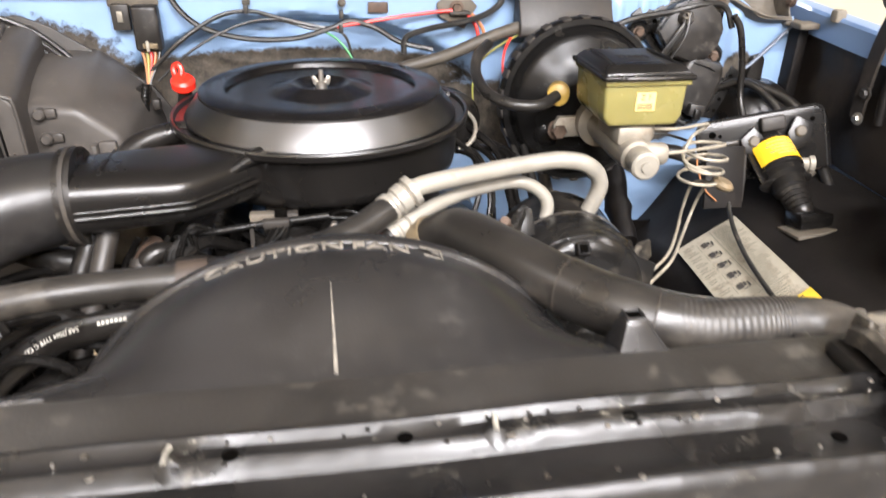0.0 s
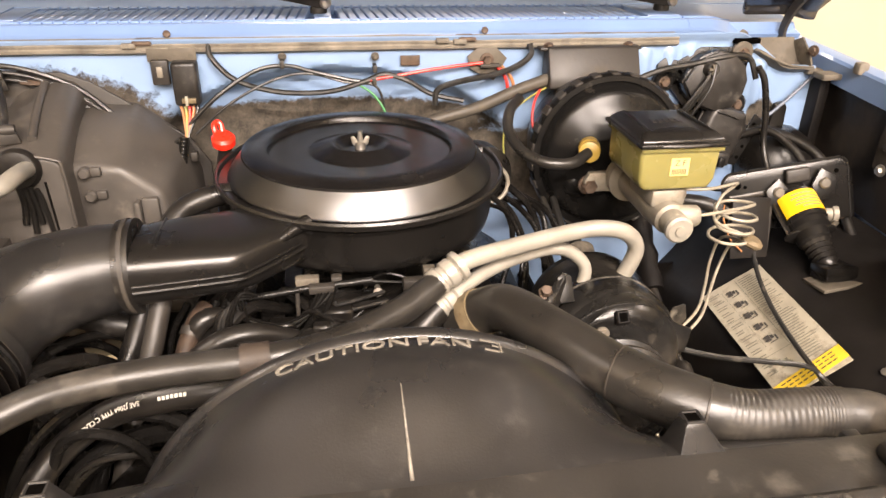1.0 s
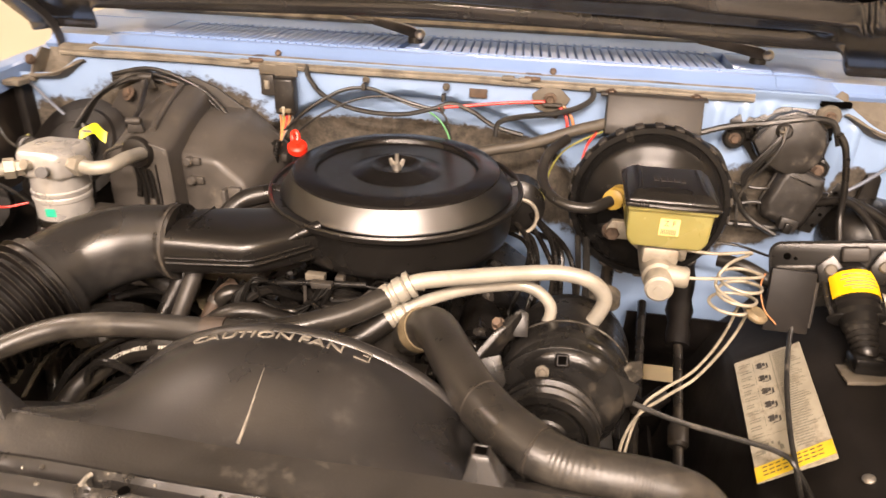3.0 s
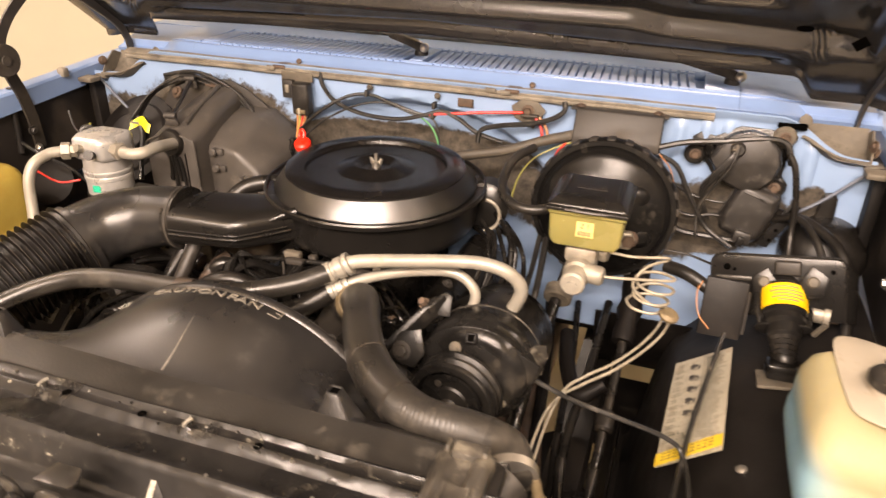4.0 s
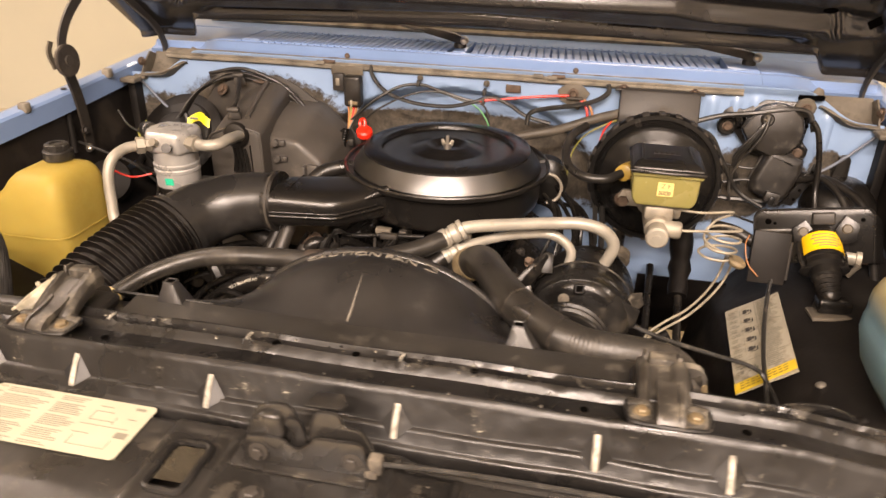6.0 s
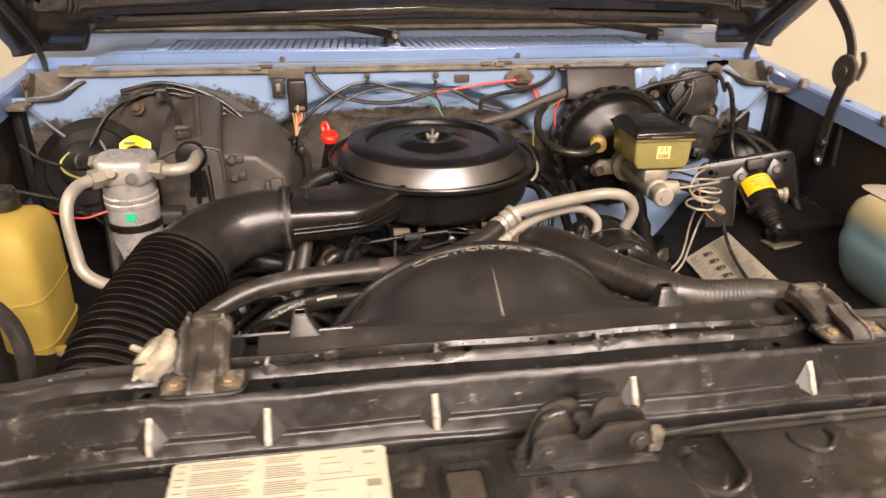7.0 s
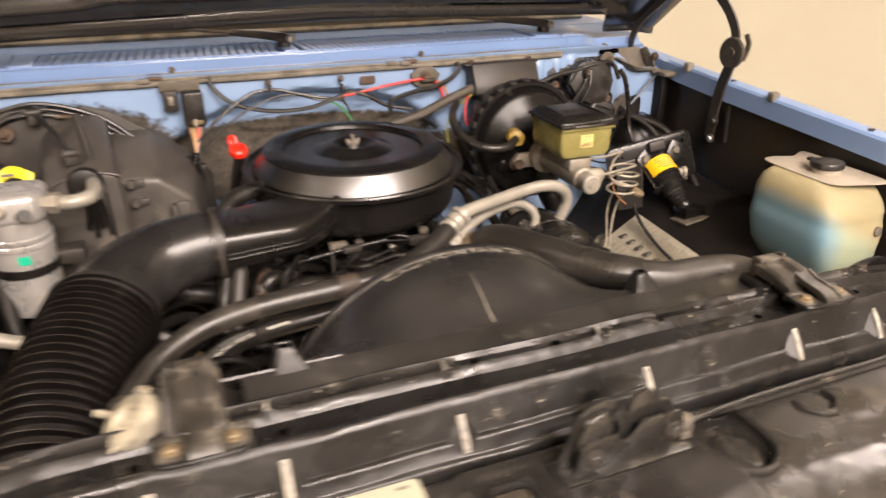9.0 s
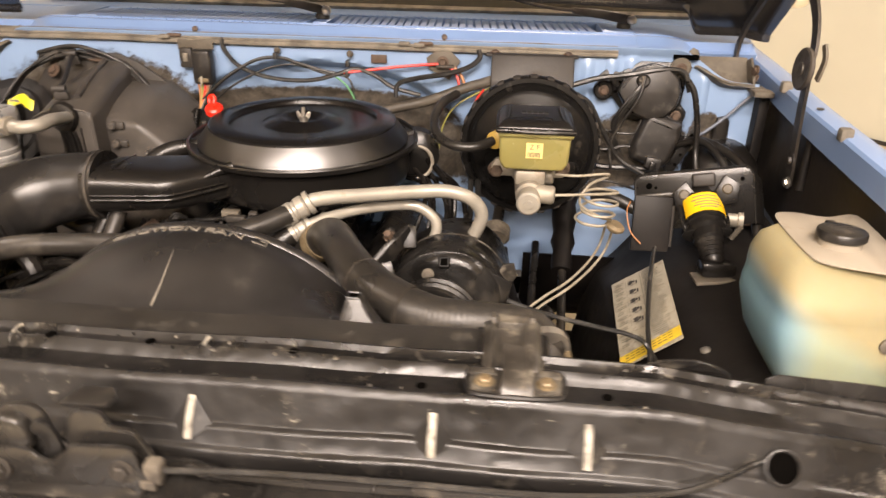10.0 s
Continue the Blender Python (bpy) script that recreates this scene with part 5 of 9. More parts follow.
def air_cleaner():
    t = thing("air_cleaner", (AC_X, AC_Y, 1.03), "round satin black air cleaner with a dark chrome band", "air cleaner")
    m = pose(AC_X, AC_Y, 1.09, 0.5, 0, 0) @ pose(0, 0, -1.09)
    top = m @ pose(0, 0, -0.011)
    part("base_pan", lathe([(0.06, 1.010), (0.166, 1.010), (0.180, 1.014), (0.187, 1.022), (0.190, 1.034), (0.191, 1.074), (0.193, 1.079), (0.201, 1.082), (0.2060, 1.0855), (0.2070, 1.0925), (0.2050, 1.0955),
                            (0.2020, 1.0940), (0.2000, 1.0885), (0.186, 1.086), (0.06, 1.086)], m, 96), M_SATIN, t)
    lid = part("lid", lathe([(0.161, 1.1300), (0.1675, 1.1315), (0.1665, 1.1350), (0.161, 1.1372), (0.138, 1.1388), (0.1325, 1.1385), (0.1295, 1.1355), (0.1272, 1.1238), (0.123, 1.1208), (0.116, 1.1212), (0.08, 1.1285),
                             (0.043, 1.1395), (0.0405, 1.1402), (0.037, 1.1390), (0.022, 1.1268), (0.0, 1.126)], top, 96), M_LIDTOP, t, "flat black pressed lid with a coned centre")
    part("band", lathe([(0.1885, 1.090), (0.1880, 1.0925), (0.1865, 1.0940), (0.1855, 1.0965), (0.1695, 1.1180), (0.1675, 1.1208), (0.1645, 1.1208), (0.161, 1.119), (0.12, 1.11), (0.12, 1.09)], m, 96), M_BAND, lid,
         "dark chrome band round the lid")
    nut = part("wing_nut", lathe([(0.0075, 1.129), (0.0075, 1.140), (0.004, 1.142), (0.0032, 1.156), (0.0, 1.157)], top, 12), M_STEEL, lid, "zinc wing nut on its stud")
    for s in (1, -1):
        part("wing", slab([(0.004, 0), (0.011, 0.002), (0.0135, 0.013), (0.009, 0.015), (0.004, 0.008)], 0.003, pose(AC_X, AC_Y, 1.123, 90, 0, 0 if s > 0 else 180) @ pose(0, 0, -0.0015), 0.0008), M_STEEL, nut)
    # snorkel: boxy two-shell duct with a flat top panel, bent in to meet the pan
    front = ((-0.288, 0.474), (-0.178, 0.490), (-0.160, 0.500), (-0.100, 0.560), (-0.05, 0.600))
    back = ((-0.288, 0.588), (-0.20, 0.624), (-0.12, 0.66), (-0.05, 0.68))
    secs = []
    for i in range(25):
        x = -0.288 + 0.238 * i / 24
        q = i / 24
        y0, y1 = between(front, x), between(back, x)
        yc, w = (y0 + y1) / 2, (y1 - y0) / 2
        h, zc = 0.0355 - 0.004 * smoothstep(0.0, 0.7, q), 1.0585 - 0.003 * q
        ring = []
        for k in range(56):
            a = 2 * math.pi * (k + 0.5) / 56
            c, s_ = math.cos(a), math.sin(a)
            ring.append((x, yc + w * math.copysign(abs(c) ** 0.52, c), zc + h * math.copysign(abs(s_) ** 0.62, s_)))
        secs.append(ring)
    own = bmesh.new()
    skin(own, secs)
    sn = part("snorkel", own, M_SATIN, t, "glossy black snorkel moulding")
    part("side_bead", tube([(-0.286, 0.4715, 1.052), (-0.22, 0.481, 1.052), (-0.178, 0.488, 1.052), (-0.160, 0.497, 1.052), (-0.13, 0.527, 1.053), (-0.100, 0.556, 1.055)], 0.0028, 8, 5), M_SATIN, sn, "shiny seam between the two shells")
    part("upper_bead", tube([(-0.286, 0.4722, 1.059), (-0.22, 0.4815, 1.059), (-0.178, 0.4885, 1.059), (-0.160, 0.4975, 1.059), (-0.13, 0.5275, 1.060), (-0.104, 0.553, 1.062)], 0.0016, 8, 5), M_SATIN, sn)
    part("end_ridge", tube([(-0.150, 0.524, 1.066), (-0.128, 0.542, 1.074), (-0.108, 0.558, 1.081), (-0.094, 0.569, 1.084)], 0.0105, 12, 5, rfun=lambda q: 0.35 + 0.65 * q), M_SATIN, sn)
    part("collar_step", tube([(-0.262, 0.500, 1.0915), (-0.263, 0.53, 1.0940), (-0.264, 0.585, 1.0900)], 0.0022, 8, 4), M_SATIN, sn)
    part("breather_tube", tube([(-0.175, 0.70, 1.075), (-0.215, 0.685, 1.078), (-0.255, 0.665, 1.070), (-0.275, 0.64, 1.05), (-0.28, 0.62, 1.02)], 0.0155, 12), M_RUBBER, t, "black rubber breather tube")
    return t


air_cleaner()


def duct():
    t = thing("intake_elbow", (-0.38, 0.53, 1.0), "black plastic intake elbow between snorkel and bellows", "duct")
    path = [(-0.292, 0.530, 1.056), (-0.33, 0.530, 1.053), (-0.382, 0.520, 1.045), (-0.425, 0.492, 1.034), (-0.451, 0.455, 1.021), (-0.463, 0.43, 1.010)]
    part("elbow", tube(path, 0.053, 32, 8, rfun=lambda s: 0.94 + 0.34 * s), M_SHROUD, t)
    part("clamp_collar", tube([(-0.287, 0.530, 1.0565), (-0.296, 0.530, 1.0560), (-0.305, 0.530, 1.0555)], 0.0560, 32, 2), M_RUBBER, t)
    part("clamp_band", tube([(-0.293, 0.530, 1.0562), (-0.298, 0.530, 1.0559)], 0.0568, 32, smooth=False), M_CASE, t)
    for i in range(7):
        part("moulded_mark", box(-0.3585, -0.3565, 0.505 + 0.006 * i, 0.508 + 0.006 * i, 1.098 + 0.0005 * i, 1.1015 + 0.0004 * i, 0), M_CASE, t)
    b = thing("bellows_hose", (-0.49, 0.30, 0.95), "ribbed black rubber bellows hose", "hose")
    ax = curve_points([(-0.460, 0.442, 1.015), (-0.486, 0.37, 0.996), (-0.512, 0.295, 0.972), (-0.532, 0.21, 0.936), (-0.544, 0.12, 0.888)], 90)
    n = len(ax)
    own = bmesh.new()
    rings = []
    u = Vector((1, 0, 0))
    ribs = 27
    fold = ((0.0, 0.0655), (0.34, 0.0662), (0.43, 0.0715), (0.472, 0.0770), (0.528, 0.0770), (0.57, 0.0715), (0.66, 0.0662))
    for i in range(ribs * 7):
        ph, r = fold[i % 7]
        at = (i // 7 + ph) / ribs * (n - 1)
        k = min(int(at), n - 2)
        c = ax[k].lerp(ax[k + 1], at - k)
        tq = (ax[min(k + 4, n - 1)] - ax[max(0, k - 4)]).normalized()
        u = (u - tq * u.dot(tq)).normalized()
        v = tq.cross(u)
        r *= 1 - 0.05 * at / n
        rings.append([c + (u * math.cos(2 * math.pi * j / 40) + v * math.sin(2 * math.pi * j / 40)) * r for j in range(40)])
    skin(own, rings)
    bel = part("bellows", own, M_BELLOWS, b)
    # one face ring per fold is paler, a highlight line painted on the crest
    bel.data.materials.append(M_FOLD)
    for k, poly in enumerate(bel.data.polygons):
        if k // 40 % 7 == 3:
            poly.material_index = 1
    part("cuff", tube([(-0.4555, 0.451, 1.0175), (-0.4585, 0.443, 1.0150), (-0.4615, 0.435, 1.0122)], 0.0715, 32, 3), M_SHROUD, b)
    return t


duct()


def ac_lines():
    t = thing("refrigerant_lines", (0.15, 0.46, 1.0), "pair of dull aluminium refrigerant pipes with crimped rubber hoses", "pipe")
    up = [(0.050, 0.423, 1.070), (0.078, 0.434, 1.087), (0.15, 0.468, 1.086), (0.222, 0.498, 1.084), (0.262, 0.503, 1.085), (0.297, 0.506, 1.076), (0.317, 0.512, 1.052), (0.312, 0.514, 1.022), (0.286, 0.514, 0.975)]
    lo = [(0.052, 0.420, 1.040), (0.080, 0.440, 1.052), (0.13, 0.475, 1.058), (0.190, 0.505, 1.058), (0.222, 0.510, 1.054), (0.245, 0.507, 1.038), (0.249, 0.503, 1.018), (0.236, 0.497, 0.985)]
    a = part("upper_pipe", tube(up, 0.0105, 14, 8), M_ALU, t)
    b = part("lower_pipe", tube(lo, 0.0082, 14, 8), M_ALU, t)
    for nm, p, q, r, par in (("upper_ferrule", (0.040, 0.4195, 1.066), (0.074, 0.4335, 1.085), 0.0165, a), ("lower_ferrule", (0.042, 0.415, 1.036), (0.070, 0.4335, 1.048), 0.0135, b)):
        d = Vector(q) - Vector(p)
        ln = d.length
        part(nm, lathe([(r * 0.9, 0), (r, 0.001), (r, ln * 0.28), (r * 0.86, ln * 0.33), (r * 0.86, ln * 0.42), (r, ln * 0.47), (r, ln * 0.72), (r * 0.84, ln * 0.78), (r * 1.08, ln * 0.84),
                        (r * 1.08, ln), (r * 0.7, ln * 1.02)], aim(p, d), 24), M_ALU, par)
    h1 = [(0.046, 0.421, 1.069), (0.0, 0.385, 1.058), (-0.07, 0.345, 1.052), (-0.142, 0.330, 1.050), (-0.217, 0.330, 1.046), (-0.285, 0.322, 1.044), (-0.345, 0.312, 1.035), (-0.400, 0.28, 1.020), (-0.434, 0.235, 1.005),
          (-0.455, 0.185, 0.985), (-0.463, 0.15, 0.95)]
    hose = part("upper_hose", tube(h1, 0.0155, 16, 6, rfun=lambda q: 1.0 - 0.16 * smoothstep(0.5, 0.9, q)), M_HOSE, t, "black rubber refrigerant hose")
    h2 = [(0.046, 0.417, 1.038), (0.0, 0.39, 1.012), (-0.08, 0.375, 0.995), (-0.18, 0.375, 0.985), (-0.25, 0.385, 0.972), (-0.31, 0.395, 0.950), (-0.355, 0.385, 0.922), (-0.385, 0.36, 0.895), (-0.41, 0.32, 0.85)]
    h2o = part("lower_hose", tube(h2, 0.0155, 16, 6), M_RUBBERD, t, "black rubber hose with white print")
    part("tape_band", tube([(-0.130, 0.3310, 1.0503), (-0.143, 0.330, 1.050), (-0.157, 0.330, 1.0494)], 0.0175, 16, 2), M_TEXTILE, hose, "brown tape band")
    part("crimp_band", tube([(-0.453, 0.190, 0.987), (-0.4575, 0.178, 0.979)], 0.0165, 16, smooth=False), M_CREAM, hose, "pale crimp collar")
    part("crimp_band", tube([(-0.437, 0.230, 1.0035), (-0.4445, 0.212, 0.997)], 0.0150, 16, smooth=False), M_OCHRE, hose, "ochre crimp collar")
    # print along the lower hose
    pts = curve_points(h2, 6)
    along = [0]
    for q, w in zip(pts, pts[1:]):
        along.append(along[-1] + (w - q).length)
    bm = words("SAE J2064 TYPE C CLASS II", 0.0072, 0.0003)
    bars([(-0.092 + 0.0046 * i, -0.002, 0.0032, 0.004) for i in range(7)], 0.0003, Matrix(), bm)
    mid = 0.375
    for v in bm.verts:
        s = mid - v.co.x * -1
        k = max(0, min(len(pts) - 2, next((i for i in range(len(along) - 1) if along[i + 1] >= s), len(pts) - 2)))
        q = (s - along[k]) / max(1e-6, along[k + 1] - along[k])
        p = pts[k].lerp(pts[k + 1], q)
        tq = (pts[k + 1] - pts[k]).normalized()
        nrm = Vector((0.25, -0.75, 0.62))
        nrm = (nrm - tq * nrm.dot(tq)).normalized()
        sd = nrm.cross(tq)
        ang = v.co.y / 0.0155
        v.co = p + (nrm * math.cos(ang) + sd * math.sin(ang)) * (0.0156 + v.co.z)
    part("print", bm, M_PRINT, h2o, "white hose print")
    return t


ac_lines()


def radiator_hose():
    t = thing("radiator_hose", (0.25, 0.2, 1.04), "thick black moulded upper radiator hose", "hose")
    p = [(0.072, 0.425, 1.012), (0.098, 0.405, 1.040), (0.118, 0.378, 1.056), (0.152, 0.305, 1.063), (0.188, 0.248, 1.061), (0.226, 0.211, 1.057), (0.253, 0.194, 1.054), (0.286, 0.184, 1.052), (0.337, 0.180, 1.052), (0.380, 0.170, 1.054),
         (0.396, 0.150, 1.054), (0.400, 0.130, 1.052)]
    part("hose", tube(p, 0.0258, 24, 8, rfun=lambda q: 1.0 - 0.115 * smoothstep(0.50, 0.62, q)), M_HOSE, t)
    part("sleeve", tube([(0.187, 0.249, 1.061), (0.206, 0.228, 1.059), (0.226, 0.211, 1.057), (0.247, 0.197, 1.0545)], 0.0270, 24, 8), M_HOSE, t, "smooth sleeve over the hose")
    for at, d in (((0.187, 0.249, 1.061), (0.03, -0.030, 0)), ((0.247, 0.197, 1.0545), (0.05, -0.026, -0.004))):
        part("sleeve_edge", lathe([(0.0264, -0.0010), (0.0274, -0.0004), (0.0274, 0.0006), (0.0264, 0.0012)], aim(at, d), 28), M_FOLD, t, "scuffed sleeve edge")
    part("ribbed_end", tube([(0.247, 0.197, 1.0545), (0.286, 0.184, 1.052), (0.337, 0.180, 1.052), (0.366, 0.175, 1.0532)], 0.0238, 24, 60, rfun=lambda q: 1.06 - 0.06 * smoothstep(0.0, 0.3, q) + 0.006 * math.sin(q * 2 * math.pi * 26) * smoothstep(0.08, 0.2, q) * smoothstep(1.0, 0.8, q)), M_HOSE, t, "finely ribbed hose end")
    part("clamp", tube([(0.084, 0.4165, 1.026), (0.094, 0.409, 1.036)], 0.0280, 20, smooth=False), M_GOLD, t, "brass-coloured hose clamp")
    cl = part("radiator_clamp", tube([(0.3985, 0.140, 1.053), (0.4005, 0.131, 1.051)], 0.0280, 20, smooth=False), M_STEEL, t, "worm-drive hose clamp")
    part("worm_screw", lathe([(0.006, -0.012), (0.006, 0.010), (0.008, 0.010), (0.008, 0.016), (0.0, 0.017)], aim((0.426, 0.138, 1.037), (0.3, -0.2, -1)), 12), M_GOLD, cl)
    return t


radiator_hose()


def compressor():
    t = thing("ac_compressor", (0.255, 0.46, 0.93), "greasy black air conditioning compressor with a belt pulley", "compressor")
    fw = aim((0.276, 0.470, 0.935), (-0.08, -1, 0.04))
    part("body", lathe([(0.0, -0.12), (0.070, -0.12), (0.080, -0.11), (0.084, -0.09), (0.084, 0.020), (0.082, 0.034), (0.076, 0.044), (0.066, 0.050), (0.0, 0.052)], fw, 48), M_OILY, t)
    arc = [(0.090 * math.cos(math.radians(a)), 0.086 * math.sin(math.radians(a))) for a in range(38, 151, 8)]
    plate = part("bracket_plate", slab([(0.092, 0.010), (0.098, 0.040)] + arc + [(-0.090, 0.020), (-0.080, -0.012), (-0.056, -0.010), (-0.060, 0.014), (-0.040, 0.046), (0.0, 0.060), (0.036, 0.050), (0.060, 0.022), (0.070, 0.0)], 0.005,
                                       basis((0.272, 0.428, 0.932), (1, 0.06, 0.0), (0, 0.12, 1)), 0.0016), M_OILY, t, "black stamped mounting plate")
    cowl_ = basis((0.276, 0.455, 0.934), (1, 0.06, 0.0), (0, 0.10, 1))
    rings = []
    for z, q in ((-0.085, 1.02), (-0.02, 1.04), (0.004, 1.02), (0.014, 0.96), (0.018, 0.86)):
        rings.append([cowl_ @ Vector((0.088 * q * math.cos(math.radians(a)), 0.086 * q * math.sin(math.radians(a)), z)) for a in range(0, 181, 9)] + [cowl_ @ Vector((-0.06 * q, -0.02, z)), cowl_ @ Vector((0.06 * q, -0.02, z))])
    part("top_cowl", loft(rings), M_OILY, t, "rounded sheet cowl over the drum")
    part("cowl_lip", tube([cowl_ @ Vector((0.0905 * math.cos(math.radians(a)), 0.0885 * math.sin(math.radians(a)), -0.030)) for a in range(-8, 150, 8)], 0.0022, 6, 2), M_BRACK, t, "bare worn edge of the cowl")
    part("tip_plate", slab([(-0.012, -0.030), (0.010, -0.034), (0.016, 0.006), (0.0, 0.022), (-0.014, 0.012)], 0.004, basis((0.360, 0.462, 0.972), (0.8, 0.2, -0.5), (0.3, 0.1, 0.9)), 0.001), M_BRACK, t, "worn plate corner")
    for a0, a1, r in ((50, 105, 0.066), (20, 62, 0.058)):
        part("pressed_bead", tube([cowl_ @ Vector((r * math.cos(math.radians(a)), r * math.sin(math.radians(a)), 0.019)) for a in range(a0, a1, 6)], 0.0034, 8, 2), M_OILY, t)
    pa = aim((0.258, 0.362, 0.925), (-0.10, -1, 0.05))
    pl = part("pulley", lathe([(0.0, -0.004), (0.020, -0.004), (0.050, -0.010), (0.054, 0.0), (0.064, 0.0), (0.066, -0.003), (0.066, -0.007), (0.057, -0.013), (0.066, -0.019), (0.066, -0.024), (0.057, -0.030), (0.066, -0.036), (0.066, -0.042), (0.0, -0.042)], pa, 48),
              M_OILY, t, "grooved black belt pulley")
    part("clutch_plate", lathe([(0.0, 0.007), (0.010, 0.007), (0.013, 0.003), (0.028, 0.002), (0.031, -0.001), (0.046, -0.001), (0.047, -0.005), (0.0, -0.005)], pa, 36), M_OILY, pl)
    for i in range(3):
        part("clutch_rivet", lathe([(0.005, 0), (0.005, 0.002), (0.0, 0.003)], pa @ Matrix.Rotation(i * 2.094, 4, "Z") @ pose(0.038, 0, 0.0), 12), M_CASE, pl)
        part("clutch_spring", slab([(-0.013, -0.004), (0.013, -0.004), (0.013, 0.004), (-0.013, 0.004)], 0.0015, pa @ Matrix.Rotation(i * 2.094 + 0.5, 4, "Z") @ pose(0.034, 0, 0.0), 0.0004), M_OILY, pl)
    # long brace arm and the lower lug
    part("arm_bracket", loft([[Vector(c) + Vector(o) for o in ((-0.011, -0.006, 0.010), (0.006, 0.0, 0.014), (0.012, 0.008, -0.010), (-0.006, -0.002, -0.014))] for c in ((0.206, 0.470, 1.026), (0.190, 0.450, 1.012), (0.165, 0.425, 0.985), (0.138, 0.40, 0.955), (0.12, 0.385, 0.93))], 0.002), M_OILY, t, "black steel brace arm")
    part("arm_web", slab([(-0.030, -0.020), (0.012, -0.034), (0.030, -0.010), (0.024, 0.026), (-0.010, 0.020)], 0.006, basis((0.172, 0.412, 0.976), (1, 0.15, 0.1), (0, 0.4, 0.9)), 0.002), M_OILY, t)
    part("arm_lug", slab([(-0.010, -0.02), (0.010, -0.02), (0.010, 0.012), (0.0, 0.018), (-0.010, 0.012)], 0.006, aim((0.212, 0.474, 1.022), (0.1, -0.8, 0.5)), 0.002), M_OILY, t)
    boss = part("square_boss", box(-0.0085, 0.0085, -0.006, 0.006, -0.0085, 0.0085, 0.002, 1, m=pose(0.269, 0.424, 1.004, -35, 0, 5)), M_BELLOWS, t)
    part("boss_hole", box(-0.0052, 0.0052, -0.0066, -0.0058, -0.0052, 0.0052, 0, 1, m=pose(0.269, 0.424, 1.004, -35, 0, 5)), M_HOLE, boss, "black plate painted as the shade in a square hole")
    part("bolt", hexbolt((0.184, 0.456, 1.026), (-0.2, -0.6, 0.7), 0.007, 0.012, 1.3), M_RUST, t)
    part("bolt", hexbolt((0.168, 0.402, 0.972), (0, -1, 0.4), 0.010, 0.009), M_CASE, t)
    part("bolt", hexbolt((0.324, 0.417, 0.908), (0, -1, 0.1), 0.006, 0.006), M_STEEL, t)
    part("bolt", hexbolt((0.246, 0.420, 0.985), (0, -1, 0.2), 0.006, 0.005), M_TAN, t)
    part("port_block", box(0.222, 0.305, 0.500, 0.540, 0.965, 1.000, 0.006), M_CASE, t)
    return t


compressor()


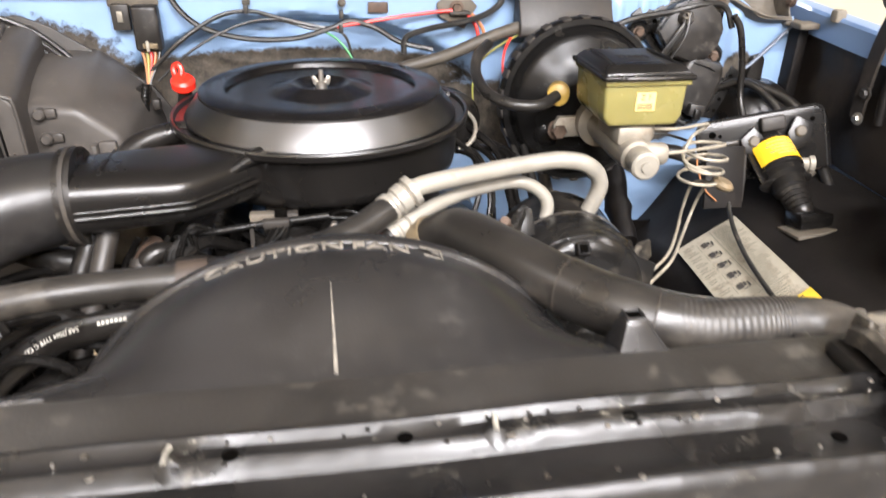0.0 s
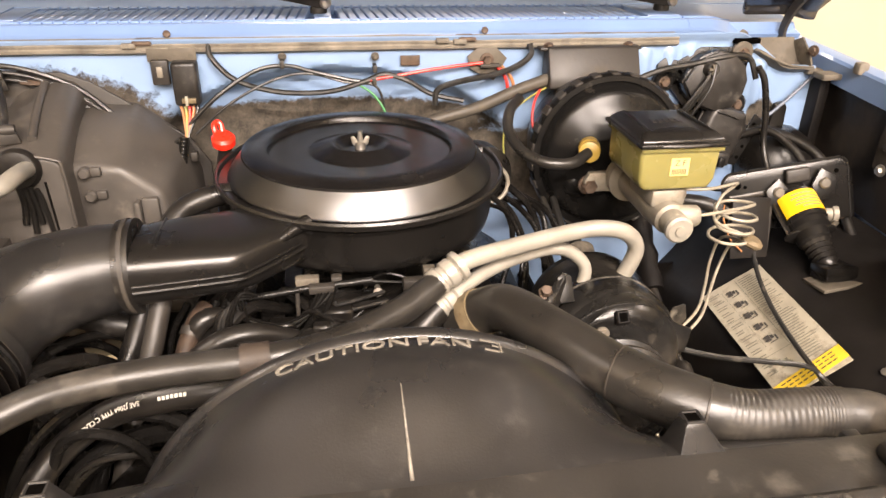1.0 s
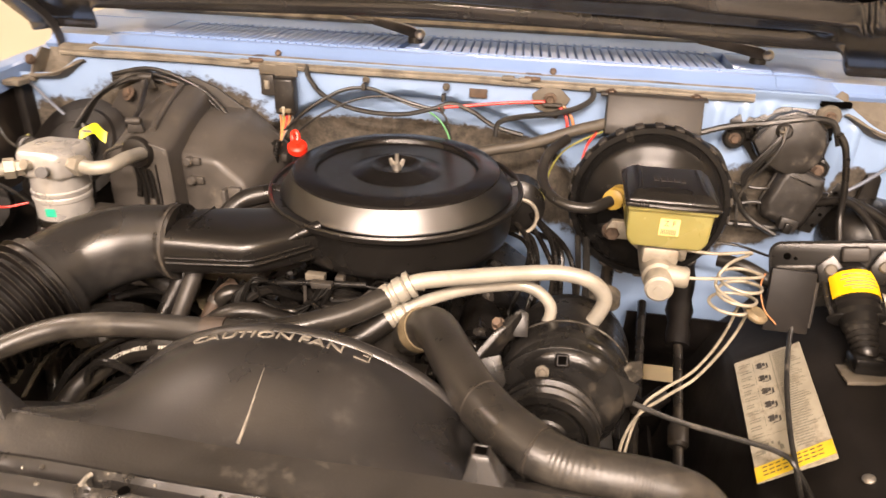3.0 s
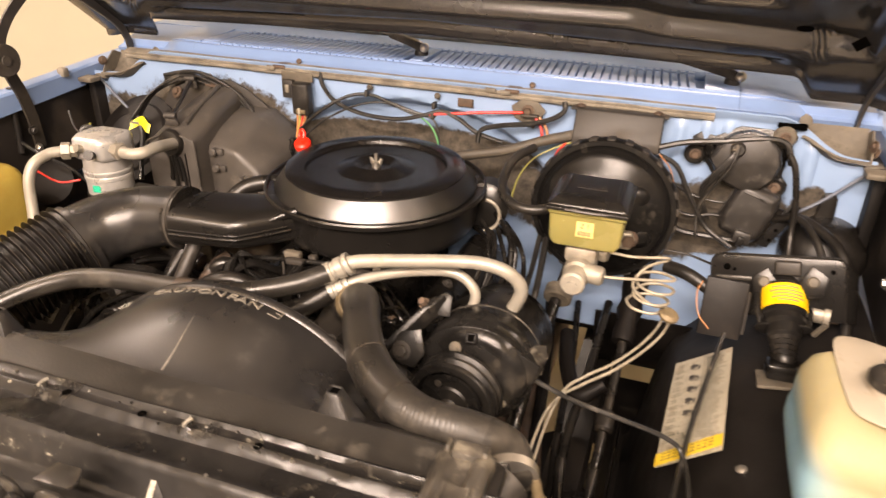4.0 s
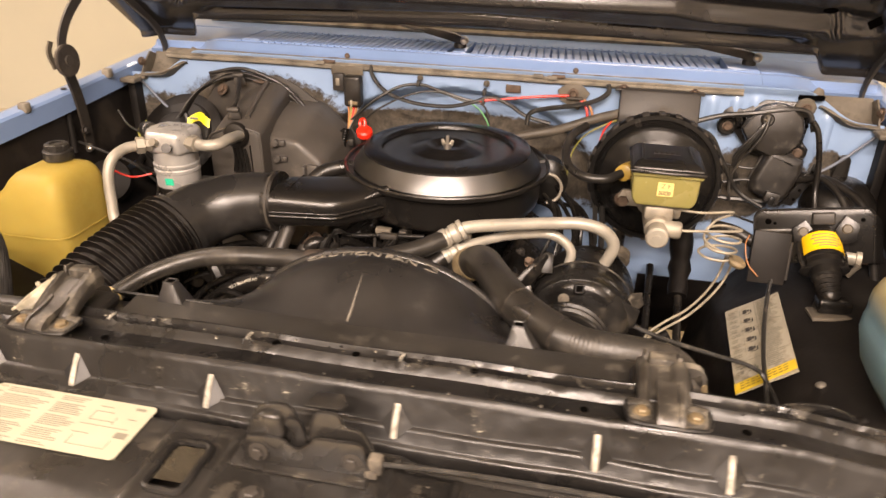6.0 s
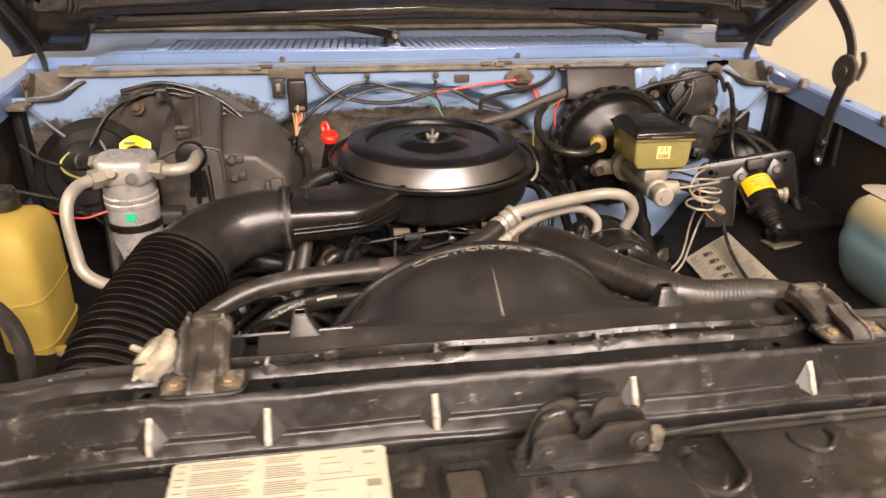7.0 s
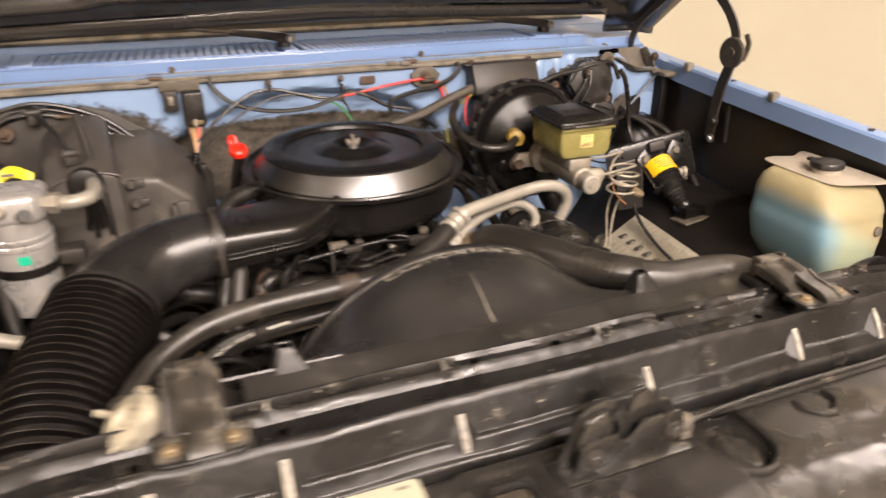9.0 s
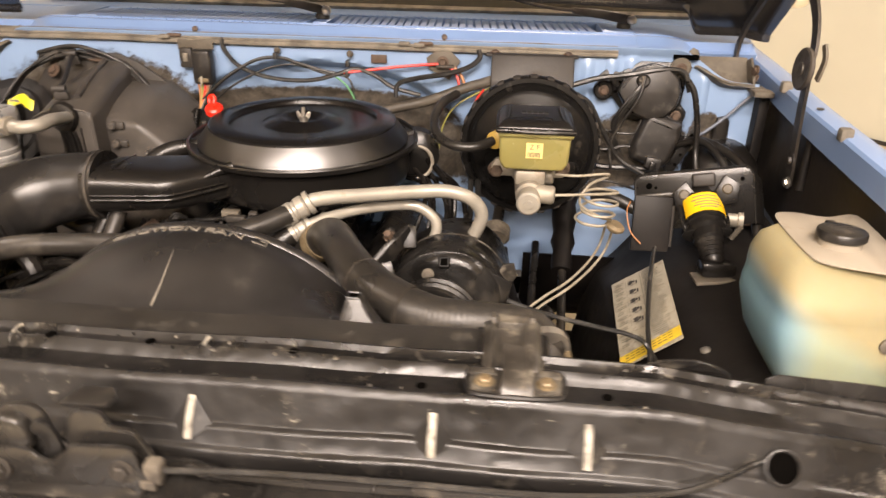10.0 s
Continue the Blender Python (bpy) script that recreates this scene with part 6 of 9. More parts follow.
def engine():
    t = thing("engine", (0, 0.6, 0.5), "greasy black V8 engine below the air cleaner", "engine")
    part("block", box(-0.20, 0.17, 0.36, 0.92, 0.55, 0.86, 0.02, 2), M_ENGINE, t)
    part("intake_manifold", box(-0.115, 0.08, 0.42, 0.90, 0.86, 0.945, 0.02, 2), M_ENGINE, t)
    for s in (1, -1):
        m = pose(-0.018 + s * 0.185, 0, 0.885, 0, s * 35, 0)
        part("valve_cover", box(-0.06, 0.06, 0.40, 0.90, -0.03, 0.035, 0.016, 3, m=m), M_ENGINE, t)
        for y in (0.45, 0.56, 0.67, 0.78):
            part("cover_bolt", hexbolt(m @ Vector((-s * 0.045, y, 0.034)), (s * 0.5, 0, 1), 0.007, 0.008), M_CASE, t)
        for y in (0.44, 0.58, 0.72, 0.86):
            part("exhaust_runner", tube([(-0.018 + s * 0.19, y, 0.83), (-0.018 + s * 0.25, y, 0.80), (-0.018 + s * 0.285, y + 0.02, 0.74)], 0.022, 10), M_EXH, t)
        part("manifold_log", tube([(-0.018 + s * 0.285, 0.42, 0.75), (-0.018 + s * 0.29, 0.65, 0.745), (-0.018 + s * 0.285, 0.9, 0.70)], 0.03, 10), M_EXH, t)
    part("throttle_body", lathe([(0.062, 0.945), (0.062, 0.985), (0.055, 0.99), (0.055, 1.022), (0.0, 1.022)], pose(-0.018, 0.70, 0), 30), M_ENGINE, t)
    part("thermostat_housing", lathe([(0.034, 0), (0.034, 0.03), (0.025, 0.045), (0.023, 0.075), (0.0, 0.075)], aim((0.03, 0.455, 0.945), (0.5, -0.25, 0.75)), 20), M_CASE, t)
    part("distributor", lathe([(0.05, 0), (0.055, 0.02), (0.05, 0.06), (0.03, 0.07), (0.0, 0.072)], pose(-0.01, 0.89, 0.93), 24), M_LINER, t)
    part("oil_fill", lathe([(0.022, 0), (0.022, 0.035), (0.03, 0.037), (0.03, 0.055), (0.0, 0.057)], aim((-0.20, 0.50, 0.915), (-0.45, -0.1, 0.9)), 20), M_SATIN, t)
    part("alternator", lathe([(0.0, -0.06), (0.06, -0.06), (0.07, -0.045), (0.07, 0.04), (0.06, 0.055), (0.03, 0.06), (0.0, 0.06)], aim((-0.275, 0.40, 0.80), (0, -1, 0)), 30), M_ENGINE, t, "greasy dark alternator")
    for a in range(10):
        an = a * math.pi / 5
        part("alternator_slot", box(-0.003, 0.003, 0.03, 0.055, 0.055, 0.0615, 0, m=aim((-0.275, 0.40, 0.80), (0, -1, 0), an)), M_INK, t)
    part("pump_pulley", lathe([(0.0, 0.0), (0.06, 0.0), (0.075, 0.004), (0.068, 0.012), (0.075, 0.02), (0.0, 0.02)], aim((-0.015, 0.33, 0.84), (0, -1, 0)), 36), M_ENGINE, t)
    # grey dipstick or filler tubes rising beside the elbow
    part("filler_tube", tube([(-0.285, 0.525, 1.02), (-0.31, 0.47, 0.95), (-0.345, 0.40, 0.85), (-0.36, 0.36, 0.76)], 0.013, 12), M_GREASE, t, "dull black filler tube")
    part("heater_hose", tube([(-0.10, 0.50, 0.95), (-0.17, 0.475, 0.985), (-0.225, 0.465, 0.965), (-0.27, 0.455, 0.90), (-0.30, 0.45, 0.80)], 0.014, 12), M_RUBBERD, t, "brown-black heater hose")
    part("heater_hose", tube([(-0.17, 0.56, 0.94), (-0.22, 0.52, 0.985), (-0.25, 0.51, 0.94), (-0.27, 0.50, 0.86)], 0.012, 12), M_RUBBER, t, "black hose with a clamp")
    part("linkage_rod", tube([(-0.176, 0.545, 0.993), (-0.095, 0.545, 1.003), (-0.018, 0.545, 1.009)], 0.0042, 10, smooth=False), M_OILY, t, "dull throttle linkage rod")
    part("linkage_rod", tube([(-0.018, 0.545, 1.007), (0.03, 0.545, 1.002), (0.07, 0.545, 0.998)], 0.0018, 8, smooth=False), M_OILY, t)
    for x0, z0, x1, z1 in ((-0.067, 0.986, -0.004, 0.998), (-0.078, 0.972, 0.0, 0.984)):
        part("cover_fold", tube([(x0, 0.53, z0 + 0.004), (x0 + 0.006, 0.528, z0), (x1 - 0.01, 0.528, z1), (x1, 0.53, z1 + 0.002)], 0.0030, 8, 4), M_OILY, t, "glinting folded edge")
    part("valley_plate", box(-0.10, 0.03, 0.535, 0.56, 0.940, 0.985, 0.004), M_GREASE, t)
    part("spring_post", tube([(-0.113, 0.545, 0.998), (-0.114, 0.545, 0.955)], 0.0028, 8, smooth=False), M_CASE, t)
    part("brass_fitting", lathe([(0.006, 0), (0.006, 0.012), (0.008, 0.013), (0.008, 0.020), (0.005, 0.021), (0.005, 0.028), (0.0, 0.028)], aim((-0.090, 0.54, 0.955), (0.05, 0, 1)), 10), M_TAN, t)
    part("bracket", box(-0.098, -0.066, 0.528, 0.540, 1.002, 1.013, 0.002), M_CASE, t, "dull bracket under the air cleaner")
    part("bracket", box(0.02, 0.06, 0.53, 0.545, 0.995, 1.012, 0.003), M_CASE, t)
    part("solenoid", lathe([(0.014, 0), (0.014, 0.035), (0.01, 0.04), (0.0, 0.042)], aim((0.04, 0.50, 0.97), (0.3, -0.5, 0.8)), 16), M_CASE, t)
    part("sensor", lathe([(0.011, 0), (0.011, 0.02), (0.007, 0.022), (0.007, 0.035), (0.0, 0.036)], aim((-0.03, 0.475, 0.95), (0.1, -0.4, 0.9)), 6), M_GOLD, t)
    part("connector", box(-0.115, -0.085, 0.552, 0.566, 1.000, 1.012, 0.002), M_TAN, t, "dull wiring connector")
    part("connector", box(-0.070, -0.056, 0.555, 0.568, 0.998, 1.010, 0.002), M_CASE, t)
    part("connector", box(0.050, 0.066, 0.560, 0.574, 1.000, 1.012, 0.002), M_TAN, t)
    part("linkage_pin", lathe([(0.004, 0), (0.004, 0.012), (0.006, 0.013), (0.006, 0.017), (0.0, 0.018)], aim((-0.012, 0.545, 0.998), (0, -1, 0.1)), 10), M_STEEL, t)
    part("linkage_spring", tube([(-0.01 + 0.0022 * k * 0.5, 0.512 + 0.0035 * math.cos(k * 1.3), 0.990 + 0.0035 * math.sin(k * 1.3)) for k in range(46)], 0.0009, 5, 1), M_STEEL, t)
    part("brown_hose", tube([(-0.225, 0.545, 0.985), (-0.238, 0.52, 0.975), (-0.25, 0.49, 0.945), (-0.265, 0.465, 0.88)], 0.0115, 12), M_EXH, t, "rust-brown heater hose")
    part("hose_clamp", tube([(-0.2395, 0.517, 0.9735), (-0.2425, 0.510, 0.9665)], 0.0132, 14, smooth=False), M_CASE, t)
    part("support_tube", tube([(-0.268, 0.515, 1.018), (-0.285, 0.475, 0.955), (-0.312, 0.425, 0.87), (-0.33, 0.39, 0.79)], 0.0125, 14), M_CASE, t, "dull black support tube")
    rnd = random.Random(21)
    for i in range(22):
        x, y = rnd.uniform(-0.19, 0.15), rnd.uniform(0.42, 0.58)
        k = rnd.uniform(0.01, 0.022)
        part("fitting", box(x - k, x + k, y - k * 0.6, y + k * 0.6, 0.93, 0.95 + rnd.uniform(0.0, 0.035), 0.003, 1), rnd.choice((M_ENGINE, M_ENGINE, M_GREASE, M_GREASE)), t)
    for i in range(7):
        x, y = rnd.uniform(-0.18, 0.12), rnd.uniform(0.40, 0.52)
        part("bolt", hexbolt((x, y, 0.95 + rnd.uniform(0, 0.02)), (rnd.uniform(-0.4, 0.4), -0.5, 0.8), 0.006, 0.008), rnd.choice((M_CASE, M_STEEL, M_RUST)), t)
    return t


engine()


def harness(name, pts, r, material, label, category="cable", seg=8, sub=6):
    p = Vector(pts[len(pts) // 2])
    return solo(name, tube(pts, r, seg, sub), material, p, label, category, "engine bay wiring")


rnd = random.Random(5)
# loom of parallel leads that sags in front of the air cleaner, and its branch down to the engine
for i in range(6):
    o = 0.0042 * (i - 2.5)
    harness("engine_loom", [(-0.188 + o, 0.520, 1.004), (-0.184 + o, 0.522, 0.985 - o), (-0.170 + o * 0.6, 0.524, 0.969 - o), (-0.150, 0.524, 0.958 - o), (-0.130, 0.524, 0.956 - o), (-0.108 - o * 0.6, 0.526, 0.967 - o), (-0.088 - o, 0.528, 0.988 - o * 0.5), (-0.074 - o, 0.53, 1.008)],
            0.0019, (M_GREASE, M_WIRE, M_GREASE, M_WIRE, M_GREASE, M_GREASE)[i], "thin black lead of the sagging engine loom")
for i in range(5):
    o = 0.0052 * (i - 2)
    harness("engine_loom", [(-0.170 + o, 0.522, 1.010), (-0.186 + o * 0.8, 0.514, 1.008 + o), (-0.199 + o * 0.8, 0.508, 0.990), (-0.203 + o, 0.504, 0.965), (-0.201 + o, 0.50, 0.935), (-0.195 + o, 0.49, 0.89)],
            0.0027, (M_GREASE, M_WIRE, M_WIRE, M_GREASE, M_GREASE)[i], "black taped engine loom hanging down")
harness("engine_loom", [(-0.198, 0.50, 0.965), (-0.175, 0.505, 0.945), (-0.150, 0.51, 0.940), (-0.118, 0.515, 0.943), (-0.095, 0.52, 0.955), (-0.080, 0.525, 0.978), (-0.068, 0.53, 1.003)], 0.0042, M_GREASE, "black engine wiring loom in front of the air cleaner")
for i in range(8):
    x = 0.19 + 0.011 * i + rnd.uniform(-0.012, 0.012)
    harness("spark_plug_lead", [(x - 0.05, 0.80 + rnd.uniform(-0.02, 0.03), 1.0 + rnd.uniform(0, 0.05)), (x + rnd.uniform(-0.01, 0.01), 0.74 + rnd.uniform(-0.02, 0.02), 1.01), (x + 0.012, 0.69, 0.965 + rnd.uniform(-0.02, 0.01)),
                                (x + rnd.uniform(-0.01, 0.02), 0.66 - 0.012 * i, 0.91), (x - 0.005, 0.60, 0.84)], rnd.choice((0.0035, 0.0045, 0.006)), M_GREASE, "black spark plug lead beside the air cleaner")
# dark hoses and cables between elbow, bellows and engine
for i in range(16):
    x, y = rnd.uniform(-0.45, -0.29), rnd.uniform(0.36, 0.55)
    z = 0.86 + rnd.uniform(0.0, 0.10)
    dx, dy = rnd.uniform(0.04, 0.10) * rnd.choice((-1, 1)), rnd.uniform(-0.06, 0.08)
    harness("side_hose", [(x - dx, y - dy, z - 0.07), (x - dx * 0.6, y - dy * 0.5, z - 0.01), (x, y, z + 0.012), (x + dx * 0.6, y + dy * 0.5, z), (x + dx, y + dy, z - 0.06)],
            rnd.choice((0.004, 0.006, 0.009, 0.013)), rnd.choice((M_GREASE, M_GREASE, M_RUBBER, M_ENGINE, M_GREASE)), "dark rubber hose beside the engine", "hose")
# dark hoses and looms in the valley round the carburettor
for i in range(24):
    x, y = rnd.uniform(-0.20, 0.13), rnd.uniform(0.42, 0.56)
    z = 0.945 + 0.10 * (y - 0.40) + rnd.uniform(-0.02, 0.035)
    dx, dy = rnd.uniform(0.03, 0.09) * rnd.choice((-1, 1)), rnd.uniform(0.02, 0.08)
    harness("valley_hose", [(x - dx, y - dy * 0.4, z - 0.05), (x - dx * 0.6, y - dy * 0.5, z - 0.005), (x, y, z + rnd.uniform(0.0, 0.02)), (x + dx * 0.6, y + dy * 0.4, z + rnd.uniform(-0.01, 0.02)), (x + dx, y + dy, z - 0.03)],
            rnd.choice((0.002, 0.003, 0.004, 0.0055, 0.008)), rnd.choice((M_GREASE, M_GREASE, M_GREASE, M_GREASE, M_ENGINE)), "greasy black hose in the engine valley", "hose")
for i in range(5):
    harness("spark_plug_lead", [(-0.20 - 0.012 * i, 0.55, 0.99), (-0.225 - 0.012 * i, 0.50 + 0.01 * i, 0.94), (-0.22 - 0.012 * i, 0.47, 0.86), (-0.21, 0.46, 0.80)], 0.0042, M_GREASE,
            "black spark plug lead beside the air cleaner")


# ---- brakes and firewall fittings ----
def booster():
    t = thing("brake_booster", (0.394, 0.85, 1.06), "glossy black round vacuum brake booster", "brake booster")
    m = aim((0.394, 0.96, 1.058), (0, -1, 0.06))
    part("shell", lathe([(0.0, 0.0), (0.085, 0.0), (0.105, 0.02), (0.118, 0.07), (0.122, 0.118), (0.1305, 0.122), (0.1325, 0.128), (0.1325, 0.142), (0.129, 0.148), (0.121, 0.149), (0.1185, 0.1465), (0.1165, 0.150),
                         (0.112, 0.161), (0.108, 0.1655), (0.102, 0.168), (0.088, 0.176), (0.070, 0.1845), (0.054, 0.190), (0.044, 0.193), (0.0, 0.194)], m, 72), M_BOOST, t)
    for dx, dy, sx, sy in ((0.052, 0.042, 0.030, 0.024), (0.060, -0.030, 0.034, 0.024), (-0.055, -0.040, 0.030, 0.026)):
        part("pressed_boss", lathe([(1.0, 0.0), (0.92, 0.35), (0.7, 0.8), (0.4, 0.97), (0.0, 1.0)], m @ Matrix.Translation((dx, dy, 0.171)) @ Matrix.Diagonal((sx, sy, 0.014, 1)), 28), M_BOOST, t)
    for i in range(26):
        part("crimp_tab", box(-0.0075, 0.0075, 0.1285, 0.1336, 0.122, 0.149, 0.002, 1, m=m @ Matrix.Rotation(i * 2 * math.pi / 26, 4, "Z")), M_CASE, t)
    v = part("check_valve", lathe([(0.017, -0.03), (0.017, 0.0), (0.0135, 0.003), (0.0135, 0.012), (0.016, 0.013), (0.016, 0.019), (0.011, 0.021), (0.0, 0.021)], aim((0.335, 0.752, 1.098), (-0.35, -1, 0.15)), 24), M_YVALVE, t,
             "ochre plastic check valve")
    part("stud_nut", hexbolt((0.452, 0.742, 1.052), (0, -1, 0), 0.012, 0.016, 1.3), M_RUST, t)
    part("stud_nut", hexbolt((0.335, 0.742, 1.045), (0, -1, 0), 0.012, 0.016, 1.3), M_RUST, t)
    h = [(0.326, 0.733, 1.100), (0.295, 0.712, 1.093), (0.255, 0.715, 1.094), (0.225, 0.745, 1.103), (0.215, 0.79, 1.12), (0.225, 0.83, 1.14), (0.25, 0.87, 1.15)]
    part("vacuum_hose", tube(h, 0.0085, 14, 8), M_HOSE, t, "dull black vacuum hose")
    return t


booster()


def master_cylinder():
    t = thing("master_cylinder", (0.392, 0.63, 1.05), "cast brake master cylinder under an amber fluid reservoir", "master cylinder")
    part("barrel", lathe([(0.0, 0.0), (0.016, 0.0), (0.018, 0.004), (0.018, 0.02), (0.022, 0.024), (0.024, 0.07), (0.024, 0.16), (0.036, 0.165), (0.036, 0.185), (0.0, 0.186)], aim((0.390, 0.548, 1.058), (0.02, 1, 0.02)), 28),
         M_CAST, t)
    part("front_plug", lathe([(0.0, 0.0), (0.007, 0.0), (0.007, 0.003), (0.016, 0.003), (0.019, 0.006), (0.019, 0.013), (0.015, 0.016), (0.0, 0.016)], aim((0.389, 0.534, 1.057), (0.02, 1, 0.02)), 28), M_ALU, t,
         "round pale end plug")
    part("flange", slab([(-0.062, -0.016), (0.062, -0.016), (0.07, 0.0), (0.062, 0.016), (-0.062, 0.016), (-0.07, 0.0)], 0.012, aim((0.394, 0.742, 1.052), (0, -1, 0)), 0.003), M_CAST, t)
    part("neck", box(0.366, 0.416, 0.585, 0.665, 1.07, 1.096, 0.006), M_CAST, t)
    for y, z in ((0.575, 1.062), (0.625, 1.078)):
        part("outlet_boss", lathe([(0.015, -0.01), (0.015, 0.022), (0.012, 0.026), (0.0, 0.027)], aim((0.405, y, z), (1, -0.15, 0)), 16), M_CAST, t)
    body = slab([(-0.046, 0.0), (0.046, 0.0), (0.054, 0.012), (0.056, 0.058), (-0.056, 0.058), (-0.054, 0.012)], 0.112, pose(0.394, 0.690, 1.099, 90, 0, 0), 0.005, 3)
    r = part("reservoir", body, M_RES, t, "translucent amber fluid reservoir")
    part("reservoir_skirt", box(0.336, 0.453, 0.573, 0.696, 1.153, 1.161, 0.003), M_RES, r)
    lid = part("lid", box(0.332, 0.456, 0.568, 0.701, 1.160, 1.167, 0.003, 2), M_SATIN, t, "glossy black reservoir lid")
    tops = [[(0.394 + x * q, 0.634 + y * q + o, z) for x, y in ((-0.058, -0.060), (0.058, -0.060), (0.058, 0.062), (-0.058, 0.062))] for z, q, o in ((1.166, 1.0, 0.0), (1.170, 0.97, 0.0), (1.1765, 0.84, 0.003), (1.1775, 0.80, 0.003))]
    part("lid_top", loft(tops, 0.002, 2), M_SATIN, lid)
    for sx in (-1, 1):
        part("lid_rib", tube([(0.394 + sx * 0.050, 0.582, 1.171), (0.394 + sx * 0.042, 0.598, 1.177), (0.394 + sx * 0.040, 0.676, 1.178), (0.394 + sx * 0.046, 0.690, 1.172)], 0.0024, 8, 4), M_SATIN, lid)
    part("lid_bail", tube([(0.333, 0.575, 1.163), (0.394, 0.5665, 1.164), (0.455, 0.575, 1.163)], 0.0022, 6, 5), M_CASE, lid, "wire bail along the lid")
    part("lid_emboss", bars([(0.372 + 0.009 * i, 0.628, 0.006, 0.014) for i in range(5)], 0.0008, pose(0, 0, 1.1778)), M_CASE, lid, "raised unreadable emboss")
    lb = part("label", box(0.381, 0.407, 0.5765, 0.5785, 1.120, 1.144, 0), M_YPAPER, r, "small cream label")
    bm = words("Z F", 0.0115, 0.0002)
    bm.transform(pose(0.394, 0.5763, 1.1375, 90, 0, 0))
    part("lettering", bm, M_INK, lb)
    part("code_bars", bars([(0.3835 + 0.0023 * i, 1.1215, 0.0013, 0.008) for i in range(9)], 0.0003, Matrix(((1, 0, 0, 0), (0, 0, 1, 0.5761), (0, 1, 0, 0), (0, 0, 0, 1)))), M_INK, lb)
    return t


master_cylinder()


def brake_line(pts, r=0.0029, material=None):
    p = Vector(pts[0])
    return solo("brake_line", tube(pts, r * 0.82, 8, 8), material or M_BLINE, p, "bare steel brake line coiled below the master cylinder", "brake line", "brake lines")


coil = []
for i in range(26):
    a = i * 0.72
    k = 1 + 0.22 * math.sin(i * 0.9)
    coil.append((0.502 + 0.028 * k * math.cos(a), 0.60 + 0.024 * k * math.sin(a), 1.060 - 0.0020 * i))
brake_line([(0.43, 0.572, 1.062), (0.46, 0.575, 1.063)] + coil + [(0.530, 0.66, 0.98), (0.524, 0.668, 0.935), (0.50, 0.63, 0.915), (0.464, 0.58, 0.903), (0.425, 0.555, 0.885), (0.395, 0.535, 0.86), (0.375, 0.49, 0.80), (0.365, 0.40, 0.70), (0.36, 0.30, 0.60)])
brake_line([(0.43, 0.622, 1.080), (0.47, 0.62, 1.080), (0.515, 0.63, 1.082), (0.52, 0.64, 1.074), (0.49, 0.62, 1.065), (0.475, 0.60, 1.04), (0.505, 0.575, 1.028), (0.53, 0.60, 1.012), (0.540, 0.65, 0.97), (0.532, 0.655, 0.93),
            (0.505, 0.622, 0.908), (0.466, 0.571, 0.896), (0.425, 0.545, 0.877), (0.385, 0.52, 0.85), (0.365, 0.48, 0.80), (0.355, 0.39, 0.70), (0.35, 0.29, 0.60)])
solo("hose_end_clip", lathe([(0.012, 0), (0.016, 0.004), (0.016, 0.008), (0.011, 0.012)], aim((0.533, 0.592, 1.0), (0.3, -0.2, 1)), 18), M_GOLD, (0.533, 0.592, 1.0), "small tan plastic ring on the brake lines", "clip")


def cover_box():
    t = thing("junction_cover", (0.393, 0.93, 1.18), "dusty dark plastic cover above the brake booster", "cover")
    own = slab([(0.0, 0.0), (0.028, 0.002), (0.052, -0.045), (0.055, -0.062), (0.046, -0.066), (0.0, -0.066)], 0.162, Matrix(((0, 0, 1, 0.312), (-1, 0, 0, 0.957), (0, 1, 0, 1.217), (0, 0, 0, 1))), 0.004, 2)
    part("cover", own, M_CASE, t)
    part("top_flange", box(0.300, 0.482, 0.935, 0.96, 1.212, 1.217, 0.002), M_CASE, t)
    for x in (0.318, 0.462):
        part("screw", hexbolt((x, 0.945, 1.217), (0, -0.3, 1), 0.007, 0.006), M_RUST, t)
    return t


cover_box()


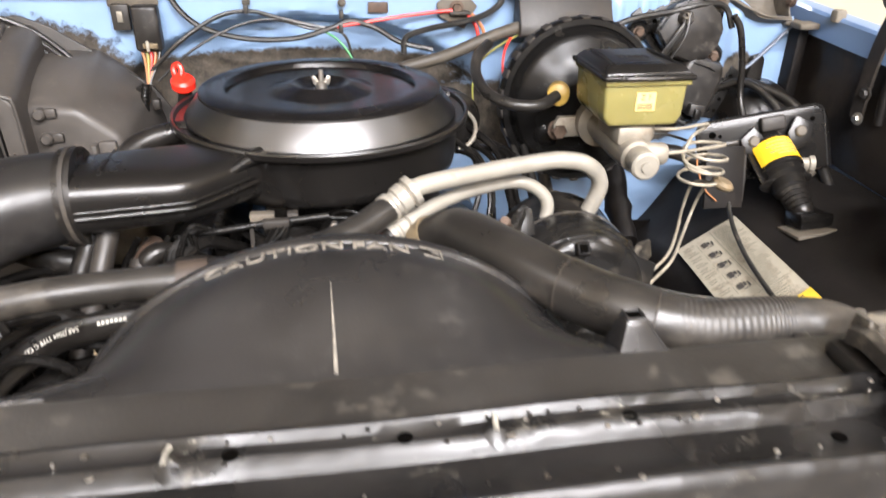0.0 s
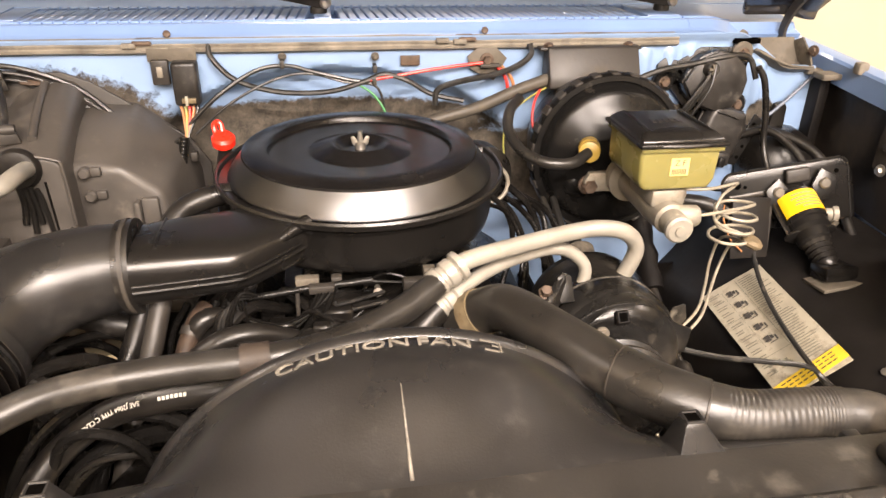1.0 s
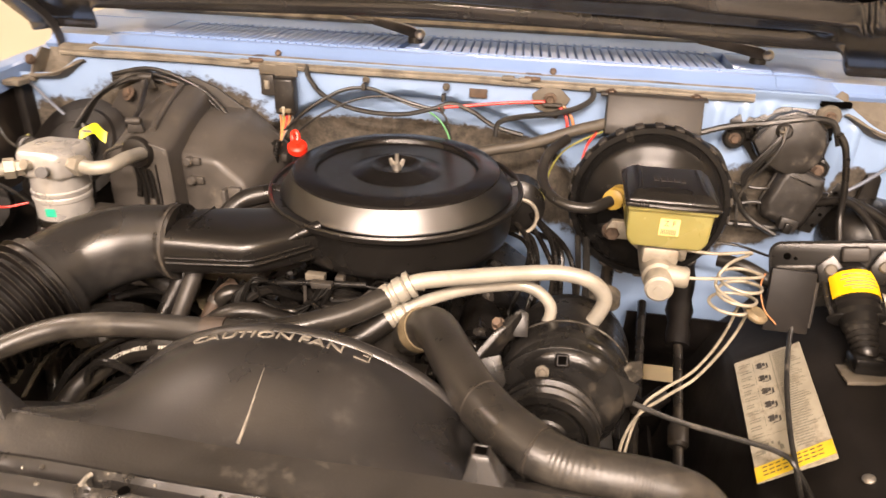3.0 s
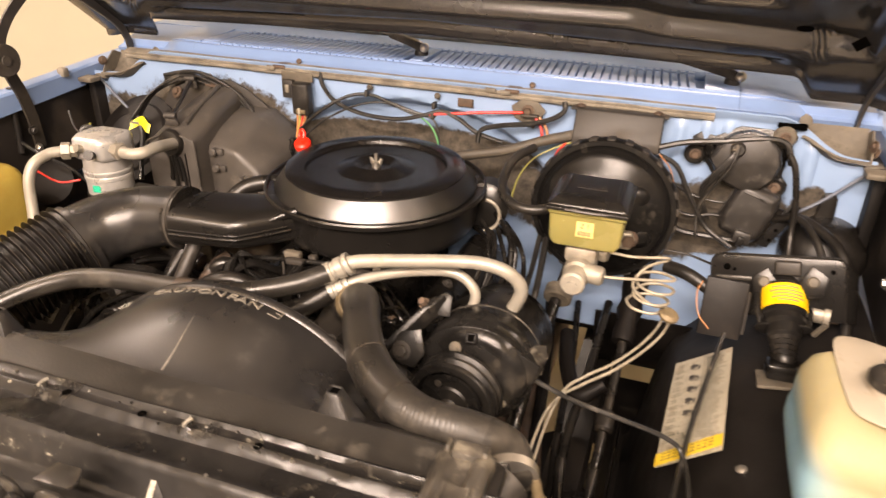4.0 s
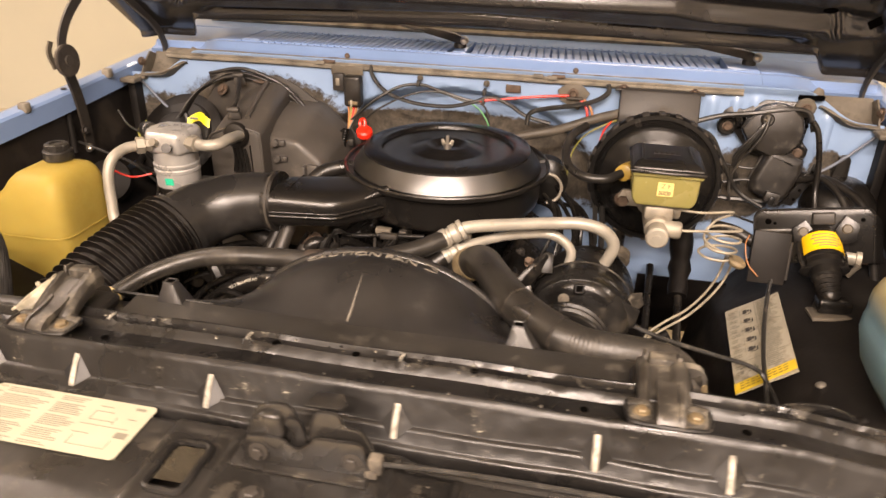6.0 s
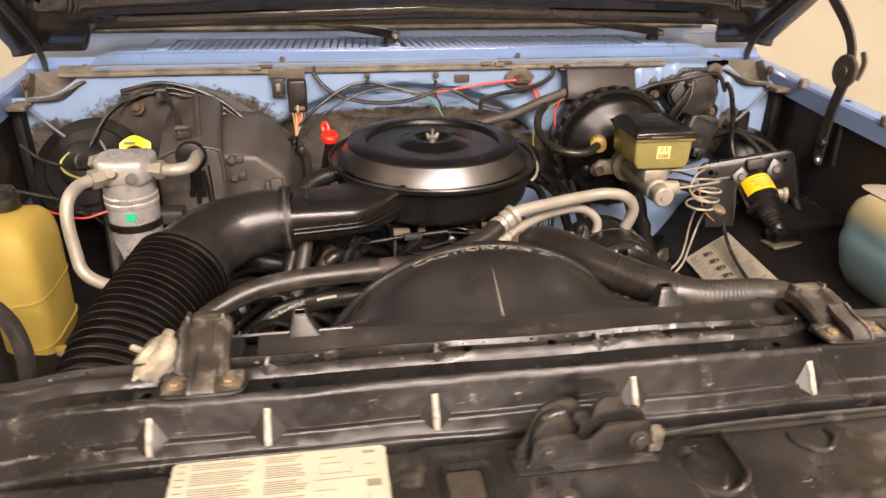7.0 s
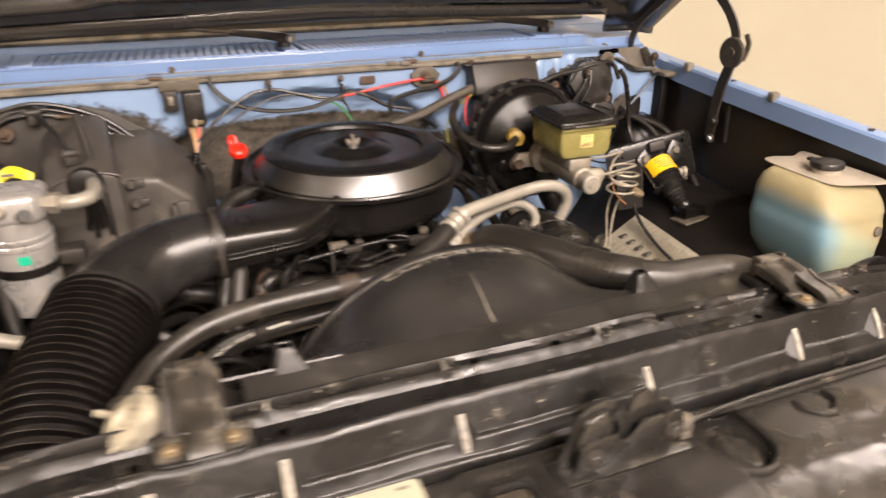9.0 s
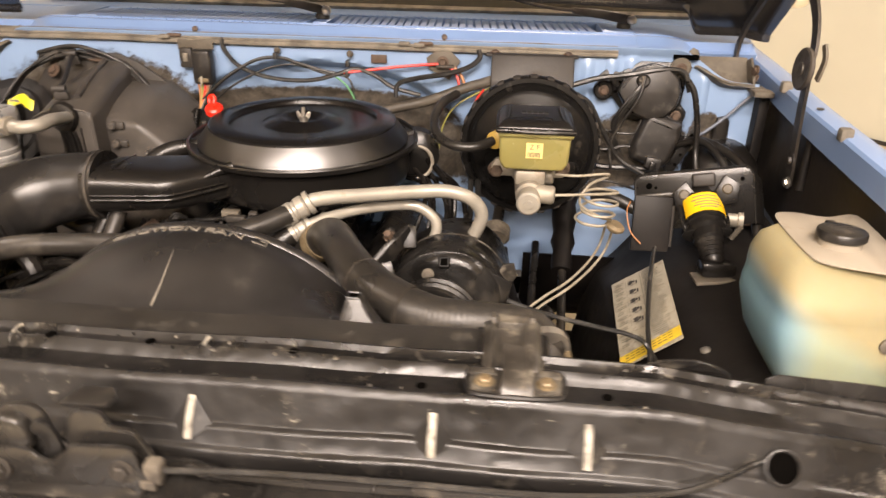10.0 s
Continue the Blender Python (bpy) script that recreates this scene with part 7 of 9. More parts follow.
def wiper_motor():
    t = thing("wiper_motor", (0.63, 0.93, 1.12), "dusty black wiper motor bolted to the firewall", "wiper motor")
    m = basis((0.628, 0.952, 1.150), (1, -0.06, 0), (0, 0.14, 1))
    disc = [(-0.066, 0.002), (-0.050, 0.030), (-0.030, 0.048), (0.0, 0.058), (0.030, 0.052), (0.052, 0.030), (0.059, 0.004), (0.052, -0.024), (0.033, -0.046), (0.0, -0.053), (-0.030, -0.042), (-0.048, -0.026)]
    part("gear_housing", slab(disc, 0.030, m, 0.004, 2), M_OILY, t)
    part("cover_plate", slab([(x * 0.93, y * 0.93) for x, y in disc], 0.006, m @ pose(0, 0, 0.030), 0.002), M_CAP, t, "flat black cover plate")
    part("cover_fold", tube([m @ Vector(p) for p in ((-0.058, 0.004, 0.037), (-0.044, 0.026, 0.037), (-0.026, 0.042, 0.037))], 0.0016, 6, 3), M_OILY, t)
    plug = part("terminal_plug", lathe([(0.013, 0.0), (0.013, 0.010), (0.010, 0.014), (0.0, 0.014)], m @ pose(-0.018, 0.024, 0.036), 18), M_CAP, t)
    for a in (0.3, 1.5, 2.8):
        part("terminal", box(-0.002, 0.002, -0.002, 0.010, 0.012, 0.020, 0.0008, 1, m=m @ pose(-0.018, 0.024, 0.036, 0, 0, math.degrees(a))), M_TAN, plug)
    plate = [(-0.100, 0.030), (-0.085, 0.042), (-0.060, 0.036), (-0.02, 0.060), (0.04, 0.060), (0.062, 0.066), (0.078, 0.052), (0.070, 0.030), (0.064, -0.02), (0.078, -0.036), (0.064, -0.058), (0.04, -0.055), (0.02, -0.066), (-0.04, -0.05), (-0.085, 0.005), (-0.100, 0.012)]
    back = part("back_plate", slab(plate, 0.006, m @ pose(0, 0, -0.006), 0.002), M_OILY, t, "drilled mounting plate")
    for x, y in ((-0.058, 0.018), (-0.066, -0.002), (-0.052, -0.020), (-0.076, 0.016), (0.066, 0.012), (0.060, -0.032)):
        part("plate_hole", lathe([(0.0032, 0), (0.0032, 0.0006), (0.0, 0.0007)], m @ pose(x, y, 0.0001), 10), M_HOLE, back, "black disc painted as the shade in a hole")
    # motor can, tilted, below the cover
    k = basis((0.648, 0.936, 1.058), (0.90, -0.08, -0.36), (0.36, 0.10, 0.93))
    can = [(-0.036, 0.050), (0.030, 0.052), (0.040, 0.030), (0.042, -0.034), (0.030, -0.050), (-0.026, -0.050), (-0.040, -0.030), (-0.042, 0.032)]
    part("motor_can", loft([[k @ Vector((x * q, y * q, z)) for x, y in can] for z, q in ((-0.012, 1.0), (0.018, 1.0), (0.028, 0.93), (0.033, 0.78))], 0.003, 2), M_CAP, t)
    part("can_flange", slab([(x * 1.07, y * 1.05) for x, y in can], 0.004, k @ pose(0, 0, 0.004), 0.0012), M_OILY, t)
    part("can_bead", tube([k @ Vector(p) for p in ((-0.030, 0.034, 0.033), (-0.006, 0.036, 0.034), (0.014, 0.036, 0.033))], 0.0016, 6, 3), M_OILY, t)
    br = part("drilled_strip", slab([(-0.010, -0.052), (0.010, -0.046), (0.012, 0.048), (-0.008, 0.052)], 0.004, k @ pose(0.058, 0.006, 0.006, 0, 0, -4), 0.001), M_OILY, t, "strip with a row of holes")
    for i in range(4):
        part("strip_hole", lathe([(0.0034, 0), (0.0034, 0.0006), (0.0, 0.0007)], k @ pose(0.060, 0.040 - 0.022 * i, 0.0101), 10), M_HOLE, br, "black disc painted as the shade in a hole")
    part("connector", box(-0.014, 0.016, -0.010, 0.012, 0.0, 0.02, 0.003, m=k @ pose(0.012, -0.040, 0.026, 0, 0, 12)), M_CAP, t)
    part("connector_tab", box(-0.006, 0.006, -0.014, 0.004, 0.02, 0.028, 0.002, m=k @ pose(0.012, -0.040, 0.026, 0, 0, 12)), M_OILY, t)
    for x, y, z in ((0.538, 0.956, 1.152), (0.683, 0.958, 1.200), (0.684, 0.950, 1.108)):
        gr = part("grommet", lathe([(0.020, 0), (0.020, 0.008), (0.016, 0.012), (0.0, 0.012)], aim((x, y, z), (0, -1, 0)), 20), M_OILY if z < 1.19 else M_TAN, t)
        part("bolt", hexbolt((x, y - 0.011, z), (0, -1, 0), 0.0085, 0.008, 1.25), M_RUST, gr)
    for i in range(3):
        part("lead", tube([m @ Vector((-0.018, 0.022, 0.048)), m @ Vector((-0.026 - 0.004 * i, 0.0, 0.050)), m @ Vector((-0.046 - 0.006 * i, -0.036, 0.046)), m @ Vector((-0.060 - 0.004 * i, -0.066, 0.030)), (0.572 + 0.006 * i, 0.935, 1.03)], 0.0026, 6), M_WIRE, t)
    return t


wiper_motor()


def servo():
    t = thing("cruise_servo", (0.695, 0.70, 0.95), "black servo cylinder with a yellow label on a bracket", "servo")
    b = basis((0.693, 0.780, 1.047), (0.200, -0.036, 0.042), (0.0, 0.25, 1.0))
    def corner(cx, cy, r, a0):
        return [(cx + r * math.cos(math.radians(a0 + 15 * i)), cy + r * math.sin(math.radians(a0 + 15 * i))) for i in range(7)]

    edge = [(-0.103, -0.105), (0.103, -0.105)] + corner(0.087, -0.016, 0.016, 0) + corner(-0.085, -0.018, 0.018, 90)
    plate = part("bracket_plate", slab(edge, 0.004, b, 0.0014), M_SATIN, t, "black stamped bracket plate")
    part("rolled_edge", tube([b @ Vector((x, y, 0.003)) for x, y in edge[1:]] + [b @ Vector((-0.103, -0.105, 0.003))], 0.0026, 8, 1), M_SATIN, plate)
    part("bracket_return", slab([(0.0, -0.105), (0.026, -0.11), (0.026, -0.03), (0.0, -0.010)], 0.004, b @ pose(0.102, 0, 0.0, 0, 55, 0), 0.0012), M_SATIN, plate)
    for x, y, w in ((-0.078, -0.022, 0.006), (0.084, -0.022, 0.004), (-0.066, -0.026, 0.003)):
        part("slot", lathe([(w, 0), (w, 0.0006), (0.0, 0.0007)], b @ pose(x, y, 0.0042), 12), M_HOLE, plate, "black disc painted as the shade in a hole")
    part("top_boss", box(-0.020, 0.020, -0.030, -0.006, 0.0, 0.014, 0.004, 3, m=b @ pose(0.018, 0, 0.003)), M_CASE, plate)
    part("stiffener", box(-0.096, -0.030, -0.045, -0.036, 0.0, 0.006, 0.003, 2, m=b @ pose(0, 0, 0.003)), M_BRACK, plate, "worn stiffening bead")
    part("side_panel", slab([(-0.034, -0.082), (0.034, -0.082), (0.036, 0.018), (-0.032, 0.020)], 0.012, aim((0.622, 0.748, 0.985), (0.0, -1, 0.3)), 0.002), M_LINER, t)
    part("panel_stud", tube([(0.660, 0.742, 0.99), (0.661, 0.735, 0.955), (0.661, 0.728, 0.915)], 0.003, 8, 3), M_CASE, t)
    ax = Vector((0.05, -0.86, -0.50)).normalized()
    m = aim((0.7125, 0.785, 1.004), ax)
    part("cylinder", lathe([(0.0, 0.0), (0.022, 0.0), (0.027, 0.004), (0.030, 0.02), (0.0365, 0.025), (0.0365, 0.078), (0.0335, 0.080), (0.0335, 0.090), (0.027, 0.096), (0.026, 0.112), (0.022, 0.116), (0.0, 0.116)], m, 36), M_SATIN, t)
    face = m.to_3x3().inverted() @ Vector((-0.10, -0.50, 0.86))
    mid = math.degrees(math.atan2(face.y, face.x))
    lb = bmesh.new()
    rings = []
    for i in range(22):
        a = math.radians(mid - 72 + 144 * i / 21)
        c, s_ = math.cos(a), math.sin(a)
        rings.append([m @ Vector((0.0371 * c, 0.0371 * s_, 0.030)), m @ Vector((0.0371 * c, 0.0371 * s_, 0.070)), m @ Vector((0.0366 * c, 0.0366 * s_, 0.070)), m @ Vector((0.0366 * c, 0.0366 * s_, 0.030))])
    skin(lb, rings)
    lab = part("label", lb, M_YEL, t, "yellow warning label")
    own = bmesh.new()
    for z0, a0, a1 in ((0.036, mid - 30, mid + 35), (0.043, mid - 42, mid + 40), (0.049, mid - 40, mid + 30), (0.055, mid - 45, mid + 36), (0.061, mid - 30, mid + 20)):
        rg = []
        for i in range(12):
            a = math.radians(a0 + (a1 - a0) * i / 11)
            rg.append([m @ Vector((r * math.cos(a), r * math.sin(a), z)) for r, z in ((0.0374, z0), (0.0374, z0 + 0.0022), (0.037, z0 + 0.0022), (0.037, z0))])
        skin(own, rg)
    part("print", own, M_GREYINK, lab)
    bl = [(0.020, 0.112)]
    for i in range(5):
        bl += [(0.023 - 0.001 * i, 0.117 + 0.009 * i), (0.017 - 0.0005 * i, 0.1215 + 0.009 * i)]
    bl += [(0.014, 0.165), (0.0, 0.166)]
    part("boot", lathe(bl, m, 26), M_RUBBERD, t, "ribbed rubber boot")
    part("foot", box(-0.028, 0.028, -0.022, 0.022, -0.012, 0.012, 0.004, m=pose(0.722, 0.635, 0.920, -12, 0, 0)), M_ENGINE, t)
    part("pad", box(-0.04, 0.038, -0.03, 0.026, -0.006, 0.0, 0.0015, m=pose(0.722, 0.625, 0.911, -8, -8, 0)), M_TAN, t, "pale dusty mounting pad")
    # two folded ears with a bolt each, the yoke under the cylinder, and a stud behind it
    for sx, at in ((-1, (0.680, 0.762, 1.010)), (1, (0.750, 0.748, 1.030))):
        e = basis(at, (0.98, -0.17, 0.2), (0, 0.35, 1))
        ear = part("ear", slab([(-0.016, -0.030), (0.016, -0.034), (0.020, -0.004), (0.004, 0.020), (-0.020, 0.002)] if sx < 0 else [(-0.016, -0.034), (0.016, -0.030), (0.022, 0.004), (-0.002, 0.022), (-0.020, -0.004)], 0.005, e, 0.0014), M_SATIN, t)
        part("bolt", lathe([(0.0075, 0), (0.0095, 0.004), (0.007, 0.007), (0.0, 0.0075)], e @ pose(0.0, -0.004, 0.005), 16), M_TAN, ear)
    yoke = rounded([(-0.044, 0.0), (-0.036, -0.014), (-0.016, -0.022), (0.016, -0.022), (0.034, -0.012), (0.042, 0.004), (0.026, 0.014), (-0.028, 0.014)], 3)
    ya = basis(m @ Vector((0, 0, 0.094)), (0.98, -0.05, 0.15), (0, -0.45, 0.89))
    part("yoke", slab(yoke, 0.004, ya, 0.0012), M_SATIN, t, "pressed yoke round the cylinder neck")
    for sx in (-1, 1):
        part("strut", tube([ya @ Vector((sx * 0.034, 0.0, 0.0)), m @ Vector((sx * 0.040, 0.0, 0.055)), m @ Vector((sx * 0.038, 0.0, 0.02))], 0.006, 8, 4, flat=0.5), M_SATIN, t)
    part("stud", tube([(0.770, 0.735, 0.935), (0.782, 0.728, 0.962)], 0.005, 10, smooth=False), M_TAN, t)
    part("solenoid", lathe([(0.015, 0), (0.015, 0.03), (0.018, 0.031), (0.018, 0.04), (0.0, 0.041)], aim((0.748, 0.752, 0.967), (1, -0.15, 0.05)), 18), M_CAST, t)
    part("solenoid_cap", lathe([(0.011, 0), (0.011, 0.012), (0.0, 0.013)], aim((0.789, 0.746, 0.969), (1, -0.15, 0.05)), 18), M_RUST, t)
    return t


servo()
harness("washer_hose", [(0.690, 0.905, 1.185), (0.705, 0.90, 1.16), (0.718, 0.895, 1.10), (0.722, 0.885, 1.04), (0.722, 0.84, 0.99), (0.71, 0.79, 0.97)], 0.0058, M_RUBBER, "black rubber washer hose down the firewall", "hose", 10)
harness("conduit", [(0.70, 0.94, 1.06), (0.75, 0.90, 1.065), (0.80, 0.84, 1.04), (0.815, 0.78, 0.98), (0.815, 0.72, 0.93)], 0.009, M_RUBBERD, "ribbed black wiring conduit", "cable", 10)
harness("conduit", [(0.69, 0.93, 1.05), (0.73, 0.90, 1.07), (0.76, 0.86, 1.05), (0.775, 0.82, 1.02)], 0.007, M_RUBBERD, "ribbed black wiring conduit", "cable", 10)
harness("conduit", [(0.52, 0.80, 0.985), (0.56, 0.78, 0.985), (0.60, 0.765, 0.97)], 0.012, M_RUBBERD, "ribbed black wiring conduit", "cable", 10)
solo("rubber_dome", lathe([(0.075, 0), (0.076, 0.02), (0.066, 0.05), (0.046, 0.072), (0.02, 0.082), (0.0, 0.083)], aim((0.790, 0.955, 0.985), (0, -1, 0.25)), 30), M_RUBBERD, (0.79, 0.955, 0.985), "soft black rubber dome on the firewall", "grommet")
solo("conduit_clip", slab([(-0.018, -0.030), (0.016, -0.030), (0.014, 0.024), (0.006, 0.034), (-0.010, 0.030)], 0.012, basis((0.780, 0.958, 1.075), (1, 0, 0), (0, 0, 1)), 0.003), M_RUBBERD, (0.78, 0.955, 1.075), "dusty black conduit clip on the firewall", "clip")


# ---- right side of the bay ----
def loft_rect(secs, n=8, p=4.0):
    """Rounded rectangular sections (x0, x1, y0, y1, z), skinned bottom to top."""
    own = bmesh.new()
    rings = []
    for x0, x1, y0, y1, z in secs:
        cx, cy, rx, ry = (x0 + x1) / 2, (y0 + y1) / 2, (x1 - x0) / 2, (y1 - y0) / 2
        ring = []
        for k in range(4 * n):
            a = 2 * math.pi * k / (4 * n)
            c, s = math.cos(a), math.sin(a)
            ring.append((cx + rx * math.copysign(abs(c) ** (2 / p), c), cy + ry * math.copysign(abs(s) ** (2 / p), s), z))
        rings.append(ring)
    skin(own, rings)
    return own


def washer_tank():
    t = thing("washer_tank", (0.77, 0.36, 0.90), "milky plastic washer tank part-filled with blue fluid", "washer tank")
    secs = [(0.765, 0.81, 0.325, 0.39, 0.892), (0.745, 0.846, 0.295, 0.43, 0.897), (0.722, 0.848, 0.275, 0.445, 0.912), (0.702, 0.849, 0.263, 0.455, 0.945), (0.688, 0.849, 0.258, 0.458, 0.995), (0.6885, 0.849, 0.2595, 0.458, 1.012),
            (0.6905, 0.848, 0.2625, 0.457, 1.022), (0.6912, 0.848, 0.2640, 0.457, 1.030), (0.6905, 0.848, 0.2640, 0.457, 1.040), (0.692, 0.848, 0.272, 0.457, 1.055), (0.700, 0.846, 0.292, 0.452, 1.075), (0.715, 0.842, 0.315, 0.442, 1.087),
            (0.74, 0.81, 0.34, 0.42, 1.090)]
    tank = part("tank", loft_rect(secs, 12, 5.5), M_WTANK, t)
    pl = slab(rounded([(0.738, 0.308), (0.785, 0.290), (0.842, 0.284), (0.846, 0.38), (0.846, 0.474), (0.80, 0.462), (0.760, 0.474), (0.732, 0.466), (0.726, 0.42), (0.728, 0.34)], 4), 0.0022, pose(0, 0, 1.0890), 0.0008)
    part("collar_plate", pl, M_PLATE, t, "faded grey collar plate under the cap")
    part("neck", lathe([(0.026, 0), (0.026, 0.012), (0.0, 0.012)], pose(0.779, 0.365, 1.090), 28), M_PLATE, t)
    cap = part("cap", lathe([(0.028, 0.0), (0.030, 0.002), (0.030, 0.009), (0.0285, 0.0115), (0.024, 0.0128), (0.0, 0.0130)], pose(0.779, 0.365, 1.100, -3, 0, 0), 36), M_CAP, t, "black ribbed filler cap")
    part("cap_hinge", box(0.773, 0.786, 0.391, 0.408, 1.102, 1.109, 0.003), M_CAP, cap)
    for i in range(5):
        part("cap_mark", box(0.764, 0.793, 0.351 + 0.0065 * i, 0.3523 + 0.0065 * i, 1.1120, 1.1134, 0), M_CASE, cap)
    part("grommet", lathe([(0.009, 0), (0.009, 0.006), (0.005, 0.008), (0.0, 0.008)], aim((0.812, 0.262, 1.008), (0, -1, 0.1)), 14), M_TAN, tank)
    return t


washer_tank()


def liner_label():
    t = thing("jacking_label", (0.60, 0.59, 0.85), "soiled white instruction label with a yellow strip on the liner", "label")
    A, B, C, D = Vector((0.568, 0.738, 0.822)), Vector((0.652, 0.722, 0.890)), Vector((0.636, 0.455, 0.884)), Vector((0.552, 0.462, 0.815))

    def at(u, v, h=0.0):
        p = A.lerp(B, u).lerp(D.lerp(C, u), v)
        return p + Vector((-0.55, 0, 0.8)) * h

    part("sheet", sheet(10, 16, lambda u, v: at(u, v, 0.001 + 0.0015 * noise.noise((u * 3, v * 5, 2))), -0.0008), M_PAPER, t)
    part("yellow_strip", sheet(8, 2, lambda u, v: at(u, 0.90 + 0.10 * v - 0.03 * u, 0.0032), -0.0006), M_STRIP, t)
    rnd = random.Random(3)

    def dab(own, u0, u1, v0, v1):
        own.faces.new([own.verts.new(at(u, v, 0.0034)) for u, v in ((u0, v0), (u1, v0), (u1, v1), (u0, v1))])

    dark, faint = bmesh.new(), bmesh.new()
    for i in range(5):
        # worn pictogram of a car on its jack
        v = 0.09 + 0.118 * i
        car = bmesh.new()
        dab(car, 0.33, 0.40, v, v + 0.050)
        dab(car, 0.405, 0.445, v + 0.010, v + 0.040)
        dab(car, 0.31, 0.335, v + 0.006, v + 0.016)
        dab(car, 0.31, 0.335, v + 0.034, v + 0.044)
        dab(car, 0.46, 0.485, v + 0.020, v + 0.062)
        dab(car, 0.36, 0.47, v + 0.060, v + 0.066)
        dab(faint, 0.27, 0.275, v - 0.02, v + 0.075)
        part("pictogram", car, M_INK, t, "dark worn pictogram")
    for v in (0.34, 0.70):
        dab(faint, 0.05, 0.95, v, v + 0.003)
    dab(faint, 0.545, 0.552, 0.03, 0.86)
    for i in range(9):
        v = 0.73 + rnd.uniform(0, 0.10)
        u = 0.12 + rnd.uniform(0, 0.30)
        dab(dark if i % 2 else faint, u, u + rnd.uniform(0.01, 0.06), v, v + rnd.uniform(0.004, 0.03))
    for i in range(40):
        v = 0.04 + 0.0205 * i
        u = 0.58 + rnd.uniform(0, 0.01)
        dab(faint, u, u + rnd.uniform(0.20, 0.36), v, v + 0.007)
        if i % 3:
            dab(faint, 0.06, 0.06 + rnd.uniform(0.10, 0.18), v, v + 0.007)
    part("line_drawing", dark, M_GREYINK, t, "worn line drawing")
    part("print", faint, M_GREYINK, t, "faded unreadable lines and boxes")
    own = bmesh.new()
    for i in range(3):
        for k in range(9):
            u = 0.10 + 0.088 * k
            own.faces.new([own.verts.new(at(a, b_ - 0.03 * a, 0.0042)) for a, b_ in ((u, 0.918 + 0.026 * i), (u + 0.06 + 0.02 * rnd.random(), 0.918 + 0.026 * i), (u + 0.06, 0.926 + 0.026 * i), (u, 0.926 + 0.026 * i))])
    part("strip_print", own, M_INK, t)
    return t


liner_label()
harness("hood_cable", [(0.645, 0.76, 0.955), (0.628, 0.70, 0.905), (0.612, 0.62, 0.878), (0.595, 0.52, 0.868), (0.585, 0.44, 0.865), (0.575, 0.35, 0.855), (0.56, 0.25, 0.83), (0.55, 0.15, 0.80)], 0.0038, M_WIRE, "thin black cable across the liner")
harness("hood_cable", [(0.352, 0.455, 0.935), (0.42, 0.45, 0.915), (0.50, 0.455, 0.895), (0.56, 0.45, 0.885), (0.585, 0.44, 0.868), (0.60, 0.36, 0.85), (0.61, 0.2, 0.80)], 0.0038, M_WIRE, "thin black cable across the liner")


def steering():
    t = thing("steering_shaft", (0.47, 0.5, 0.75), "dark steering shaft running down beside the frame", "steering shaft")
    part("boot", tube([(0.475, 0.87, 0.955), (0.472, 0.80, 0.90), (0.468, 0.73, 0.85)], 0.025, 18, 4, rfun=lambda s: 1.0 + 0.12 * math.cos(s * 30) - 0.25 * s), M_BELLOWS, t, "ribbed rubber shaft boot")
    part("shaft", tube([(0.470, 0.74, 0.855), (0.462, 0.45, 0.72), (0.455, 0.12, 0.60)], 0.008, 12, 2), M_ENGINE, t)
    part("coupling", lathe([(0.012, 0), (0.016, 0.006), (0.016, 0.035), (0.012, 0.04), (0.0, 0.04)], aim((0.466, 0.60, 0.79), (-0.03, -0.9, -0.42)), 20), M_ENGINE, t)
    g = thing("steering_gear", (0.43, 0.12, 0.55), "greasy black steering gear box on the frame", "steering gear")
    part("case", box(0.39, 0.50, 0.02, 0.16, 0.50, 0.66, 0.02, 3), M_ENGINE, g)
    part("cover", lathe([(0.05, 0), (0.05, 0.012), (0.03, 0.018), (0.0, 0.02)], aim((0.445, 0.09, 0.66), (0, 0, 1)), 24), M_ENGINE, g)
    c = thing("column_collar", (0.335, 0.70, 0.90), "rusty collar on a dark pipe beside the engine", "pipe")
    part("pipe", tube([(0.345, 0.82, 0.94), (0.337, 0.74, 0.90), (0.325, 0.62, 0.82), (0.315, 0.50, 0.70), (0.31, 0.40, 0.58)], 0.011, 12), M_ENGINE, c)
    part("collar", lathe([(0.022, -0.012), (0.027, -0.008), (0.027, 0.012), (0.02, 0.016), (0.0, 0.016)], aim((0.340, 0.755, 0.91), (0.05, 0.9, 0.42)), 20), M_TAN, c)


steering()
harness("frame_line", [(0.36, 0.93, 0.80), (0.375, 0.80, 0.745), (0.385, 0.62, 0.70), (0.40, 0.45, 0.66), (0.41, 0.25, 0.60)], 0.0065, M_ENGINE, "dark steel line beside the frame", "pipe")
harness("frame_line", [(0.30, 0.94, 0.78), (0.325, 0.80, 0.73), (0.345, 0.62, 0.68), (0.36, 0.42, 0.62), (0.37, 0.22, 0.56)], 0.011, M_BELLOWS, "dark rubber hose beside the frame", "hose")
harness("frame_line", [(0.425, 0.90, 0.83), (0.415, 0.72, 0.76), (0.405, 0.55, 0.71), (0.43, 0.38, 0.66), (0.45, 0.20, 0.60)], 0.0085, M_ENGINE, "dark steel line beside the frame", "pipe")
harness("exhaust_pipe", [(0.285, 0.86, 0.74), (0.305, 0.74, 0.66), (0.335, 0.62, 0.58), (0.35, 0.50, 0.50)], 0.028, M_EXH, "rusty dark exhaust pipe beside the engine", "pipe", 16)


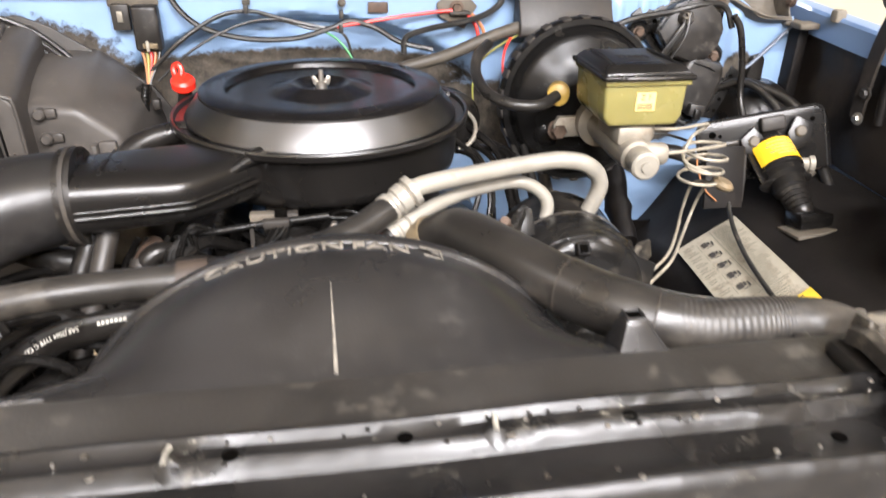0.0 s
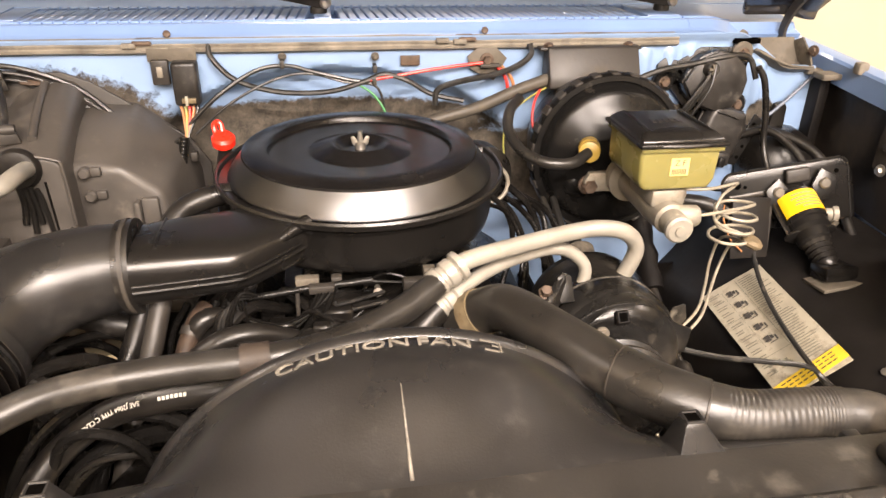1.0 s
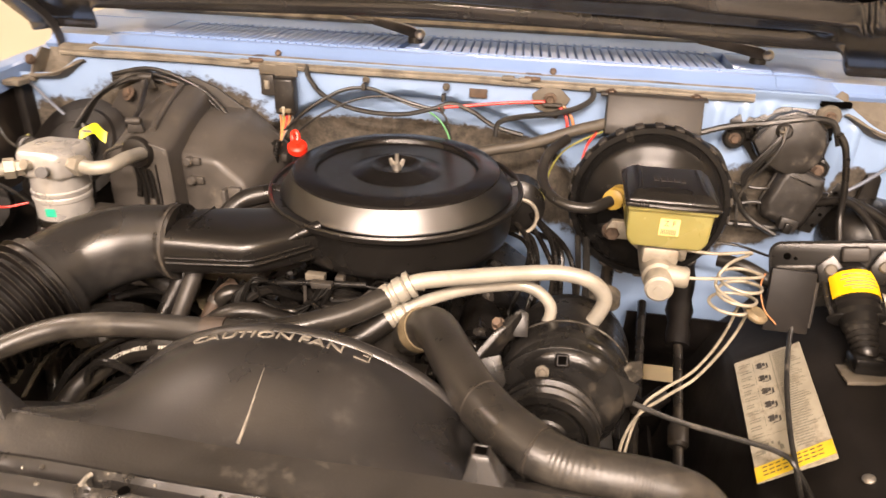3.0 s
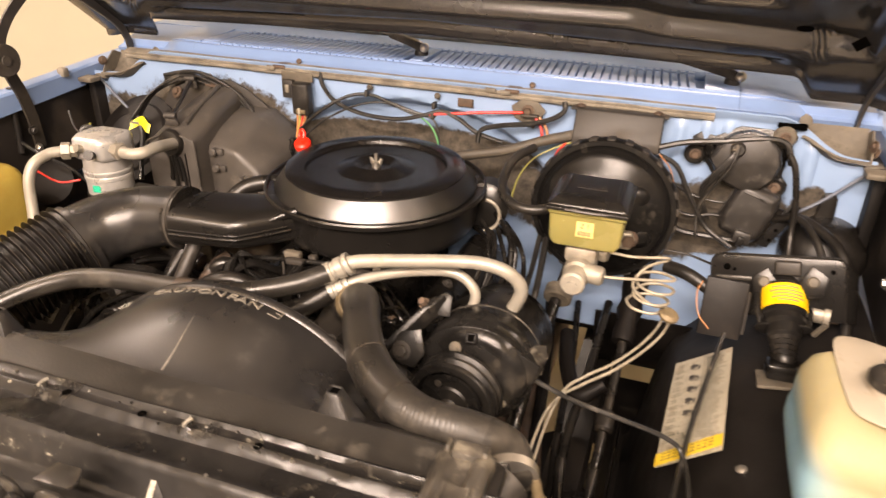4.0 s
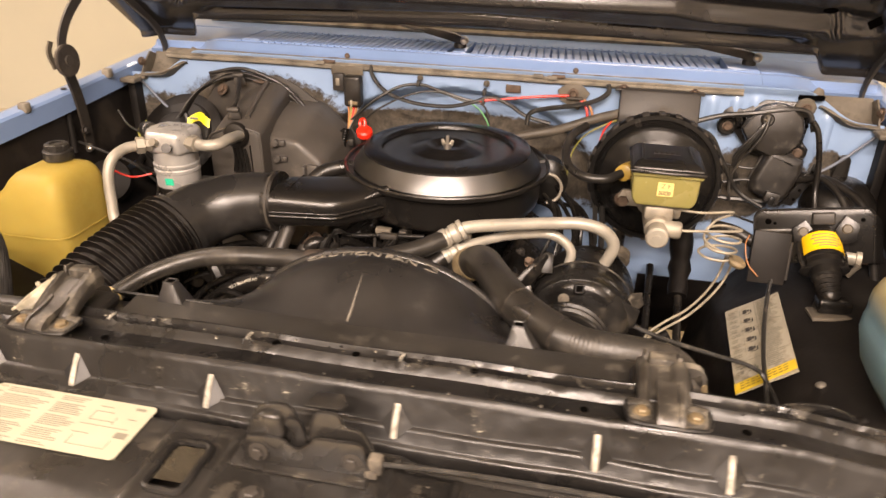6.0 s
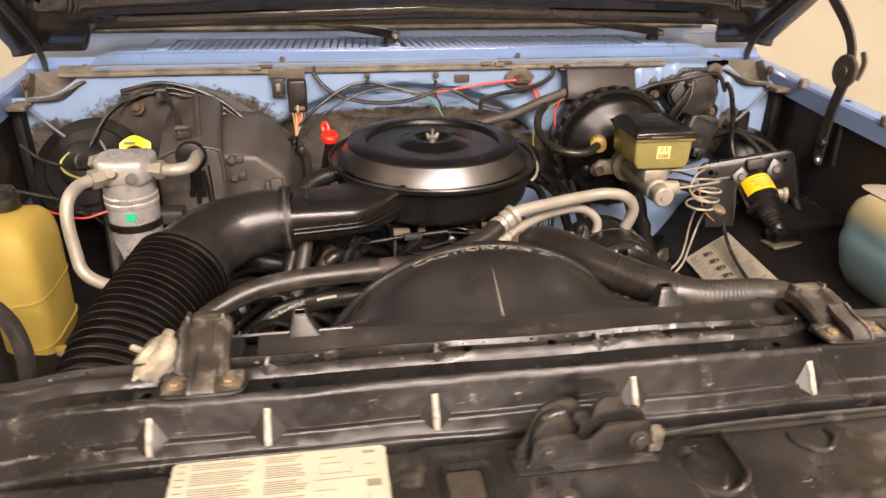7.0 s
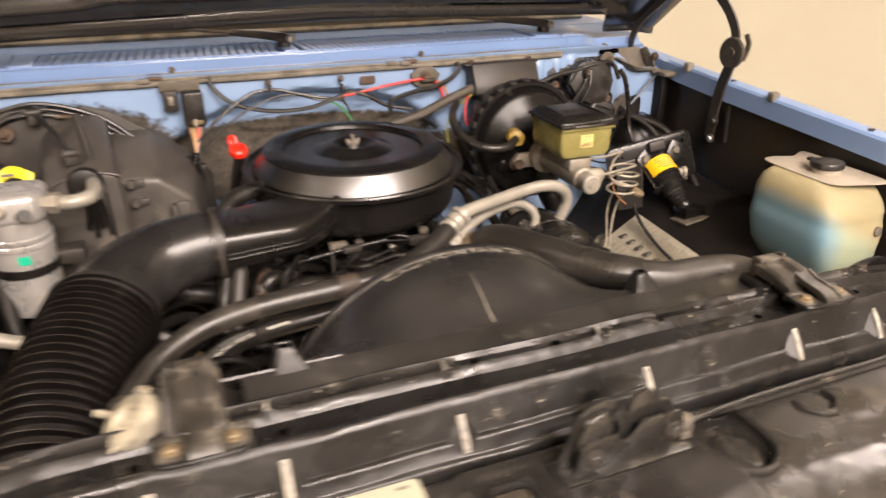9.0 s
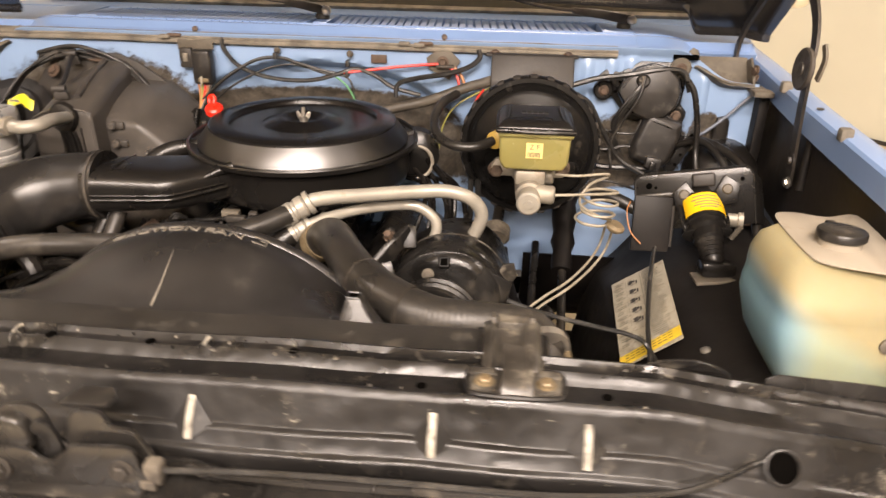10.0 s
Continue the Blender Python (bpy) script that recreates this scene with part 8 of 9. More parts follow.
def frame_rail(s):
    t = thing("frame_rail", (s * 0.40, 0.4, 0.45), "dark steel chassis rail below the engine", "chassis rail", "chassis rails")
    part("channel", slab([(-0.035, -0.07), (0.035, -0.07), (0.035, -0.062), (-0.027, -0.062), (-0.027, 0.062), (0.035, 0.062), (0.035, 0.07), (-0.035, 0.07)], 2.6, pose(s * 0.40, 2.0, 0.52, 90, 0, 0)), M_LINER, t)
    part("arm", tube([(s * 0.36, 0.55, 0.46), (s * 0.52, 0.52, 0.45), (s * 0.68, 0.50, 0.42)], 0.03, 10, flat=0.6), M_ENGINE, t)
    part("spring_tower", lathe([(0.06, 0), (0.06, 0.10), (0.045, 0.13), (0.0, 0.13)], pose(s * 0.44, 0.5, 0.52), 20), M_ENGINE, t)


frame_rail(1)
frame_rail(-1)
solo("cross_member", box(-0.38, 0.38, 0.48, 0.62, 0.36, 0.44, 0.02), M_CASE, (0, 0.55, 0.36), "dark steel crossmember under the engine", "crossmember")
harness("fuel_hose", [(0.36, 0.80, 0.80), (0.38, 0.70, 0.79), (0.41, 0.64, 0.78), (0.45, 0.66, 0.80)], 0.015, M_BELLOWS, "black corrugated hose beside the frame", "hose", 12)
harness("engine_loom", [(0.30, 0.80, 1.0), (0.305, 0.70, 0.93), (0.29, 0.60, 0.86), (0.27, 0.52, 0.78)], 0.006, M_WIRE, "black wiring loom beside the booster")
harness("engine_loom", [(0.285, 0.82, 1.0), (0.29, 0.70, 0.95), (0.275, 0.62, 0.88), (0.25, 0.55, 0.80)], 0.005, M_WIRE, "black wiring loom beside the booster")


# ---- left side of the bay ----
def coolant_tank():
    t = thing("coolant_tank", (-0.745, 0.47, 0.84), "aged yellow plastic coolant overflow tank", "coolant tank")
    secs = [(-0.80, -0.69, 0.425, 0.53, 0.845), (-0.822, -0.670, 0.406, 0.549, 0.850), (-0.828, -0.665, 0.400, 0.555, 0.864), (-0.829, -0.663, 0.399, 0.556, 0.93), (-0.829, -0.661, 0.399, 0.556, 1.0),
            (-0.828, -0.660, 0.400, 0.555, 1.035), (-0.824, -0.660, 0.401, 0.554, 1.048), (-0.812, -0.661, 0.402, 0.553, 1.058), (-0.797, -0.662, 0.404, 0.552, 1.066), (-0.786, -0.664, 0.407, 0.550, 1.077),
            (-0.779, -0.668, 0.412, 0.546, 1.088), (-0.770, -0.676, 0.422, 0.537, 1.098), (-0.758, -0.690, 0.440, 0.522, 1.104), (-0.745, -0.706, 0.465, 0.51, 1.106)]
    part("tank", loft_rect(secs, 12, 5.0), M_YTANK, t)
    part("neck", lathe([(0.022, 0), (0.022, 0.016), (0.0, 0.016)], pose(-0.726, 0.505, 1.100), 24), M_YTANK, t)
    cap = part("cap", lathe([(0.026, 0), (0.027, 0.002), (0.027, 0.016), (0.025, 0.018), (0.021, 0.019), (0.021, 0.029), (0.018, 0.031), (0.012, 0.031), (0.012, 0.028), (0.0, 0.028)], pose(-0.726, 0.505, 1.108), 30), M_CAP, t,
               "black knurled cap")
    for i in range(10):
        a = i * math.pi / 5
        part("knurl", box(-0.002, 0.002, 0.019, 0.0225, 0.019, 0.030, 0.0006, 1, m=pose(-0.726, 0.505, 1.108) @ Matrix.Rotation(a, 4, "Z")), M_CAP, cap)
    for z in (0.905, 0.985):
        part("moulded_rib", loft_rect([(-0.8300, -0.6605, 0.3975, 0.5575, z), (-0.8302, -0.6600, 0.3970, 0.5580, z + 0.002), (-0.8300, -0.6602, 0.3975, 0.5575, z + 0.004)], 12, 5.0), M_YTANK, t)
    part("tail", slab([(-0.67, 0.86), (-0.648, 0.885), (-0.652, 0.90), (-0.672, 0.90)], 0.006, Matrix(((1, 0, 0, 0), (0, 0, 1, 0.42), (0, 1, 0, 0), (0, 0, 0, 1))), 0.001), M_YTANK, t)
    return t


coolant_tank()


def battery():
    t = thing("battery", (-0.77, 0.17, 0.85), "black car battery with a white and green label", "battery")
    m = pose(-0.782, 0.172, 0.008, 0, 0, -5)
    part("case", box(-0.118, 0.118, -0.098, 0.098, 0.86, 1.036, 0.006, 2, m=m), M_BATT, t)
    part("top_cover", box(-0.120, 0.120, -0.100, 0.100, 1.037, 1.048, 0.004, 2, m=m), M_BATT, t)
    lb = part("label", slab([(0.036, -0.098), (0.072, -0.098), (0.072, 0.052), (0.100, 0.052), (0.100, 0.070), (0.044, 0.070), (0.036, 0.060)], 0.0006, m @ pose(0, 0, 1.0485)), M_PAPER, t, "white printed label")
    part("green_field", box(0.0560, 0.0715, -0.042, 0.040, 1.0493, 1.0496, 0, m=m), M_GREEN, lb, "green printed bar")
    rnd = random.Random(12)
    for i in range(10):
        w = rnd.choice((0.0045, 0.006, 0.0075))
        part("brand_block", bars([(0.0765, 0.036 - 0.0080 * i, 0.0125 if i in (0, 5) else 0.0095, w)], 0.0003, m @ pose(0, 0, 1.0486)), M_WHITE, t, "white brand mark drawn as blocks")
    part("bar_code", bars([(0.050 + 0.0030 * i, 0.057, 0.0015 + 0.0008 * (i % 2), 0.009) for i in range(14)], 0.0003, m @ pose(0, 0, 1.0493)), M_GREYINK, lb)
    part("small_print", bars([(0.0415, 0.045 - 0.0105 * i, 0.009 - 0.002 * (i % 2), 0.005) for i in range(9)] + [(0.040, -0.06 - 0.004 * i, 0.024, 0.0018) for i in range(7)], 0.0003, m @ pose(0, 0, 1.0493)), M_GREYINK, lb)
    for y in (0.008, -0.092):
        d = part("danger_label", slab([(-0.050, 0), (0.020, 0), (0.028, 0.008), (0.028, 0.076), (0.020, 0.084), (-0.050, 0.084)], 0.0006, m @ pose(-0.004, y, 1.0485)), M_INK, t, "black warning label with fine print")
        rows = []
        for i in range(17):
            yy = 0.006 + 0.0045 * i
            if i in (6, 12):
                continue
            x0 = -0.046
            while x0 < 0.018:
                w = rnd.uniform(0.004, 0.013)
                rows.append((x0, yy, min(w, 0.022 - x0), 0.0024))
                x0 += w + rnd.uniform(0.0016, 0.003)
        part("print", bars(rows, 0.0003, m @ pose(-0.004, y, 1.0491)), M_WHITE, d, "rows of unreadable white print")
    term = part("terminal", lathe([(0.013, 0), (0.012, 0.018), (0.009, 0.021), (0.0, 0.022)], m @ pose(0.077, 0.083, 1.048), 20), M_CAST, t, "lead terminal post")
    part("terminal_clamp", slab([(-0.019, -0.016), (0.012, -0.018), (0.045, -0.011), (0.048, 0.010), (0.012, 0.016), (-0.019, 0.014)], 0.012, m @ pose(0.077, 0.083, 1.051), 0.004), M_CAST, term)
    part("clamp_bolt", hexbolt(m @ Vector((0.108, 0.075, 1.062)), (1, -0.1, 0.2), 0.006, 0.02), M_GOLD, term)
    k = part("vent_cap", lathe([(0.024, 0), (0.025, 0.006), (0.022, 0.013), (0.017, 0.0155), (0.012, 0.013), (0.009, 0.006), (0.0, 0.005)], m @ pose(0.088, -0.083, 1.048), 26), M_CAP, t, "black round knob")
    part("hold_down", lathe([(0.016, 0), (0.016, 0.012), (0.0125, 0.014), (0.0135, 0.030), (0.0115, 0.040), (0.007, 0.046), (0.0, 0.048)], m @ pose(0.130, -0.062, 1.02), 18), M_CAST, t, "zinc hold-down stud")
    part("tray", box(-0.135, 0.14, -0.11, 0.11, 0.845, 0.858, 0.003, m=m), M_LINER, t)
    return t


battery()


def cable(pts, r, n, label):
    """A loom of many fine strands that twist slowly round one another."""
    t = thing("battery_cable", pts[0], label, "cable")
    part("core", tube(pts, r * 0.95, 16, 8), M_BRAID, t)
    c = curve_points(pts, n)
    for k in range(22):
        a0 = k * 2 * math.pi / 22
        line = []
        up = Vector((0, 0, 1))
        for i, q in enumerate(c):
            tq = (c[min(i + 1, len(c) - 1)] - c[max(i - 1, 0)]).normalized()
            u = (up - tq * up.dot(tq)).normalized()
            up = u
            a = a0 + 0.05 * i + 0.25 * noise.noise((i * 0.3, k, 1))
            line.append(q + (u * math.cos(a) + tq.cross(u) * math.sin(a)) * r * (0.945 + 0.05 * noise.noise((i * 0.4, k * 3, 5))))
        part("strand", tube(line, r * 0.085, 5, 1), M_BRAID, t)
    return t


cable([(-0.694, 0.264, 1.066), (-0.668, 0.256, 1.071), (-0.645, 0.241, 1.067), (-0.624, 0.222, 1.050), (-0.614, 0.208, 1.02), (-0.615, 0.198, 0.97), (-0.62, 0.188, 0.90)], 0.0105, 5, "black braided battery cable bending down")


def accumulator():
    t = thing("accumulator", (-0.578, 0.658, 0.945), "silver aluminium refrigerant accumulator can", "accumulator")
    c = pose(-0.578, 0.660, 0)
    can = part("can", lathe([(0.0, 0.930), (0.032, 0.930), (0.042, 0.936), (0.0445, 0.946), (0.0445, 1.048), (0.0465, 1.050), (0.0465, 1.056), (0.0445, 1.058), (0.0465, 1.061), (0.0465, 1.067), (0.0445, 1.069), (0.044, 1.095), (0.0, 1.096)], c, 48),
               M_CAN, t)
    part("head", slab([(-0.034, -0.047), (0.034, -0.047), (0.05, -0.02), (0.05, 0.025), (0.036, 0.045), (-0.036, 0.045), (-0.05, 0.025), (-0.05, -0.02)], 0.046, c @ pose(0, 0, 1.092), 0.010, 3), M_CAN, t)
    part("strap", lathe([(0.045, 1.005), (0.0472, 1.0055), (0.0472, 1.019), (0.045, 1.0195)], c, 48), M_RUBBERD, t, "black rubber strap")
    part("strap_bracket", box(-0.545, -0.495, 0.66, 0.70, 1.0, 1.025, 0.004), M_CASE, t)
    own = bmesh.new()
    rg = []
    for i in range(6):
        a = math.radians(-95 + 22 * i / 5)
        rg.append([c @ Vector((r * math.cos(a), r * math.sin(a), z)) for r, z in ((0.0450, 1.028), (0.0450, 1.042), (0.0446, 1.042), (0.0446, 1.028))])
    skin(own, rg)
    part("sticker", own, M_TEAL, can, "small teal sticker")
    # front left fitting and bent pipe
    f = part("left_fitting", lathe([(0.013, 0), (0.013, 0.012), (0.017, 0.013), (0.017, 0.028), (0.012, 0.030), (0.0, 0.03)], aim((-0.600, 0.615, 1.113), (-0.75, -0.6, 0.05)), 6), M_CAST, t)
    part("left_pipe", tube([(-0.615, 0.602, 1.114), (-0.634, 0.578, 1.113), (-0.645, 0.548, 1.100), (-0.648, 0.532, 1.070), (-0.642, 0.520, 1.020), (-0.634, 0.510, 0.988), (-0.608, 0.500, 0.970), (-0.56, 0.490, 0.958), (-0.50, 0.48, 0.944)], 0.0105, 14, 8), M_ALU, t,
         "dull aluminium pipe")
    part("right_fitting", lathe([(0.014, 0), (0.014, 0.012), (0.017, 0.013), (0.017, 0.026), (0.012, 0.028), (0.0, 0.028)], aim((-0.535, 0.640, 1.116), (1, -0.25, 0.0)), 6), M_CAST, t)
    part("right_pipe", tube([(-0.515, 0.636, 1.116), (-0.490, 0.632, 1.115), (-0.468, 0.645, 1.116), (-0.462, 0.672, 1.118), (-0.466, 0.71, 1.112), (-0.468, 0.75, 1.105)], 0.0115, 14, 8), M_ALU, t, "dull aluminium pipe")
    part("port", lathe([(0.008, 0), (0.008, 0.014), (0.0095, 0.0145), (0.0095, 0.022), (0.0, 0.022)], aim((-0.562, 0.612, 1.108), (0.35, -0.85, 0.35)), 12), M_CAP, t)
    part("port", lathe([(0.008, 0), (0.008, 0.012), (0.0, 0.012)], aim((-0.588, 0.612, 1.118), (-0.1, -0.9, 0.45)), 12), M_CAST, t)
    sw = part("switch", lathe([(0.014, 0), (0.014, 0.018), (0.017, 0.019), (0.017, 0.055), (0.012, 0.058), (0.0, 0.058)], aim((-0.650, 0.698, 1.115), (-0.7, 0.65, -0.2)), 20), M_CAP, t, "black pressure switch")
    part("switch_nut", lathe([(0.016, 0), (0.016, 0.016), (0.0, 0.016)], aim((-0.624, 0.674, 1.119), (-0.7, 0.65, -0.15)), 6), M_CAST, sw)
    return t


accumulator()
tg = thing("caution_tag", (-0.59, 0.79, 1.12), "bright yellow folded warning tag behind the accumulator", "tag")
part("tag", sheet(24, 4, lambda u, v: (-0.618 + 0.060 * u, 0.777 + 0.010 * math.sin(u * 5) + 0.010 * v, 1.104 + 0.017 * v + 0.013 * math.sin(2.9 * u)), 0.0008), M_YTAG, tg)
part("print", box(-0.606, -0.586, 0.7735, 0.7745, 1.122, 1.127, 0), M_GREYINK, tg)
harness("thin_lead", [(-0.80, 0.80, 1.12), (-0.75, 0.76, 1.10), (-0.69, 0.72, 1.10), (-0.65, 0.68, 1.11)], 0.0025, M_WIRE, "thin wire to the pressure switch")
harness("thin_lead", [(-0.70, 0.757, 1.115), (-0.716, 0.748, 1.10), (-0.708, 0.735, 1.085), (-0.67, 0.705, 1.08), (-0.63, 0.68, 1.088)], 0.0025, M_YLWIRE, "thin yellow-green wire to the pressure switch")
harness("thin_lead", [(-0.70, 0.60, 1.06), (-0.65, 0.60, 1.045), (-0.61, 0.615, 1.05)], 0.002, M_REDWIRE, "thin red wire behind the coolant tank")
harness("thin_lead", [(-0.82, 0.68, 1.08), (-0.74, 0.65, 1.075), (-0.68, 0.66, 1.05), (-0.64, 0.68, 1.0)], 0.003, M_WIRE, "thin black wire behind the coolant tank")


def heater_case():
    t = thing("heater_case", (-0.48, 0.85, 0.9), "dusty black heater and evaporator case on the firewall", "heater case")

    def face(y, x0, x1, top, drop):
        return [(x0, y, 0.83), (x1 + 0.006, y, 0.83), (x1 + 0.002, y, 1.02), (x1, y, top - 0.012), (x1 - 0.008, y, top), (-0.462, y, top + 0.006), (-0.495, y, top + 0.004), (x0 + 0.022, y, top - drop * 0.5),
                (x0 + 0.004, y, top - drop - 0.006), (x0, y, top - drop - 0.03)]

    rings = [face(y, x0, x1, top, d) for y, x0, x1, top, d in ((0.743, -0.548, -0.426, 1.116, 0.014), (0.80, -0.551, -0.430, 1.136, 0.016), (0.87, -0.556, -0.436, 1.157, 0.020), (0.94, -0.560, -0.44, 1.170, 0.03), (0.968, -0.56, -0.44, 1.172, 0.03))]
    part("evaporator_box", loft(rings, 0.006, 3), M_HEATER, t)
    rim = [(x, 0.741, z) for x, y, z in face(0.741, -0.5485, -0.4255, 1.1165, 0.014)][2:]
    part("face_rim", tube(rim, 0.0024, 8, 3), M_HEATER, t)
    part("face_seam", tube([(-0.452, 0.7425, 1.085), (-0.449, 0.7425, 1.0), (-0.447, 0.7425, 0.90)], 0.0018, 6, 2), M_BELLOWS, t)

    def side(y, x1, z1, z2):
        return [(-0.445, y, 0.83), (x1 + 0.004, y, 0.83), (x1, y, z2 - 0.05), (x1 - 0.012, y, z2), (-0.365, y, z1 - 0.006), (-0.445, y, z1)]

    rings = [side(y, x1, z1, z2) for y, x1, z1, z2 in ((0.790, -0.300, 1.090, 1.040), (0.84, -0.292, 1.112, 1.056), (0.90, -0.284, 1.130, 1.066), (0.968, -0.276, 1.142, 1.072))]
    part("heater_box", loft(rings, 0.011, 3), M_HEATER, t)
    part("flange", slab([(-0.70, 0.86), (-0.262, 0.86), (-0.262, 1.03), (-0.29, 1.075), (-0.36, 1.125), (-0.43, 1.172), (-0.47, 1.188), (-0.56, 1.186), (-0.64, 1.15), (-0.70, 1.06)], 0.006, Matrix(((1, 0, 0, 0), (0, 0, 1, 0.950), (0, 1, 0, 0), (0, 0, 0, 1))), 0.002), M_CASE, t)
    for x, z in ((-0.413, 1.080), (-0.410, 1.044)):
        part("boss", lathe([(0.0085, 0), (0.0085, 0.012), (0.006, 0.015), (0.0, 0.015)], aim((x, 0.792, z), (0, -1, 0.05)), 14), M_HEATER, t)
        part("boss_fin", box(x + 0.007, x + 0.022, 0.783, 0.792, z - 0.006, z + 0.008, 0.003), M_HEATER, t)
    part("fin", box(-0.352, -0.343, 0.772, 0.793, 0.975, 1.035, 0.003), M_HEATER, t)
    part("fin_web", box(-0.343, -0.318, 0.781, 0.793, 0.985, 1.038, 0.004), M_HEATER, t)
    # two linkage lugs and their arm on the roof of the box, a raised rib beside them
    part("roof_rib", tube([(-0.468, 0.775, 1.136), (-0.478, 0.84, 1.156), (-0.49, 0.93, 1.176)], 0.006, 10, 4), M_HEATER, t)
    part("latch_arm", tube([(-0.555, 0.925, 1.186), (-0.536, 0.88, 1.178), (-0.512, 0.82, 1.164), (-0.498, 0.772, 1.152)], 0.0045, 8), M_CAP, t)
    for p, up in (((-0.558, 0.924, 1.168), 0.022), ((-0.497, 0.770, 1.132), 0.020)):
        lug = part("latch_lug", slab([(-0.015, 0), (0.015, 0), (0.010, up), (-0.010, up)], 0.010, pose(p[0], p[1] + 0.005, p[2], 90, 0, 20), 0.002), M_CASE, t)
        part("pin", lathe([(0.007, -0.012), (0.008, 0.0), (0.007, 0.012), (0.0, 0.013)], aim((p[0], p[1], p[2] + up), (1, 0.2, 0)), 12), M_CASE, lug)
    part("rust_stain_plate", slab(rounded([(-0.02, -0.008), (0.012, -0.012), (0.022, 0.002), (0.004, 0.010), (-0.018, 0.006)], 3), 0.002, aim((-0.508, 0.945, 1.178), (0.1, -0.5, 0.85)), 0.0006), M_RUST, t, "rust-stained patch on the flange")
    part("screw", hexbolt((-0.612, 0.940, 1.150), (-0.3, -0.7, 0.5), 0.010, 0.008), M_RUST, t)
    # sealing putty and drips round the pipe entry
    part("grommet", lathe([(0.029, 0), (0.029, 0.004), (0.025, 0.010), (0.017, 0.012), (0.0, 0.012)], aim((-0.480, 0.742, 1.106), (0, -1, 0.08)), 24), M_RUBBERD, t)
    for i in range(4):
        x = -0.486 + 0.008 * i
        part("tar_drip", tube([(x, 0.735, 1.090 - 0.004 * i), (x + 0.004, 0.736, 1.06 - 0.008 * (i % 3)), (x - 0.002 + 0.003 * i, 0.738, 1.025 - 0.014 * (i % 2))], 0.0050 - 0.0005 * i, 8), M_SATIN, t, "tar drip below the grommet")
    return t


heater_case()


def blower():
    t = thing("blower_motor", (-0.70, 0.88, 1.0), "dark round blower motor housing beside the heater case", "blower")
    m = aim((-0.715, 0.90, 1.035), (-0.1, -0.75, 0.65))
    part("housing", lathe([(0.0, -0.06), (0.11, -0.06), (0.11, 0.0), (0.105, 0.008), (0.09, 0.010), (0.085, 0.016), (0.055, 0.018), (0.05, 0.035), (0.04, 0.042), (0.0, 0.044)], m, 40), M_LINER, t)
    part("rim", lathe([(0.107, 0.0), (0.113, 0.002), (0.113, 0.008), (0.107, 0.010)], m, 40), M_LINER, t)
    part("hose", tube([(-0.80, 0.86, 0.99), (-0.77, 0.80, 0.99), (-0.70, 0.77, 0.985), (-0.64, 0.78, 0.98)], 0.008, 10), M_RUBBERD, t)
    h = thing("horn_relay", (-0.80, 0.72, 0.98), "dark round horn mounted by the inner fender", "horn")
    part("horn", lathe([(0.0, -0.02), (0.04, -0.02), (0.05, -0.01), (0.05, 0.01), (0.03, 0.018), (0.0, 0.02)], aim((-0.78, 0.70, 0.985), (0.2, -0.8, 0.6)), 28), M_LINER, h)


blower()
harness("evaporator_hose", [(-0.63, 0.70, 1.07), (-0.622, 0.66, 1.0), (-0.60, 0.58, 0.91), (-0.56, 0.53, 0.84), (-0.53, 0.48, 0.76)], 0.012, M_RUBBERD, "dark rubber hose below the accumulator", "hose", 10)
harness("corrugated_hose", [(-0.44, 0.60, 0.975), (-0.40, 0.58, 0.97), (-0.35, 0.56, 0.965), (-0.30, 0.56, 0.95)], 0.017, M_RUBBERD, "ribbed black conduit below the elbow", "hose", 12)


# ---- wiring across the firewall ----
def relay():
    t = thing("relay", (-0.285, 0.945, 1.17), "black relay with orange leads on a steel bracket", "relay")
    part("bracket", slab([(-0.07, 0.0), (0.006, 0.002), (0.006, 0.022), (-0.036, 0.022), (-0.036, 0.020), (-0.07, 0.022)], 0.003, pose(-0.270, 0.958, 1.200, 90, 0, 0), 0.001), M_TAN, t)
    part("connector", box(-0.335, -0.308, 0.945, 0.958, 1.165, 1.205, 0.003), M_CASE, t)
    part("connector_eye", box(-0.326, -0.317, 0.942, 0.946, 1.178, 1.195, 0.001), M_CAST, t)
    part("case", box(-0.302, -0.262, 0.925, 0.952, 1.135, 1.205, 0.006, 3), M_CAP, t)
    part("clip", box(-0.290, -0.268, 0.921, 0.926, 1.141, 1.149, 0.001), M_GOLD, t)
    part("clip", box(-0.285, -0.280, 0.9195, 0.923, 1.137, 1.153, 0.001), M_PAPER, t)
    for i, mt in enumerate((M_ORWIRE, M_YLWIRE, M_REDWIRE, M_ORWIRE, M_WIRE)):
        x = -0.296 + 0.007 * i
        part("lead", tube([(x, 0.936, 1.138), (x + 0.002 * (2 - i), 0.93, 1.12), (x - 0.006 * (i - 1), 0.918, 1.09), (-0.292, 0.905, 1.06)], 0.0026, 6), mt, t)
    part("loom", tube([(-0.292, 0.908, 1.09), (-0.298, 0.90, 1.05), (-0.300, 0.89, 0.99), (-0.285, 0.87, 0.94), (-0.25, 0.85, 0.90)], 0.0068, 12, 26, rfun=lambda q: 1.0 + 0.05 * math.sin(q * 2 * math.pi * 26)), M_GREASE, t, "ribbed black loom")
    return t


